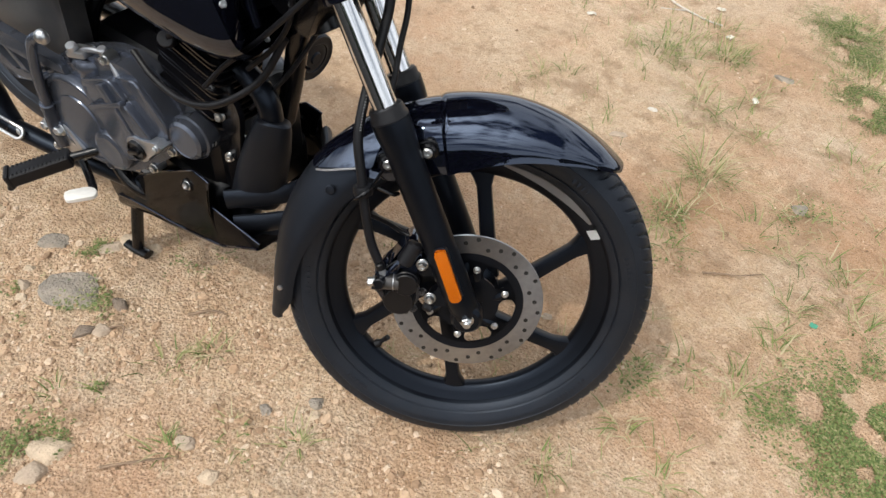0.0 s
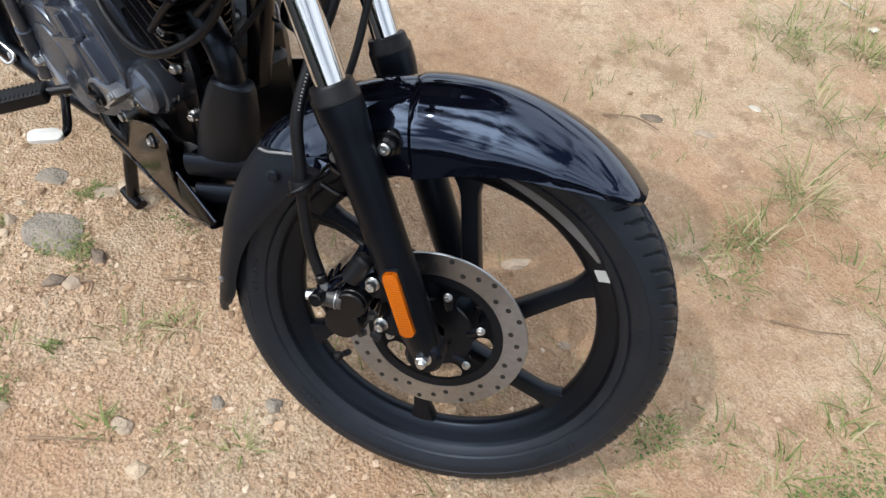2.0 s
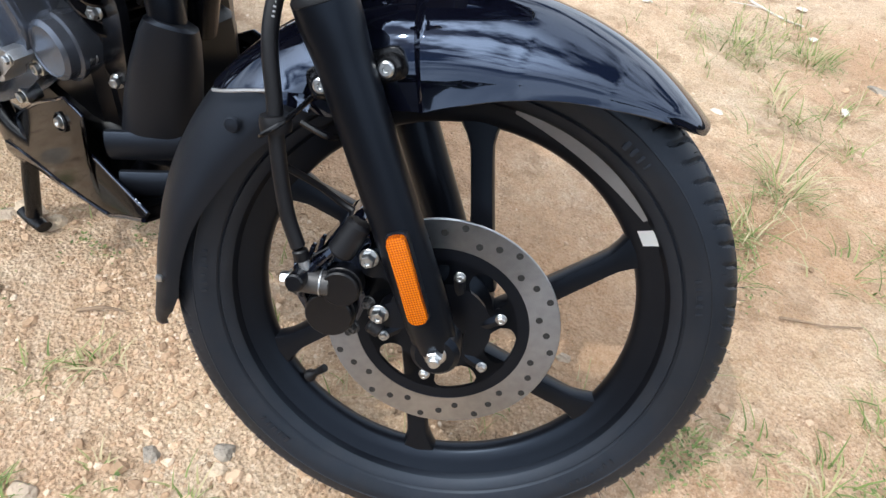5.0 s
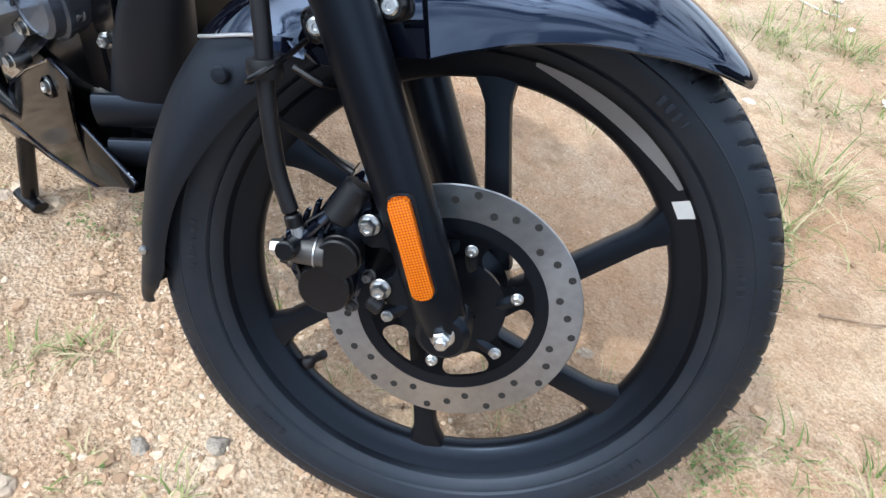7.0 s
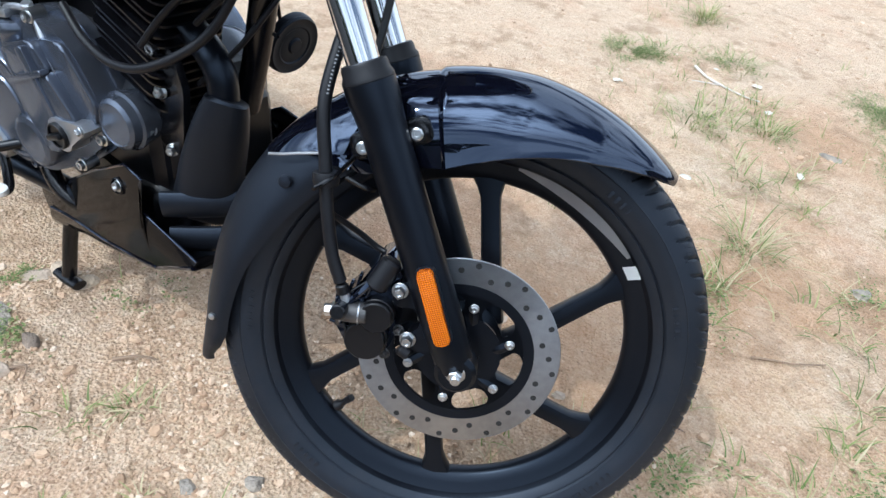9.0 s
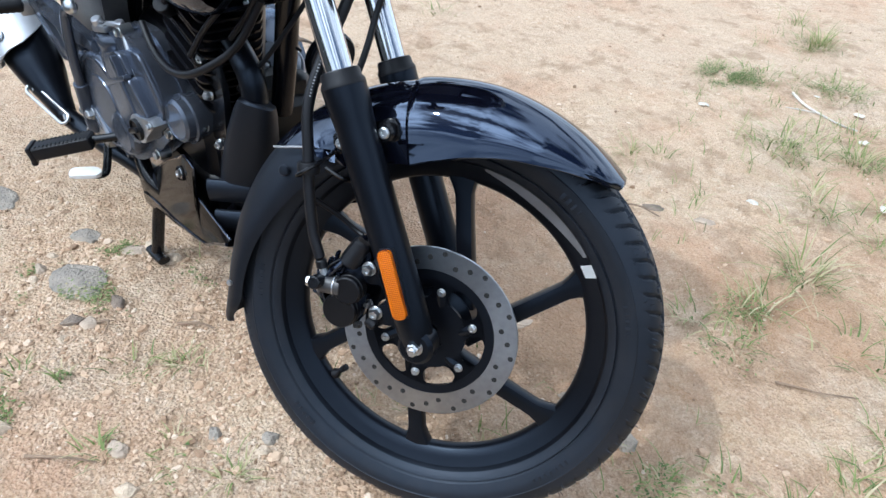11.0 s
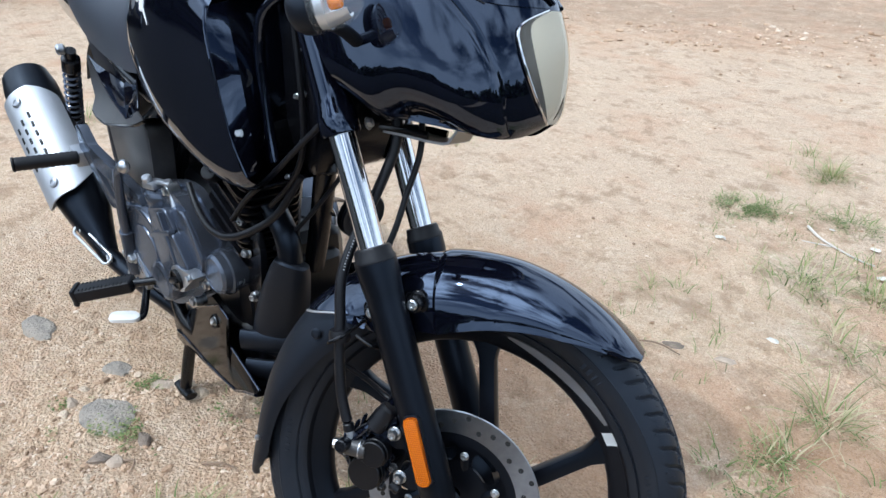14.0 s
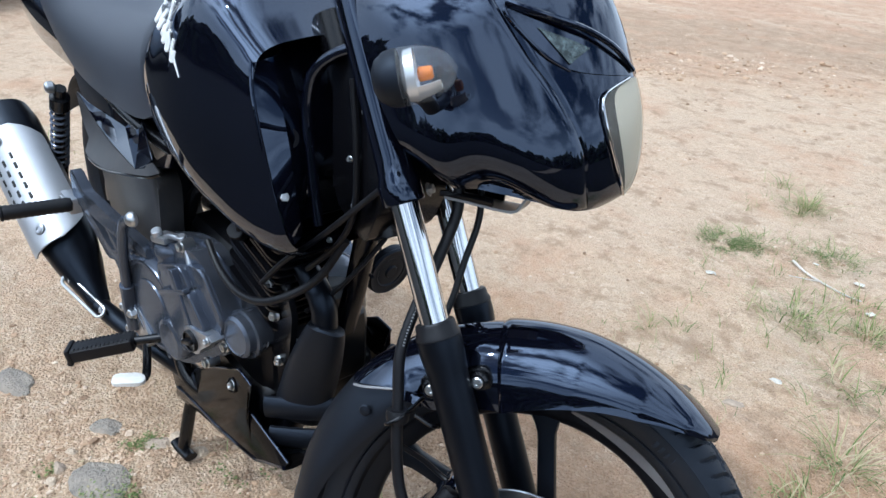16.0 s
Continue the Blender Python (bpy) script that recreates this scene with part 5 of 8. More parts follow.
def build_fairing():
    rear = [(0.062, 0.479), (0.050, 0.490), (0.038, 0.506), (0.030, 0.520), (0.024, 0.540), (0.018, 0.565), (0.013, 0.59), (0.011, 0.615), (0.010, 0.645), (0.010, 0.675), (0.012, 0.705), (0.016, 0.735), (0.03, 0.752)]
    ahead = [(0.110, 0.475), (0.148, 0.443), (0.190, 0.4225), (0.226, 0.4275), (0.2445, 0.442), (0.258, 0.475), (0.266, 0.505), (0.2685, 0.535), (0.2685, 0.575), (0.266, 0.615), (0.256, 0.665), (0.233, 0.710), (0.18, 0.752)]
    rear = [(p.x, p.z) for p in curve_points([(x, 0, z) for x, z in rear], 4)]
    ahead = [(p.x, p.z) for p in curve_points([(x, 0, z) for x, z in ahead], 4)]

    def row(i, stops, step):
        (x0, z0), (x1, z1) = rear[i], ahead[i]
        uc = 0.97
        for k in range(600):
            u = k / 600
            if x0 + (x1 - x0) * u >= smooth_table(z0 + (z1 - z0) * u, CREASE)[0]:
                uc = u
                break
        out = []
        for s in stops:
            u = uc * s if s <= 1 else uc + (1 - uc) * math.sin((s - 1) * math.pi / 2)
            x, z = x0 + (x1 - x0) * u, z0 + (z1 - z0) * u
            out.append((x, max(0.0015, flank(x, z) - step(s)), z))
        return out

    def skin(bm, stops, step):
        rows = [row(i, stops, step) for i in range(len(rear))]
        rings = []
        for k in range(len(stops)):
            right = [(r[k][0], -r[k][1], r[k][2]) for r in rows]
            rings.append(right + [(x, -y, z) for x, y, z in right[::-1]])
        loft(bm, rings, caps=False)
        return bm

    bm = skin(B(), [k / 20 for k in range(19)] + [0.95, 0.98, 0.995, 1.0], lambda s: 0.0 if s < 0.97 else 0.004 * ((s - 0.97) / 0.03) ** 2)
    fair = part("headlight_fairing", bm, PAINT, bike, "gloss black headlight fairing", frame_m=FORK, angle=40)
    bm = skin(B(), [0.96, 1.0, 1.03, 1.06] + [1.1 + 0.9 * k / 18 for k in range(19)], lambda s: 0.006 if s <= 1 else 0.0045 - 0.0025 * min(1, (s - 1) / 0.3))
    part("front_bezel", bm, PAINT, fair, "gloss black bezel round the headlamp", frame_m=FORK, angle=40)

    def strip(bm, edge_l, edge_r, off, n=12, both=True):
        """A sheet over the skin between two lines of (ahead, height), lifted by off."""
        L0 = [(p.x, p.z) for p in curve_points([(x, 0, z) for x, z in edge_l], 5)]
        R0 = [(p.x, p.z) for p in curve_points([(x, 0, z) for x, z in edge_r], 5)]
        rows = []
        for (x0, z0), (x1, z1) in zip(L0, R0):
            r = []
            for k in range(n + 1):
                c = math.sin(k / n * math.pi / 2)
                x, z = x0 + (x1 - x0) * c, z0 + (z1 - z0) * c
                r.append((x + off * 0.6, -(flank(x, z) + off), z))
            rows.append(r + [(x, -y, z) for x, y, z in r[::-1]] if both else r)
        return rows

    lens_l = [(0.229, 0.4285), (0.231, 0.445), (0.231, 0.465), (0.231, 0.490), (0.231, 0.512), (0.2325, 0.528), (0.240, 0.538), (0.262, 0.5480)]
    lens_r = [(0.231, 0.4280), (0.2435, 0.443), (0.255, 0.465), (0.2625, 0.490), (0.2672, 0.512), (0.2686, 0.530), (0.2688, 0.541), (0.2688, 0.5485)]
    lens_m = [tuple(a + (b - a) * 0.30 for a, b in zip(p, q)) for p, q in zip(lens_l, lens_r)]
    bm = B()
    patch(bm, strip(bm, lens_l, lens_r, 0.0025), 0.0015)
    part("headlamp_lens", bm, HEADLAMP_LENS, fair, "clear slightly yellowed headlamp lens", frame_m=FORK, angle=60)
    bm = B()
    patch(bm, strip(bm, lens_m, lens_r, 0.0004), 0.0006)
    part("lamp_reflector", bm, LAMP_BOWL, fair, "silver reflector bowl", frame_m=FORK, angle=60)
    for sgn in (-1, 1):
        bm = B()
        rows = strip(bm, lens_l, lens_m, 0.0004, 8, False)
        patch(bm, [[(x, y * -sgn, z) for x, y, z in r] for r in rows], 0.0006)
        part("lamp_band", bm, GREY_PLASTIC, fair, "dark band inside the lamp", frame_m=FORK, angle=60)
        bm = B()
        pts = [(x, sgn * (flank(x, z) + 0.0025), z) for x, z in lens_l]
        tube(bm, pts, 0.0016, 8, 5)
        part("lamp_trim", bm, CHROME, fair, "thin chrome edge of the headlamp", frame_m=FORK)
        # pilot lamp under a brow
        def on(x, z, off):
            return Vector((x + off * 0.4, sgn * (flank(x, z) + off), z))
        def sheet(top, low, off, n=6):
            T = curve_points([(x, 0, z) for x, z in top], 6)
            W = curve_points([(x, 0, z) for x, z in low], 6)
            return [[on(a.x + (b.x - a.x) * k / n, a.z + (b.z - a.z) * k / n, off) for k in range(n + 1)] for a, b in zip(T, W)]
        bm = B()
        patch(bm, sheet([(0.164, 0.640), (0.185, 0.6245), (0.212, 0.605), (0.238, 0.587), (0.256, 0.567), (0.265, 0.5535)], [(0.163, 0.632), (0.176, 0.609), (0.193, 0.583), (0.212, 0.566), (0.238, 0.556), (0.263, 0.5505)], 0.0), 0.003)
        base = part("pilot_lamp_surround", bm, PAINT, fair, "black pilot lamp surround", frame_m=FORK)
        bm = B()
        patch(bm, sheet([(0.189, 0.6135), (0.203, 0.6040), (0.218, 0.594), (0.231, 0.584)], [(0.193, 0.606), (0.198, 0.596), (0.204, 0.584), (0.210, 0.572)], 0.0018), 0.0015)
        part("pilot_lens", bm, PILOT_GLASS, base, "bright pilot lamp glass", frame_m=FORK)
        bm = B()
        tube(bm, [on(0.166, 0.645, 0.0), on(0.182, 0.633, 0.003), on(0.205, 0.618, 0.005), on(0.230, 0.602, 0.006), on(0.252, 0.581, 0.006), on(0.266, 0.556, 0.003)], 0.0042, 10, 6, r_end=0.003)
        tube(bm, [on(0.166, 0.641, -0.002), on(0.164, 0.634, -0.001), on(0.176, 0.609, -0.001), on(0.192, 0.584, -0.001), on(0.210, 0.566, -0.001)], 0.0028, 8, 6, r_end=0.0015)
        part("brow_edge", bm, PAINT, fair, "gloss black brow over the pilot lamp", frame_m=FORK)
    # bracket below, a bent strip with an upturned end
    bm = B()
    patch(bm, [[(0.035, y, 0.474), (0.060, y, 0.462), (0.085, y, 0.449), (0.106, y, 0.4395), (0.112, y, 0.4395), (0.122, y, 0.447), (0.134, y, 0.457)] for y in (-0.040, -0.020, 0.0, 0.020, 0.040)], 0.003)
    part("bracket_plate", bm, BRACKET, fair, "dull grey bent bracket plate", frame_m=FORK)
    for y in (-0.036, 0.036):
        bm = B()
        tube(bm, [(0.030, y, 0.478), (0.062, y, 0.4655), (0.088, y, 0.4525)], 0.0045, 8, 4)
        part("bracket_arm", bm, FRAME, fair, frame_m=FORK)
    # turn signals
    for sgn in (-1, 1):
        o = Vector((0.048, 0.217 * sgn, 0.592))
        d = Vector((0.96, -0.22 * sgn, -0.08)).normalized()
        bm = B()
        spun(bm, o, o + d, [(1e-5, 0.0), (0.010, 0.0005), (0.019, 0.005), (0.0245, 0.013), (0.0262, 0.022), (0.0262, 0.025), (0.0245, 0.026)], 36)
        tube(bm, [o + d * 0.016 + Vector((0, -0.015 * sgn, -0.008)), (0.075, 0.165 * sgn, 0.572), (0.068, 0.11 * sgn, 0.56)], 0.0085, 12, 5, flat=0.7)
        sig = part("turn_signal", bm, PLASTIC, bike, "grey-black turn signal with clear lens", frame_m=FORK)
        bm = B()
        c = o + d * 0.025
        prof = [(0.0258, 0), (0.0264, 0.003)]
        for k in range(1, 15):      # fine ribs round the lens
            u = k / 15
            prof.append((0.0262 * (1 - u ** 2.4) ** 0.5 + (0.0003 if k % 2 else -0.0002), 0.003 + 0.049 * u))
        spun(bm, c, c + d, prof + [(1e-5, 0.0525)], 36)
        part("signal_lens", bm, LENS, sig, "clear ribbed signal lens", frame_m=FORK)
        bm = B()
        spun(bm, c, c + d, [(1e-5, 0.003), (0.007, 0.003), (0.0075, 0.0055), (0.0125, 0.0055), (0.013, 0.008), (0.0180, 0.008), (0.0185, 0.0115), (0.0220, 0.0115), (0.0236, 0.0150), (0.0243, 0.0150), (0.0228, 0.0065), (0.0155, 0.0025), (0.009, 0.0015), (1e-5, 0.0015)], 30)
        part("signal_reflector", bm, REFLECTOR_BODY, sig, "silver bowl", frame_m=FORK)
        bm = B()
        rod(bm, c + d * 0.016, c + d * 0.030, 0.0066, 0.0062, 16, 0.002)
        part("signal_bulb", bm, AMBER, sig, "amber bulb", frame_m=FORK)
        side = d.cross(Vector((0, 0, 1))).normalized()
        bm = B()                # silver shelf under the bulb
        patch(bm, [[c + d * (0.006 + 0.030 * i / 6) + (side * math.cos(f) + side.cross(d) * math.sin(f)) * (0.0225 - 0.0065 * (i / 6) ** 2) for f in [radians(215 + 110 * k / 10) for k in range(11)]] for i in range(7)], 0.0006)
        part("signal_shelf", bm, REFLECTOR_BODY, sig, "silver shelf inside the lens", frame_m=FORK)
        for k in range(7):      # moulded ribs at the rim
            bm = B()
            f = radians(150 + 60 * k / 6)
            out = side * math.cos(f) + side.cross(d) * math.sin(f)
            rod(bm, c + out * 0.0238 + d * 0.004, c + out * 0.0232 + d * 0.014, 0.0009, 0.0007, 6, 0.0002)
            part("lens_rib", bm, REFLECTOR_BODY, sig, frame_m=FORK)
    return fair


fairing = build_fairing()


# ---- engine ----
def build_engine():
    bm = B()
    block(bm, (-0.99, 0.0, 0.375), (0.34, 0.20, 0.20), 0.04, segs=3)
    eng = part("engine", bm, ENGINE_DARK, bike, "grey and black single cylinder engine", frame_m=BODY)
    for c, size, bev in (((-1.05, 0.0, 0.45), (0.20, 0.16, 0.12), 0.03), ((-0.86, 0.0, 0.37), (0.12, 0.17, 0.14), 0.03), ((-0.97, 0.0, 0.285), (0.30, 0.22, 0.10), 0.03)):
        bm = B()
        block(bm, c, size, bev, segs=3)
        part("crankcase", bm, ENGINE_DARK, eng, frame_m=BODY)
    # clutch cover: x and z as on the bike, y out of its sloping face (negative: proud)
    tilt = Matrix.Translation((-0.93, -0.153, 0.39)) @ Matrix.Rotation(math.atan(0.142), 4, "Z") @ Matrix.Translation((0.93, 0, -0.39))
    out = rounded([(-1.19, 0.300), (-1.20, 0.40), (-1.165, 0.455), (-1.08, 0.500), (-1.0, 0.528), (-0.945, 0.530), (-0.905, 0.502), (-0.872, 0.440), (-0.878, 0.39), (-0.93, 0.345), (-0.975, 0.312), (-1.03, 0.282), (-1.12, 0.270)], 0.022)

    def cast(name, outline, y0, y1, bev, parent, mat=ENGINE, label="", r=0.012):
        bm = B()
        prism(bm, rounded(outline, r), y0, y1, bev, tilt, 3)
        return part(name, bm, mat, parent, label, frame_m=BODY)

    bm = B()
    prism(bm, out, 0.055, 0.014, 0.008, tilt, 3)
    cov = part("clutch_cover", bm, ENGINE, eng, "dark grey clutch cover", frame_m=BODY)
    bm = B()
    prism(bm, out, 0.060, 0.044, 0.002, tilt @ Matrix.Translation((-1.03, 0, 0.4)) @ Matrix.Diagonal((1.04, 1, 1.05, 1)) @ Matrix.Translation((1.03, 0, -0.4)))
    part("cover_flange", bm, ENGINE, cov, "cast grey flange", frame_m=BODY)

    def spin_on(c, prof, n=48, mat=ENGINE, name="cover_boss", label="", y=0.014):
        bm = B()
        spun(bm, tilt @ Vector((c[0], y, c[1])), tilt @ Vector((c[0], y - 0.1, c[1])), prof, n)
        return part(name, bm, mat, cov, label, frame_m=BODY)
    spin_on((-1.092, 0.377), [(1e-5, 0), (0.0885, 0), (0.0880, 0.009), (0.0845, 0.0145), (0.0800, 0.0160), (0.0765, 0.0150), (0.0750, 0.0125), (0.050, 0.0125), (0.0485, 0.0150), (0.040, 0.0155), (1e-5, 0.0155)], 64, label="round clutch housing")
    spin_on((-1.022, 0.345), [(1e-5, 0), (0.0405, 0), (0.0400, 0.016), (0.0370, 0.0215), (0.0300, 0.0245), (0.0285, 0.0240), (0.012, 0.0250), (1e-5, 0.0250)], 48, label="round crank housing")
    cast("cover_band", [(-1.052, 0.478), (-0.975, 0.506), (-0.945, 0.472), (-1.026, 0.436)], 0.016, -0.002, 0.004, cov, label="raised cast band")
    cast("cover_band", [(-1.030, 0.438), (-0.948, 0.474), (-0.902, 0.418), (-0.930, 0.384), (-0.965, 0.346), (-0.992, 0.350), (-1.012, 0.392)], 0.016, -0.008, 0.005, cov, label="raised cast band")
    cast("cover_rib", [(-1.034, 0.440), (-0.950, 0.477), (-0.945, 0.470), (-1.030, 0.432)], 0.0, -0.012, 0.002, cov, r=0.003)
    cast("cover_rib", [(-0.998, 0.492), (-0.982, 0.498), (-0.940, 0.405), (-0.955, 0.396)], 0.0, -0.0105, 0.002, cov, r=0.004)
    cast("cover_shoulder", [(-0.972, 0.508), (-0.922, 0.516), (-0.874, 0.444), (-0.884, 0.410), (-0.905, 0.418), (-0.945, 0.470)], 0.040, 0.006, 0.005, cov)
    for dx in (0.0, 0.016, 0.032):
        cast("dome_rib", [(-1.062 + dx, 0.452), (-1.052 + dx, 0.456), (-1.030 + dx, 0.408 + dx * 0.3), (-1.040 + dx, 0.402 + dx * 0.3)], 0.012, 0.001, 0.002, cov, r=0.003)
    bm = B()
    tube(bm, [tilt @ Vector(p) for p in ((-0.985, 0.020, 0.535), (-0.960, 0.012, 0.494), (-0.938, 0.010, 0.452))], 0.0052, 12, 6)
    part("seam_bar", bm, ALU, cov, "worn bright casting edge", frame_m=BODY)
    for x, z in ((-1.188, 0.41), (-1.155, 0.456), (-1.075, 0.500), (-0.985, 0.530), (-0.932, 0.442), (-0.882, 0.395), (-0.945, 0.330), (-1.065, 0.284), (-1.172, 0.292)):
        spin_on((x, z), [(1e-5, 0), (0.0105, 0), (0.0095, 0.020), (0.0068, 0.0205), (0.0068, 0.026), (0.004, 0.0265), (0.0035, 0.023), (1e-5, 0.023)], 16, ZINC if x > -1 else ENGINE, "cover_bolt", y=0.032)
    # oil filler cap on a drop-shaped flange
    bm = B()
    drop = [(-0.938 + 0.0245 * math.cos(a), 0.390 + 0.0245 * math.sin(a)) for a in [radians(70 + 280 * k / 18) for k in range(19)]] + [(-0.884, 0.407), (-0.878, 0.416), (-0.886, 0.424)]
    prism(bm, drop, 0.020, -0.0125, 0.002, tilt, 2)
    cap = part("oil_filler_cap", bm, ALU, cov, "bare aluminium filler flange", frame_m=BODY)
    bm = B()
    spun(bm, tilt @ Vector((-0.938, -0.0105, 0.390)), tilt @ Vector((-0.938, -0.1, 0.390)), [(1e-5, 0), (0.0185, 0), (0.0185, 0.007), (0.0175, 0.008), (0.0160, 0.008), (0.0150, 0.005), (1e-5, 0.005)], 32)
    part("cap_disc", bm, ENGINE_DARK, cap, "black filler cap", frame_m=BODY)
    bm = B()
    block(bm, (-0.938, -0.0185, 0.390), (0.030, 0.011, 0.0085), 0.0025, (0, -22, 0), tilt)
    part("cap_grip", bm, ENGINE_DARK, cap, frame_m=BODY)
    bm = B()
    hexbolt(bm, tilt @ Vector((-0.888, -0.0125, 0.414)), (0.1, -1, 0), 0.005, 0.005)
    part("cap_screw", bm, ZINC, cap, "zinc screw", frame_m=BODY)
    # oil filter housing
    bm = B()
    spun(bm, (-0.862, -0.068, 0.426), (-0.846, -0.168, 0.430), [(1e-5, 0), (0.037, 0), (0.037, 0.040), (0.0395, 0.041), (0.0395, 0.047), (0.0355, 0.049), (0.034, 0.060), (0.029, 0.064), (0.027, 0.0625), (1e-5, 0.0625)], 48)
    part("filter_housing", bm, ENGINE, eng, "round grey filter housing", frame_m=BODY)
    # starter cover on the far crankcase half, seen past the downpipe
    bm = B()
    c, ax = Vector((-0.866, 0.050, 0.474)), Vector((0.55, -0.32, 0.77)).normalized()
    spun(bm, c - ax * 0.025, c, [(1e-5, 0), (0.047, 0), (0.047, 0.018), (0.045, 0.021), (0.042, 0.021), (0.041, 0.0235), (0.036, 0.0265), (0.015, 0.0285), (1e-5, 0.029)], 40)
    far = part("far_crankcase", bm, CASE_GREY, eng, "round starter cover, paled for the sky it reflects", frame_m=BODY)
    bm = B()
    rod(bm, c + Vector((-0.022, 0.0, -0.005)), c + Vector((0.002, -0.018, 0.004)), 0.0075, n=18)
    part("case_plug", bm, FRAME, far, frame_m=BODY)
    bm = B()
    hexbolt(bm, c + Vector((0.002, -0.018, 0.004)), (0.7, -0.6, 0.2), 0.0045, 0.004)
    part("case_screw", bm, ZINC, far, "zinc screw", frame_m=BODY)
    bm = B()
    spun(bm, (-1.0, 0.07, 0.42), (-1.0, 0.2, 0.42), [(1e-5, 0), (0.095, 0), (0.095, 0.05), (0.085, 0.065), (0.05, 0.075), (1e-5, 0.078)], 48)
    part("alternator_cover", bm, ENGINE, eng, "round grey cover on the far flank", frame_m=BODY)
    # column under the clutch lever
    bm = B()
    spun(bm, (-1.040, -0.140, 0.440), (-1.045, -0.143, 0.530), [(1e-5, 0), (0.030, 0), (0.030, 0.030), (0.0275, 0.034), (0.0275, 0.052), (0.0295, 0.055), (0.0295, 0.064), (0.026, 0.070), (0.021, 0.072), (1e-5, 0.072)], 32)
    part("lever_column", bm, ENGINE, eng, "round cast column", frame_m=BODY)
    bm = B()
    block(bm, (-0.990, -0.122, 0.490), (0.040, 0.045, 0.075), 0.010, (0, -25, 8))
    part("case_pillar", bm, ENGINE, eng, frame_m=BODY)
    bm = B()
    block(bm, (-1.052, -0.150, 0.518), (0.040, 0.030, 0.012), 0.004, (0, -10, 14))
    rod(bm, (-1.058, -0.158, 0.520), (-1.056, -0.162, 0.534), 0.0085)
    tube(bm, [(-1.045, -0.150, 0.523), (-1.025, -0.146, 0.530), (-1.000, -0.138, 0.532)], 0.0048, 10, 5)
    rod(bm, (-1.002, -0.138, 0.524), (-1.0, -0.142, 0.542), 0.0075)
    part("clutch_lever", bm, ALU, eng, "bright metal clutch lever", frame_m=BODY)
    # cylinder with cooling fins
    cyl = Matrix.Translation((-0.865, 0, 0.45)) @ Matrix.Rotation(radians(14), 4, "Y")
    bm = B()
    spun(bm, cyl @ Vector((0, -0.032, 0)), cyl @ Vector((0, -0.032, 0.2)), [(1e-5, 0), (0.054, 0), (0.054, 0.24), (1e-5, 0.24)], 32)
    barrel = part("cylinder", bm, ENGINE_DARK, eng, "black finned cylinder", frame_m=BODY)
    for i in range(15):
        bm = B()
        s = 0.104 - (0.004 if i % 2 else 0) - (0.012 if i < 2 else 0)
        o = rounded([(-0.078, -s), (0.066, -s), (0.066, -0.012), (0.044, 0.002), (-0.012, 0.032), (-0.078, 0.032)], 0.02, 4)
        vs0 = [cyl @ Vector((x, y, 0.018 + i * 0.0138)) for x, y in o]
        vs1 = [cyl @ Vector((x, y, 0.0212 + i * 0.0138)) for x, y in o]
        loft(bm, [vs0, vs1])
        part("fin", bm, FRAME, barrel, frame_m=BODY, angle=25)
    bm = B()
    block(bm, (0, 0, 0.255), (0.15, 0.15, 0.06), 0.02, (0, 0, 0), cyl, 3)
    part("cylinder_head", bm, ENGINE_DARK, eng, frame_m=BODY)
    bm = B()
    tube(bm, [(-0.935, -0.125, 0.556), (-0.885, -0.130, 0.530), (-0.82, -0.130, 0.522), (-0.755, -0.118, 0.540), (-0.70, -0.08, 0.585), (-0.67, -0.05, 0.65)], 0.0055, 12, 8)
    part("breather_hose", bm, HOSE, eng, "black breather hose", frame_m=BODY)
    # spark plug lead and cap
    bm = B()
    tube(bm, [(-0.86, -0.11, 0.60), (-0.82, -0.115, 0.63), (-0.77, -0.09, 0.655), (-0.73, -0.05, 0.68)], 0.0045, 10, 6)
    rod(bm, (-0.875, -0.095, 0.585), (-0.85, -0.118, 0.607), 0.012, n=16)
    part("plug_lead", bm, HOSE, eng, frame_m=BODY)
    for p in ((-0.796, -0.091, 0.485), (-0.828, -0.095, 0.421), (-0.80, -0.085, 0.40), (-0.775, -0.07, 0.44), (-0.80, -0.09, 0.54)):
        bm = B()
        hexbolt(bm, p, (0.5, -0.85, 0.1), 0.0064, 0.008)
        part("engine_bolt", bm, ZINC, eng, "zinc engine bolt", frame_m=BODY)
    bm = B()
    prism(bm, rounded([(-0.83, 0.40), (-0.775, 0.40), (-0.755, 0.50), (-0.775, 0.55), (-0.81, 0.54), (-0.80, 0.47)], 0.012), -0.075, -0.085, 0.002)
    part("engine_mount", bm, FRAME, eng, "black engine mount plate", frame_m=BODY)
    return eng


build_engine()


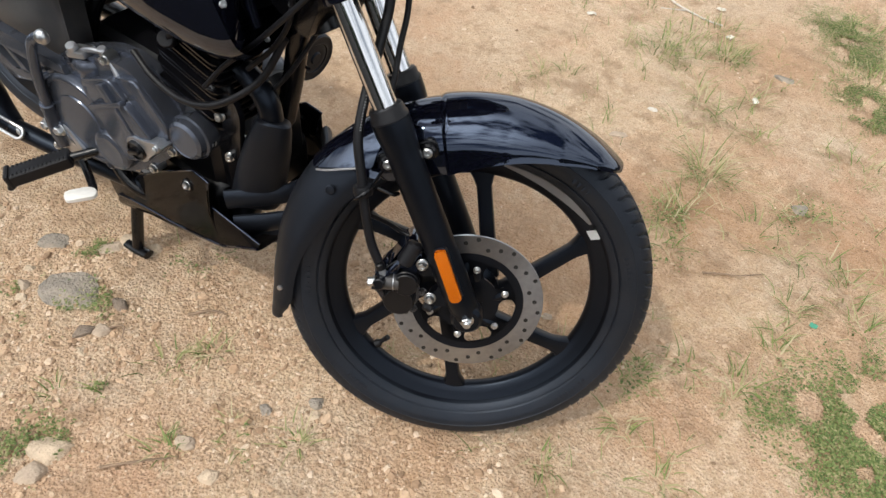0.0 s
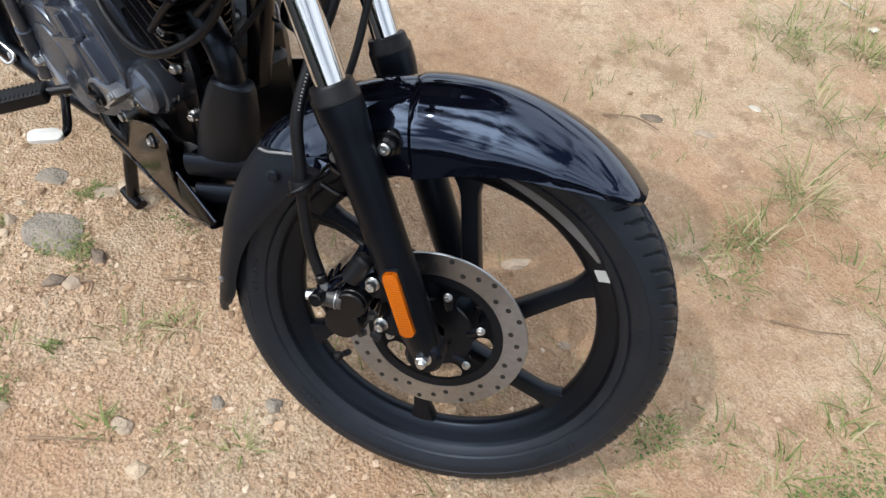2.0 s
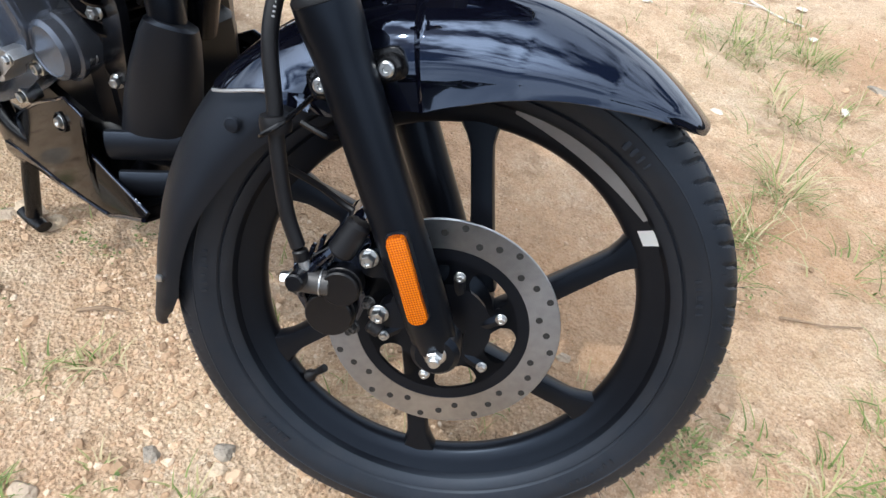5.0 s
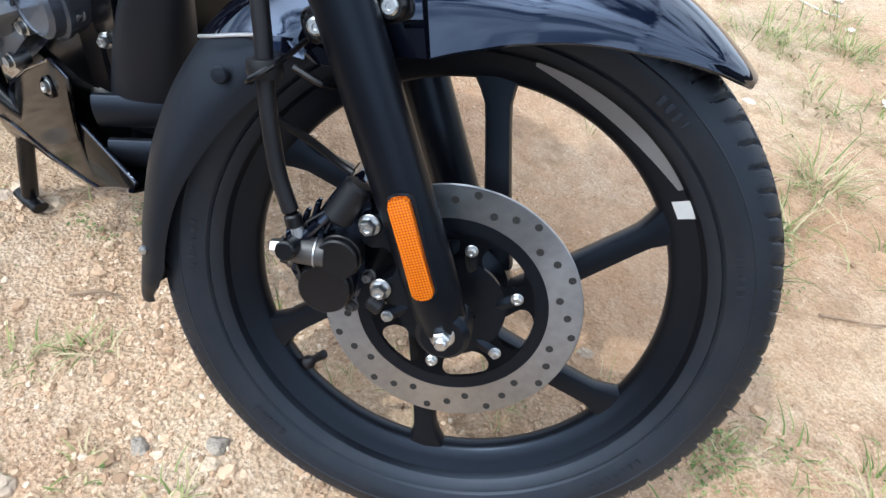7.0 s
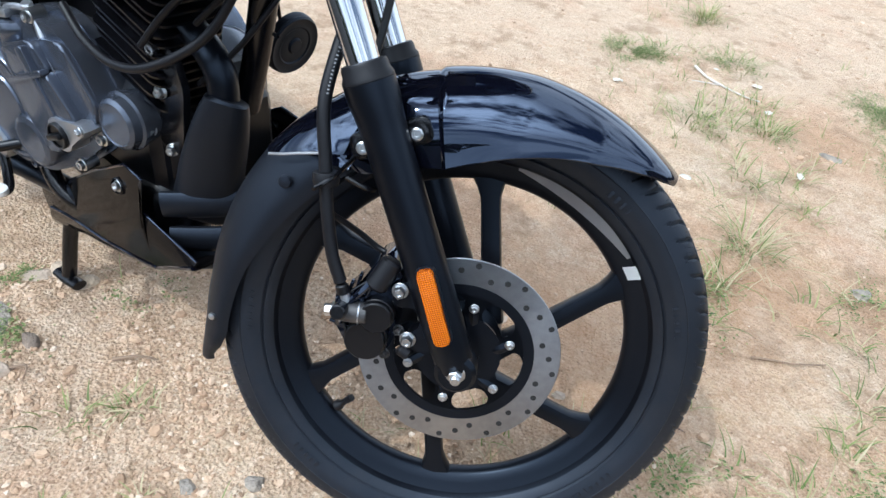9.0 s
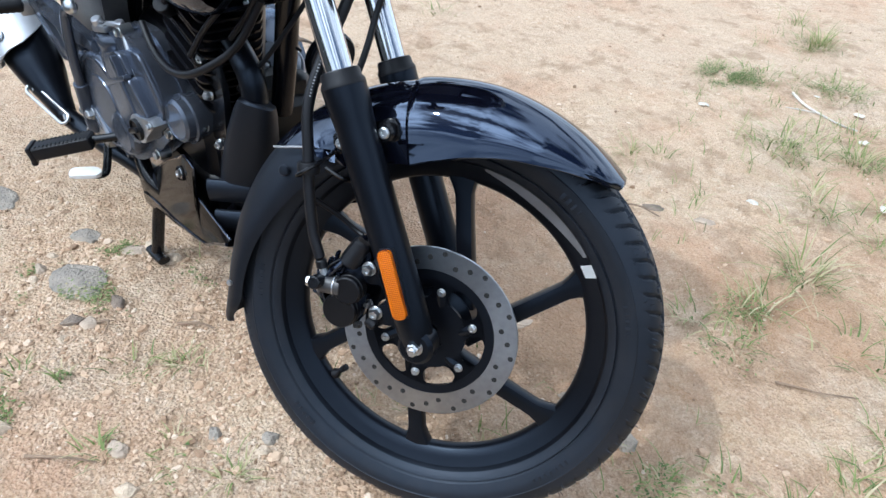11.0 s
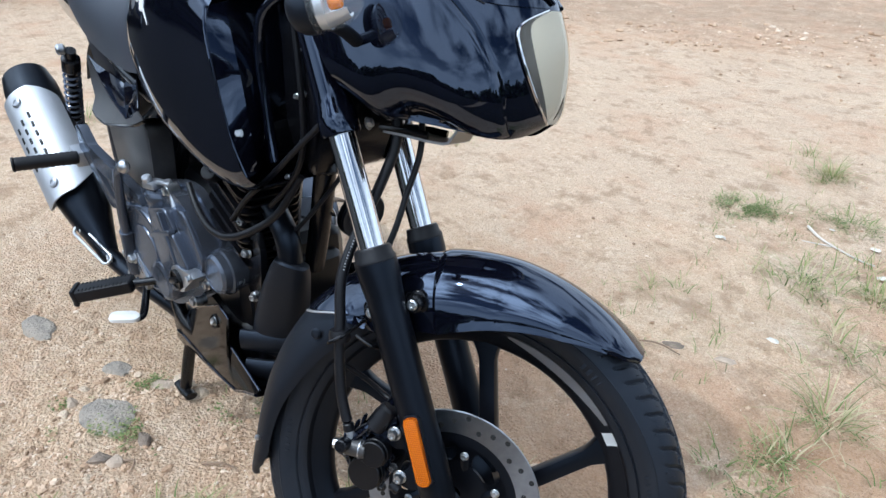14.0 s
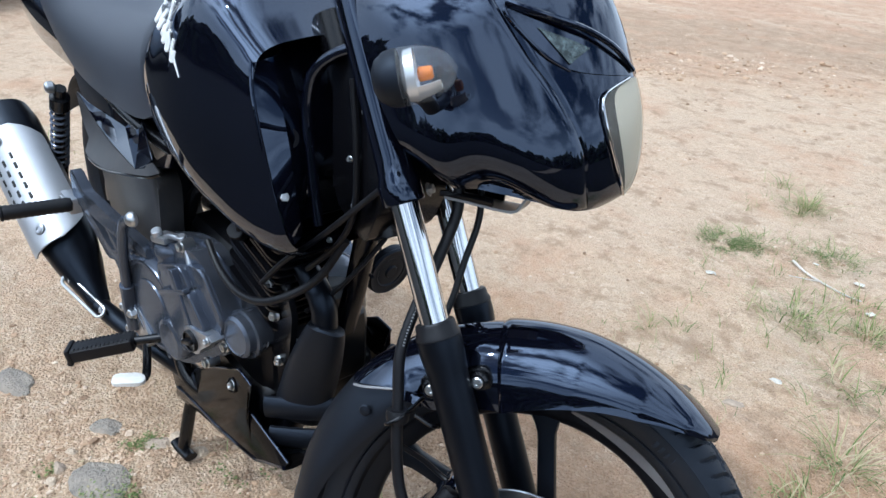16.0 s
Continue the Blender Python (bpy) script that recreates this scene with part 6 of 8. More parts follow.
def build_exhaust():
    bm = B()
    tube(bm, [(-0.83, -0.045, 0.555), (-0.80, -0.048, 0.562), (-0.757, -0.051, 0.552), (-0.722, -0.053, 0.52), (-0.728, -0.055, 0.45), (-0.768, -0.06, 0.35), (-0.80, -0.07, 0.27), (-0.88, -0.09, 0.225), (-1.0, -0.11, 0.215), (-1.12, -0.14, 0.225), (-1.22, -0.175, 0.242), (-1.325, -0.207, 0.264)], 0.0185, 16, 8)
    ex = part("exhaust_pipe", bm, SATIN, bike, "matte black exhaust pipe and silencer", frame_m=BODY)
    bm = B()
    g0, g1 = Vector((-0.714, -0.053, 0.498)), Vector((-0.783, -0.064, 0.300))
    gx = Vector((0.75, -0.62, 0.24)).normalized()
    gy = (g1 - g0).normalized().cross(gx)
    rings = []
    for s, w, d in ((0.0, 0.021, 0.020), (0.02, 0.029, 0.024), (0.10, 0.034, 0.027), (0.30, 0.041, 0.031), (0.55, 0.046, 0.034), (0.80, 0.047, 0.036), (0.97, 0.047, 0.037), (1.0, 0.044, 0.034)):
        c = g0.lerp(g1, s)
        rings.append([c + gy * (w * math.copysign(abs(math.cos(q)) ** 0.75, math.cos(q))) + gx * (d * math.copysign(abs(math.sin(q)) ** 0.75, math.sin(q))) for q in [2 * math.pi * k / 32 for k in range(32)]])
    loft(bm, rings)
    part("pipe_guard", bm, PLASTIC, ex, "matte black downpipe guard", frame_m=BODY)
    a, b = Vector((-1.328, -0.205, 0.264)), Vector((-1.757, -0.236, 0.550))
    ln = (b - a).length
    bm = B()
    spun(bm, a, b, [(1e-5, 0), (0.020, 0), (0.026, 0.03), (0.044, 0.10), (0.053, 0.15), (0.056, 0.20), (0.057, ln - 0.05), (0.050, ln - 0.01), (0.03, ln), (0.02, ln - 0.02), (1e-5, ln - 0.02)], 40)
    part("silencer", bm, SATIN, ex, "matte black silencer can", frame_m=BODY)
    # heat shield: a bent silver plate with rows of slots
    d = (b - a).normalized()
    out_dir = Vector((0.40, -0.80, 0.52))
    out_dir = (out_dir - d * out_dir.dot(d)).normalized()
    side = d.cross(out_dir)
    def at(s, ang, r=0.065):
        return a + d * s + (out_dir * math.cos(radians(ang)) + side * math.sin(radians(ang))) * r
    bm = B()
    s0, s1, span = 0.138, 0.43, 84
    rows = []
    for i in range(25):
        t = i / 24
        s = s0 + (s1 - s0) * t
        e = span * (min(1, (t + 0.03) * 6) ** 0.5 if t < 0.16 else min(1, (1.03 - t) * 6) ** 0.5)
        rows.append([at(s, -e + 2 * e * j / 16) for j in range(17)])
    patch(bm, rows, 0.003)
    sh = part("heat_shield", bm, SILVER, ex, "silver heat shield with slots", frame_m=BODY)
    for row in range(3):
        for k in range(5):
            s = 0.235 + k * 0.026 + row * 0.008
            ang = -18 + row * 18
            bm = B()
            c = at(s, ang, 0.0682)
            nrm = (out_dir * math.cos(radians(ang)) + side * math.sin(radians(ang)))
            block(bm, (0, 0, 0), (0.006, 0.0025, 0.0155), 0.0012)
            rot = Matrix((nrm.cross(d), nrm, d)).transposed().to_4x4()
            bm.transform(Matrix.Translation(c) @ rot)
            part("slot", bm, DARK_VOID, sh, "dark slot", frame_m=BODY)
    for s in (0.175, 0.40):
        bm = B()
        c = at(s, 6, 0.0675)
        spun(bm, c, c + out_dir, [(1e-5, 0), (0.0115, 0), (0.0115, 0.003), (0.008, 0.0055), (0.0045, 0.0055), (0.004, 0.0035), (1e-5, 0.0035)], 24)
        part("shield_bolt", bm, ALU, sh, frame_m=BODY)
    # chrome clamp loop
    bm = B()
    c0, c1 = Vector((-1.383, -0.245, 0.307)), Vector((-1.288, -0.218, 0.275))
    u = (c1 - c0).normalized()
    w = Vector((0.80, -0.40, 0.45)).cross(u).normalized()
    loop = []
    for i in range(24):
        t = 2 * math.pi * i / 24
        e = c1 if math.cos(t) > 0 else c0
        loop.append(e + u * (0.011 * math.cos(t)) + w * (0.011 * math.sin(t)))
    tube(bm, loop + [loop[0]], 0.0032, 10, 1)
    part("clamp_loop", bm, ZINC, ex, "zinc-plated stay loop", frame_m=BODY)
    for c in (c0, c1):
        bm = B()
        hexbolt(bm, c + Vector((0, 0.01, 0)), (0, -1, 0.1), 0.0075, 0.008)
        part("stay_bolt", bm, ZINC, ex, "zinc bolt", frame_m=BODY)
    return ex


build_exhaust()


def build_footrests():
    # rider's hanger, peg and brake pedal
    bm = B()
    tube(bm, [(-1.083, -0.186, 0.548), (-1.112, -0.192, 0.532), (-1.134, -0.194, 0.49), (-1.150, -0.194, 0.43), (-1.160, -0.192, 0.385)], 0.0090, 12, 6)
    rod(bm, (-1.159, -0.192, 0.392), (-1.163, -0.191, 0.378), 0.0130)
    tube(bm, [(-1.161, -0.191, 0.38), (-1.170, -0.189, 0.335), (-1.172, -0.186, 0.29)], 0.0130, 12, 5, flat=0.75)
    hang = part("footrest_hanger", bm, ENGINE, bike, "cast grey footrest hanger", frame_m=BODY)
    bm = B()
    spun(bm, (-1.080, -0.187, 0.549), (-1.068, -0.22, 0.555), [(1e-5, 0), (0.0125, 0), (0.0125, 0.004), (0.0095, 0.009), (0.006, 0.011), (1e-5, 0.012)], 28)
    part("dome_nut", bm, ZINC, hang, "chrome dome nut", frame_m=BODY)
    for p in ((-1.215, -0.185, 0.315), (-1.16, -0.187, 0.33), (-1.185, -0.187, 0.285)):
        bm = B()
        hexbolt(bm, p, (0.25, -0.95, 0.1), 0.0088, 0.010)
        part("hanger_bolt", bm, ZINC, hang, "zinc nut", frame_m=BODY)
    bm = B()
    prism(bm, rounded([(-1.23, 0.34), (-1.15, 0.35), (-1.10, 0.30), (-1.13, 0.265), (-1.20, 0.275)], 0.015), -0.16, -0.183, 0.003)
    part("hanger_plate", bm, ALU, hang, "cast grey plate", frame_m=BODY)
    bm = B()
    o, i = Vector((-1.172, -0.302, 0.279)), Vector((-1.112, -0.205, 0.303))
    d = (i - o).normalized()
    lie, span = along(o, i), (i - o).length
    block(bm, (0, span * 0.5, 0), (0.035, span, 0.026), 0.007, m=lie, segs=3)
    block(bm, (0, 0.005, 0.001), (0.039, 0.010, 0.031), 0.005, m=lie)
    for k in range(13):
        for x, z in ((-0.0120, 0.0125), (0.0120, 0.0125)):
            block(bm, (x, 0.016 + k * (span - 0.026) / 12, z), (0.008, 0.0050, 0.0030), 0.0012, m=lie, segs=1)
    rod(bm, o + Vector((-0.002, 0.004, -0.012)), o + Vector((-0.006, -0.001, -0.028)), 0.006, n=12)
    peg = part("footpeg", bm, HOSE, bike, "black rubber rider footpeg", frame_m=BODY)
    bm = B()
    rod(bm, i - d * 0.004, Vector((-1.075, -0.16, 0.315)), 0.008, n=14)
    part("peg_stem", bm, FRAME, peg, frame_m=BODY)
    bm = B()
    tube(bm, [(-1.17, -0.17, 0.27), (-1.11, -0.19, 0.268), (-1.06, -0.21, 0.262), (-1.035, -0.228, 0.272), (-1.027, -0.24, 0.284)], 0.0075, 12, 6, flat=0.6)
    ped = part("brake_pedal", bm, FRAME, bike, "black brake pedal with worn pale pad", frame_m=BODY)
    bm = B()
    pad = rounded([(-0.027, -0.012), (0.017, -0.016), (0.029, 0.0), (0.024, 0.013), (-0.024, 0.015)], 0.009)
    prism(bm, pad, 0.0, 0.007, 0.0015, Matrix.Translation((-1.027, -0.247, 0.2865)) @ Matrix.Rotation(radians(55), 4, "Z") @ Matrix.Rotation(radians(90), 4, "X"))
    part("pedal_pad", bm, WHITE_PAD, ped, "pale worn pad", frame_m=BODY)
    # passenger footrest arm
    for sgn in (-1, 1):
        bm = B()
        splay = Matrix(((1, 0, 0, 0), (-0.16 * sgn, 1, 0, -0.1744 * sgn), (0, 0, 1, 0), (0, 0, 0, 1)))      # the arm spreads outwards to the rear
        prism(bm, rounded([(-1.348, 0.547), (-1.334, 0.551), (-1.303, 0.518), (-1.212, 0.502), (-1.100, 0.482), (-1.092, 0.464), (-1.19, 0.464), (-1.285, 0.478), (-1.300, 0.470), (-1.350, 0.492)], 0.005), sgn * 0.152, sgn * 0.170, 0.003, splay)
        arm = part("passenger_footrest_arm", bm, ENGINE, bike, "grey cast passenger footrest arm", frame_m=BODY)
        for rail in ([(-1.345, 0.478), (-1.305, 0.478), (-1.240, 0.426), (-1.160, 0.440), (-1.155, 0.424), (-1.255, 0.401), (-1.308, 0.450)], [(-1.262, 0.486), (-1.246, 0.484), (-1.200, 0.428), (-1.216, 0.424)]):
            bm = B()
            prism(bm, rounded(rail, 0.005), sgn * 0.154, sgn * 0.166, 0.003, splay)
            part("arm_rail", bm, ENGINE, arm, frame_m=BODY)
        bm = B()
        hexbolt(bm, (-1.372, 0.224 * sgn, 0.482), (0.2, 0.95 * sgn, 0.25), 0.0085, 0.006)
        part("knuckle_bolt", bm, ZINC, arm, "zinc bolt", frame_m=BODY)
        bm = B()
        o, i = Vector((-1.345, sgn * 0.335, 0.49)), Vector((-1.33, sgn * 0.215, 0.487))
        spun(bm, o, i, [(1e-5, 0), (0.0135, 0), (0.015, 0.003)] + [(0.0128 + 0.0012 * (k % 2), 0.006 + k * 0.0048) for k in range(22)] + [(0.012, 0.115), (1e-5, 0.118)], 18)
        part("passenger_peg", bm, HOSE, arm, "black rubber passenger peg", frame_m=BODY)
        bm = B()
        block(bm, (-1.362, sgn * 0.210, 0.479), (0.056, 0.032, 0.032), 0.006)
        part("peg_knuckle", bm, ALU, arm, frame_m=BODY)


build_footrests()


def build_belly():
    def line(pts, y, n=4):
        """A polyline of (x, z) on the plane y, with n steps between its corners."""
        out = []
        for (x0, z0), (x1, z1) in zip(pts, pts[1:]):
            out += [Vector((x0 + (x1 - x0) * k / n, y, z0 + (z1 - z0) * k / n)) for k in range(n)]
        return out + [Vector((pts[-1][0], y, pts[-1][1]))]
    TOP = [(-1.150, 0.143), (-1.112, 0.190), (-1.035, 0.256), (-0.947, 0.315), (-0.848, 0.372), (-0.809, 0.368), (-0.829, 0.310), (-0.765, 0.303), (-0.700, 0.296)]
    LOW = [(-1.132, 0.155), (-1.085, 0.168), (-1.020, 0.181), (-0.950, 0.192), (-0.865, 0.213), (-0.825, 0.224), (-0.793, 0.234), (-0.750, 0.262), (-0.698, 0.292)]
    for sgn in (-1, 1):
        top, low = line(TOP, 0.130 * sgn), line(LOW, 0.138 * sgn)
        rows = []
        for k in range(9):
            u = k / 8
            out = 0.002 * math.sin(math.pi * u)
            rows.append([a.lerp(b, u) + Vector((0, sgn * out * min(1.0, 0.15 + (b - a).length / 0.10), 0)) for a, b in zip(top, low)])
        bm = B()
        patch(bm, rows, 0.003)
        pan = part("belly_pan", bm, BROWN_GLOSS, bike, "gloss black belly pan", frame_m=BODY, angle=30)
        bm = B()
        deep = [max(0.0, min(1.0, (-0.79 - p.x) / 0.34)) for p in low]       # the skirt is deepest at the rear
        patch(bm, [[p + Vector((-0.040 * q * u, (-0.001 - 0.015 * u * u) * sgn, -0.056 * q * u - 0.004 * u)) for p, q in zip(low, deep)] for u in (0.0, 0.35, 0.7, 1.0)] + [[p + Vector((-0.040 * q, -0.050 * sgn, -0.056 * q - 0.006)) for p, q in zip(low, deep)]], 0.003)
        part("lower_skirt", bm, BROWN_GLOSS, pan, "glossy dusty lower skirt", frame_m=BODY)
        bm = B()
        tube(bm, low, 0.0028, 10, 1)
        part("pan_edge", bm, PAINT, pan, "rounded glossy edge", frame_m=BODY)
        bm = B()
        tube(bm, top, 0.0022, 10, 1)
        part("pan_edge", bm, PAINT, pan, "rounded glossy edge", frame_m=BODY)
        # rear wing of the pan, rising to the footrest
        bm = B()
        patch(bm, [[Vector((-1.150, 0.124 * sgn, 0.140)), Vector((-1.185, 0.108 * sgn, 0.215)), Vector((-1.205, 0.098 * sgn, 0.290))], [Vector((-1.116, 0.126 * sgn, 0.185)), Vector((-1.150, 0.110 * sgn, 0.240)), Vector((-1.170, 0.098 * sgn, 0.300))]], 0.004)
        part("rear_wing", bm, PAINT, pan, frame_m=BODY)
        bm = B()
        spun(bm, (-0.870, 0.127 * sgn, 0.328), (-0.866, 0.16 * sgn, 0.336), [(0.0125, 0), (0.0125, 0.010), (0.0105, 0.011), (0.0100, 0.006), (1e-5, 0.006)], 24)
        part("bolt_recess", bm, FRAME, pan, frame_m=BODY)
        bm = B()
        spun(bm, (-0.868, 0.131 * sgn, 0.330), (-0.864, 0.16 * sgn, 0.338), [(1e-5, 0), (0.0085, 0), (0.0085, 0.005), (0.0065, 0.006), (0.006, 0.010), (0.0035, 0.0105), (1e-5, 0.0085)], 20)
        part("belly_bolt", bm, ZINC, pan, "zinc bolt", frame_m=BODY)
    # ribbed front apron between the halves
    for z, x in ((0.338, -0.712), (0.288, -0.700), (0.246, -0.716)):
        bm = B()
        tube(bm, [(x - 0.075, -0.118, z - 0.002), (x - 0.03, -0.075, z + 0.002), (x, -0.03, z + 0.004), (x, 0.03, z + 0.004), (x - 0.03, 0.075, z + 0.002), (x - 0.075, 0.118, z - 0.002)], 0.0105, 14, 6, flat=1.9)
        part("apron_rib", bm, PLASTIC, bike, "black ribbed plastic apron", frame_m=BODY)


build_belly()


def build_frame():
    bm = B()
    tube(bm, [(-0.655, 0, 0.80), (-0.675, 0, 0.72), (-0.70, 0, 0.625), (-0.722, 0, 0.545), (-0.752, 0, 0.455)], 0.0165, 16, 6)
    tube(bm, [(-0.68, 0, 0.86), (-0.80, 0, 0.82), (-1.0, 0, 0.74), (-1.14, 0, 0.66)], 0.02, 16, 6)
    for s in (-1, 1):
        tube(bm, [(-0.67, 0.02 * s, 0.76), (-0.76, 0.04 * s, 0.715), (-0.95, 0.06 * s, 0.66), (-1.12, 0.075 * s, 0.54), (-1.17, 0.085 * s, 0.36)], 0.0125, 14, 6)
        tube(bm, [(-1.08, 0.10 * s, 0.64), (-1.3, 0.115 * s, 0.66), (-1.6, 0.11 * s, 0.72), (-1.85, 0.09 * s, 0.79)], 0.0125, 14, 6)
    frm = part("frame", bm, FRAME, bike, "black tubular steel frame", frame_m=BODY)
    for sg in (-1, 1):
        bm = B()
        tube(bm, [(-1.17, 0.125 * sg, 0.335), (-1.12, 0.132 * sg, 0.275), (-1.06, 0.136 * sg, 0.22), (-1.0, 0.10 * sg, 0.185)], 0.014, 12, 5)
        part("lower_rail", bm, FRAME, frm, frame_m=BODY)
    # head gusset and its bolts, seen beside the fork
    bm = B()
    prism(bm, rounded([(-0.70, 0.885), (-0.625, 0.90), (-0.60, 0.72), (-0.63, 0.66), (-0.70, 0.70)], 0.015), -0.05, 0.05, 0.004)
    part("head_gusset", bm, FRAME, frm, frame_m=BODY)
    bm = B()
    tube(bm, [(-0.65, -0.055, 0.86), (-0.64, -0.056, 0.78), (-0.645, -0.056, 0.70), (-0.68, -0.06, 0.64), (-0.735, -0.07, 0.585)], 0.004, 10, 6)
    tube(bm, [(-0.60, -0.05, 0.745), (-0.64, -0.07, 0.70), (-0.69, -0.085, 0.65), (-0.745, -0.10, 0.60), (-0.79, -0.11, 0.55)], 0.004, 10, 6)
    tube(bm, [(-0.62, 0.03, 0.75), (-0.66, 0.02, 0.66), (-0.70, -0.03, 0.57), (-0.76, -0.06, 0.50)], 0.0035, 10, 6)
    part("wiring", bm, HOSE, frm, "black cables beside the steering head", frame_m=BODY)
    for p in ((-0.645, -0.054, 0.71), (-0.655, -0.054, 0.765), (-0.625, -0.054, 0.83), (-0.70, -0.055, 0.64)):
        bm = B()
        hexbolt(bm, p, (0.3, -0.95, 0), 0.0030, 0.004)
        part("frame_bolt", bm, ZINC, frm, "small zinc bolt", frame_m=BODY)
    # horn
    bm = B()
    c = Vector((-0.80, 0.120, 0.490))
    ax = Vector((0.97, 0.04, -0.18)).normalized()
    spun(bm, c - ax * 0.03, c + ax * 0.03, [(1e-5, 0), (0.018, 0), (0.022, 0.012), (0.039, 0.014), (0.0445, 0.016), (0.0445, 0.022), (0.0425, 0.026), (0.0435, 0.028), (0.041, 0.031), (0.034, 0.0285), (0.028, 0.030), (0.026, 0.0285), (0.018, 0.030), (0.012, 0.029), (0.010, 0.032), (1e-5, 0.032)], 40)
    horn = part("horn", bm, PLASTIC, bike, "round black horn", frame_m=BODY)
    bm = B()
    tube(bm, [c - ax * 0.02, c + Vector((-0.02, -0.03, 0.03)), c + Vector((0.03, -0.08, 0.06)), (-0.70, 0.01, 0.565)], 0.006, 8, 5, flat=0.4)
    tube(bm, [c - ax * 0.03 + Vector((0, 0, 0.02)), c + Vector((-0.01, -0.02, 0.07)), c + Vector((0.06, -0.06, 0.10))], 0.003, 8, 5)
    part("horn_bracket", bm, FRAME, horn, frame_m=BODY)
    # centre stand
    bm = B()
    for s in (-1, 1):
        tube(bm, [(-1.098, 0.085 * s, 0.20), (-1.105, 0.12 * s, 0.14), (-1.118, 0.145 * s, 0.02)], 0.0125, 14, 5)
        tube(bm, [(-1.155, 0.148 * s, 0.006), (-1.12, 0.147 * s, 0.008), (-1.085, 0.145 * s, 0.014)], 0.013, 12, 4, flat=0.6)
    rod(bm, (-1.10, -0.12, 0.14), (-1.10, 0.12, 0.14), 0.011, n=16)
    stand = part("centre_stand", bm, FRAME, bike, "black tubular centre stand", frame_m=BODY)
    bm = B()
    prism(bm, rounded([(-1.165, 0.185), (-1.09, 0.195), (-1.075, 0.15), (-1.11, 0.125), (-1.15, 0.13)], 0.015), -0.135, -0.123, 0.002)
    part("stand_stop", bm, FRAME, stand, frame_m=BODY)


build_frame()


def build_rear():
    rear = Matrix.Translation((-1.665, MID, 0.325))
    bm = B()
    prof = [(0.23, -0.034), (0.224, -0.03), (0.205, -0.024), (0.19, -0.012), (0.189, 0), (0.19, 0.012), (0.205, 0.024), (0.224, 0.03), (0.23, 0.034), (0.215, 0.0)]
    lathe(bm, prof, 120, closed=True)
    lathe(bm, [(0.01, -0.07), (0.075, -0.06), (0.075, 0.06), (0.01, 0.07)], 48, closed=True)
    wheel = part("rear_wheel", bm, SATIN, bike, "satin black rear wheel", frame_m=rear)
    for i in range(6):
        b2 = B()
        a = 17 + 60 * i
        tube(b2, [polar(0.06, a), polar(0.12, a), polar(0.195, a)], 0.0125, 12, 4)
        part("spoke", b2, SATIN, wheel, frame_m=rear)
    build_tyre(wheel, rear @ Matrix.Diagonal((1.0, 1.22, 1.0, 1)), "black rubber rear tyre")
    bm = B()
    for s in (-1, 1):
        tube(bm, [(-1.15, 0.09 * s, 0.36), (-1.25, 0.10 * s, 0.355), (-1.45, 0.115 * s, 0.345), (-1.70, 0.118 * s, 0.325)], 0.02, 14, 6, flat=1.2)
    rod(bm, (-1.16, -0.1, 0.36), (-1.16, 0.1, 0.36), 0.022)
    rod(bm, (-1.665, -0.135, 0.325), (-1.665, 0.135, 0.325), 0.009)
    part("swingarm", bm, FRAME, bike, "black swingarm", frame_m=BODY)
    bm = B()
    rows = []
    for i in range(25):
        a = 20 + 130 * i / 24
        rows.append([Vector((-1.665, 0, 0.325)) + polar(0.335 - 0.03 * abs(j / 6 - 1) ** 2, a, -0.075 + 0.15 * j / 12) for j in range(13)])
    patch(bm, rows)
    part("rear_mudguard", bm, PLASTIC, bike, "black plastic rear mudguard", frame_m=BODY)
    for s in (-1, 1):
        top, bot = Vector((-1.520, 0.165 * s, 0.650)), Vector((-1.666, 0.170 * s, 0.390))
        d = (bot - top).normalized()
        bm = B()
        spun(bm, top, bot, [(1e-5, 0), (0.012, 0), (0.012, 0.02), (0.019, 0.022), (0.019, 0.05), (0.010, 0.052), (0.010, 0.22), (0.016, 0.225), (0.016, 0.28), (1e-5, 0.297)], 24)
        sh = part("rear_shock", bm, FRAME, bike, "black coil-over rear shock", frame_m=BODY)
        bm = B()
        e1 = d.cross(Vector((0, 1, 0))).normalized()
        e2 = d.cross(e1)
        pts = [top + d * (0.05 + 0.175 * i / 120) + (e1 * math.cos(i * 0.55) + e2 * math.sin(i * 0.55)) * 0.0162 for i in range(121)]
        tube(bm, pts, 0.0032, 8, 1)
        part("coil_spring", bm, ENGINE, sh, "dark metallic coil spring", frame_m=BODY)
        bm = B()
        rod(bm, top + Vector((0, 0.008 * s, 0.004)), top + Vector((0, 0.026 * s, 0.004)), 0.0115, n=20, ch=0.004)
        part("shock_nut", bm, ZINC, sh, "zinc dome nut", frame_m=BODY)


build_rear()


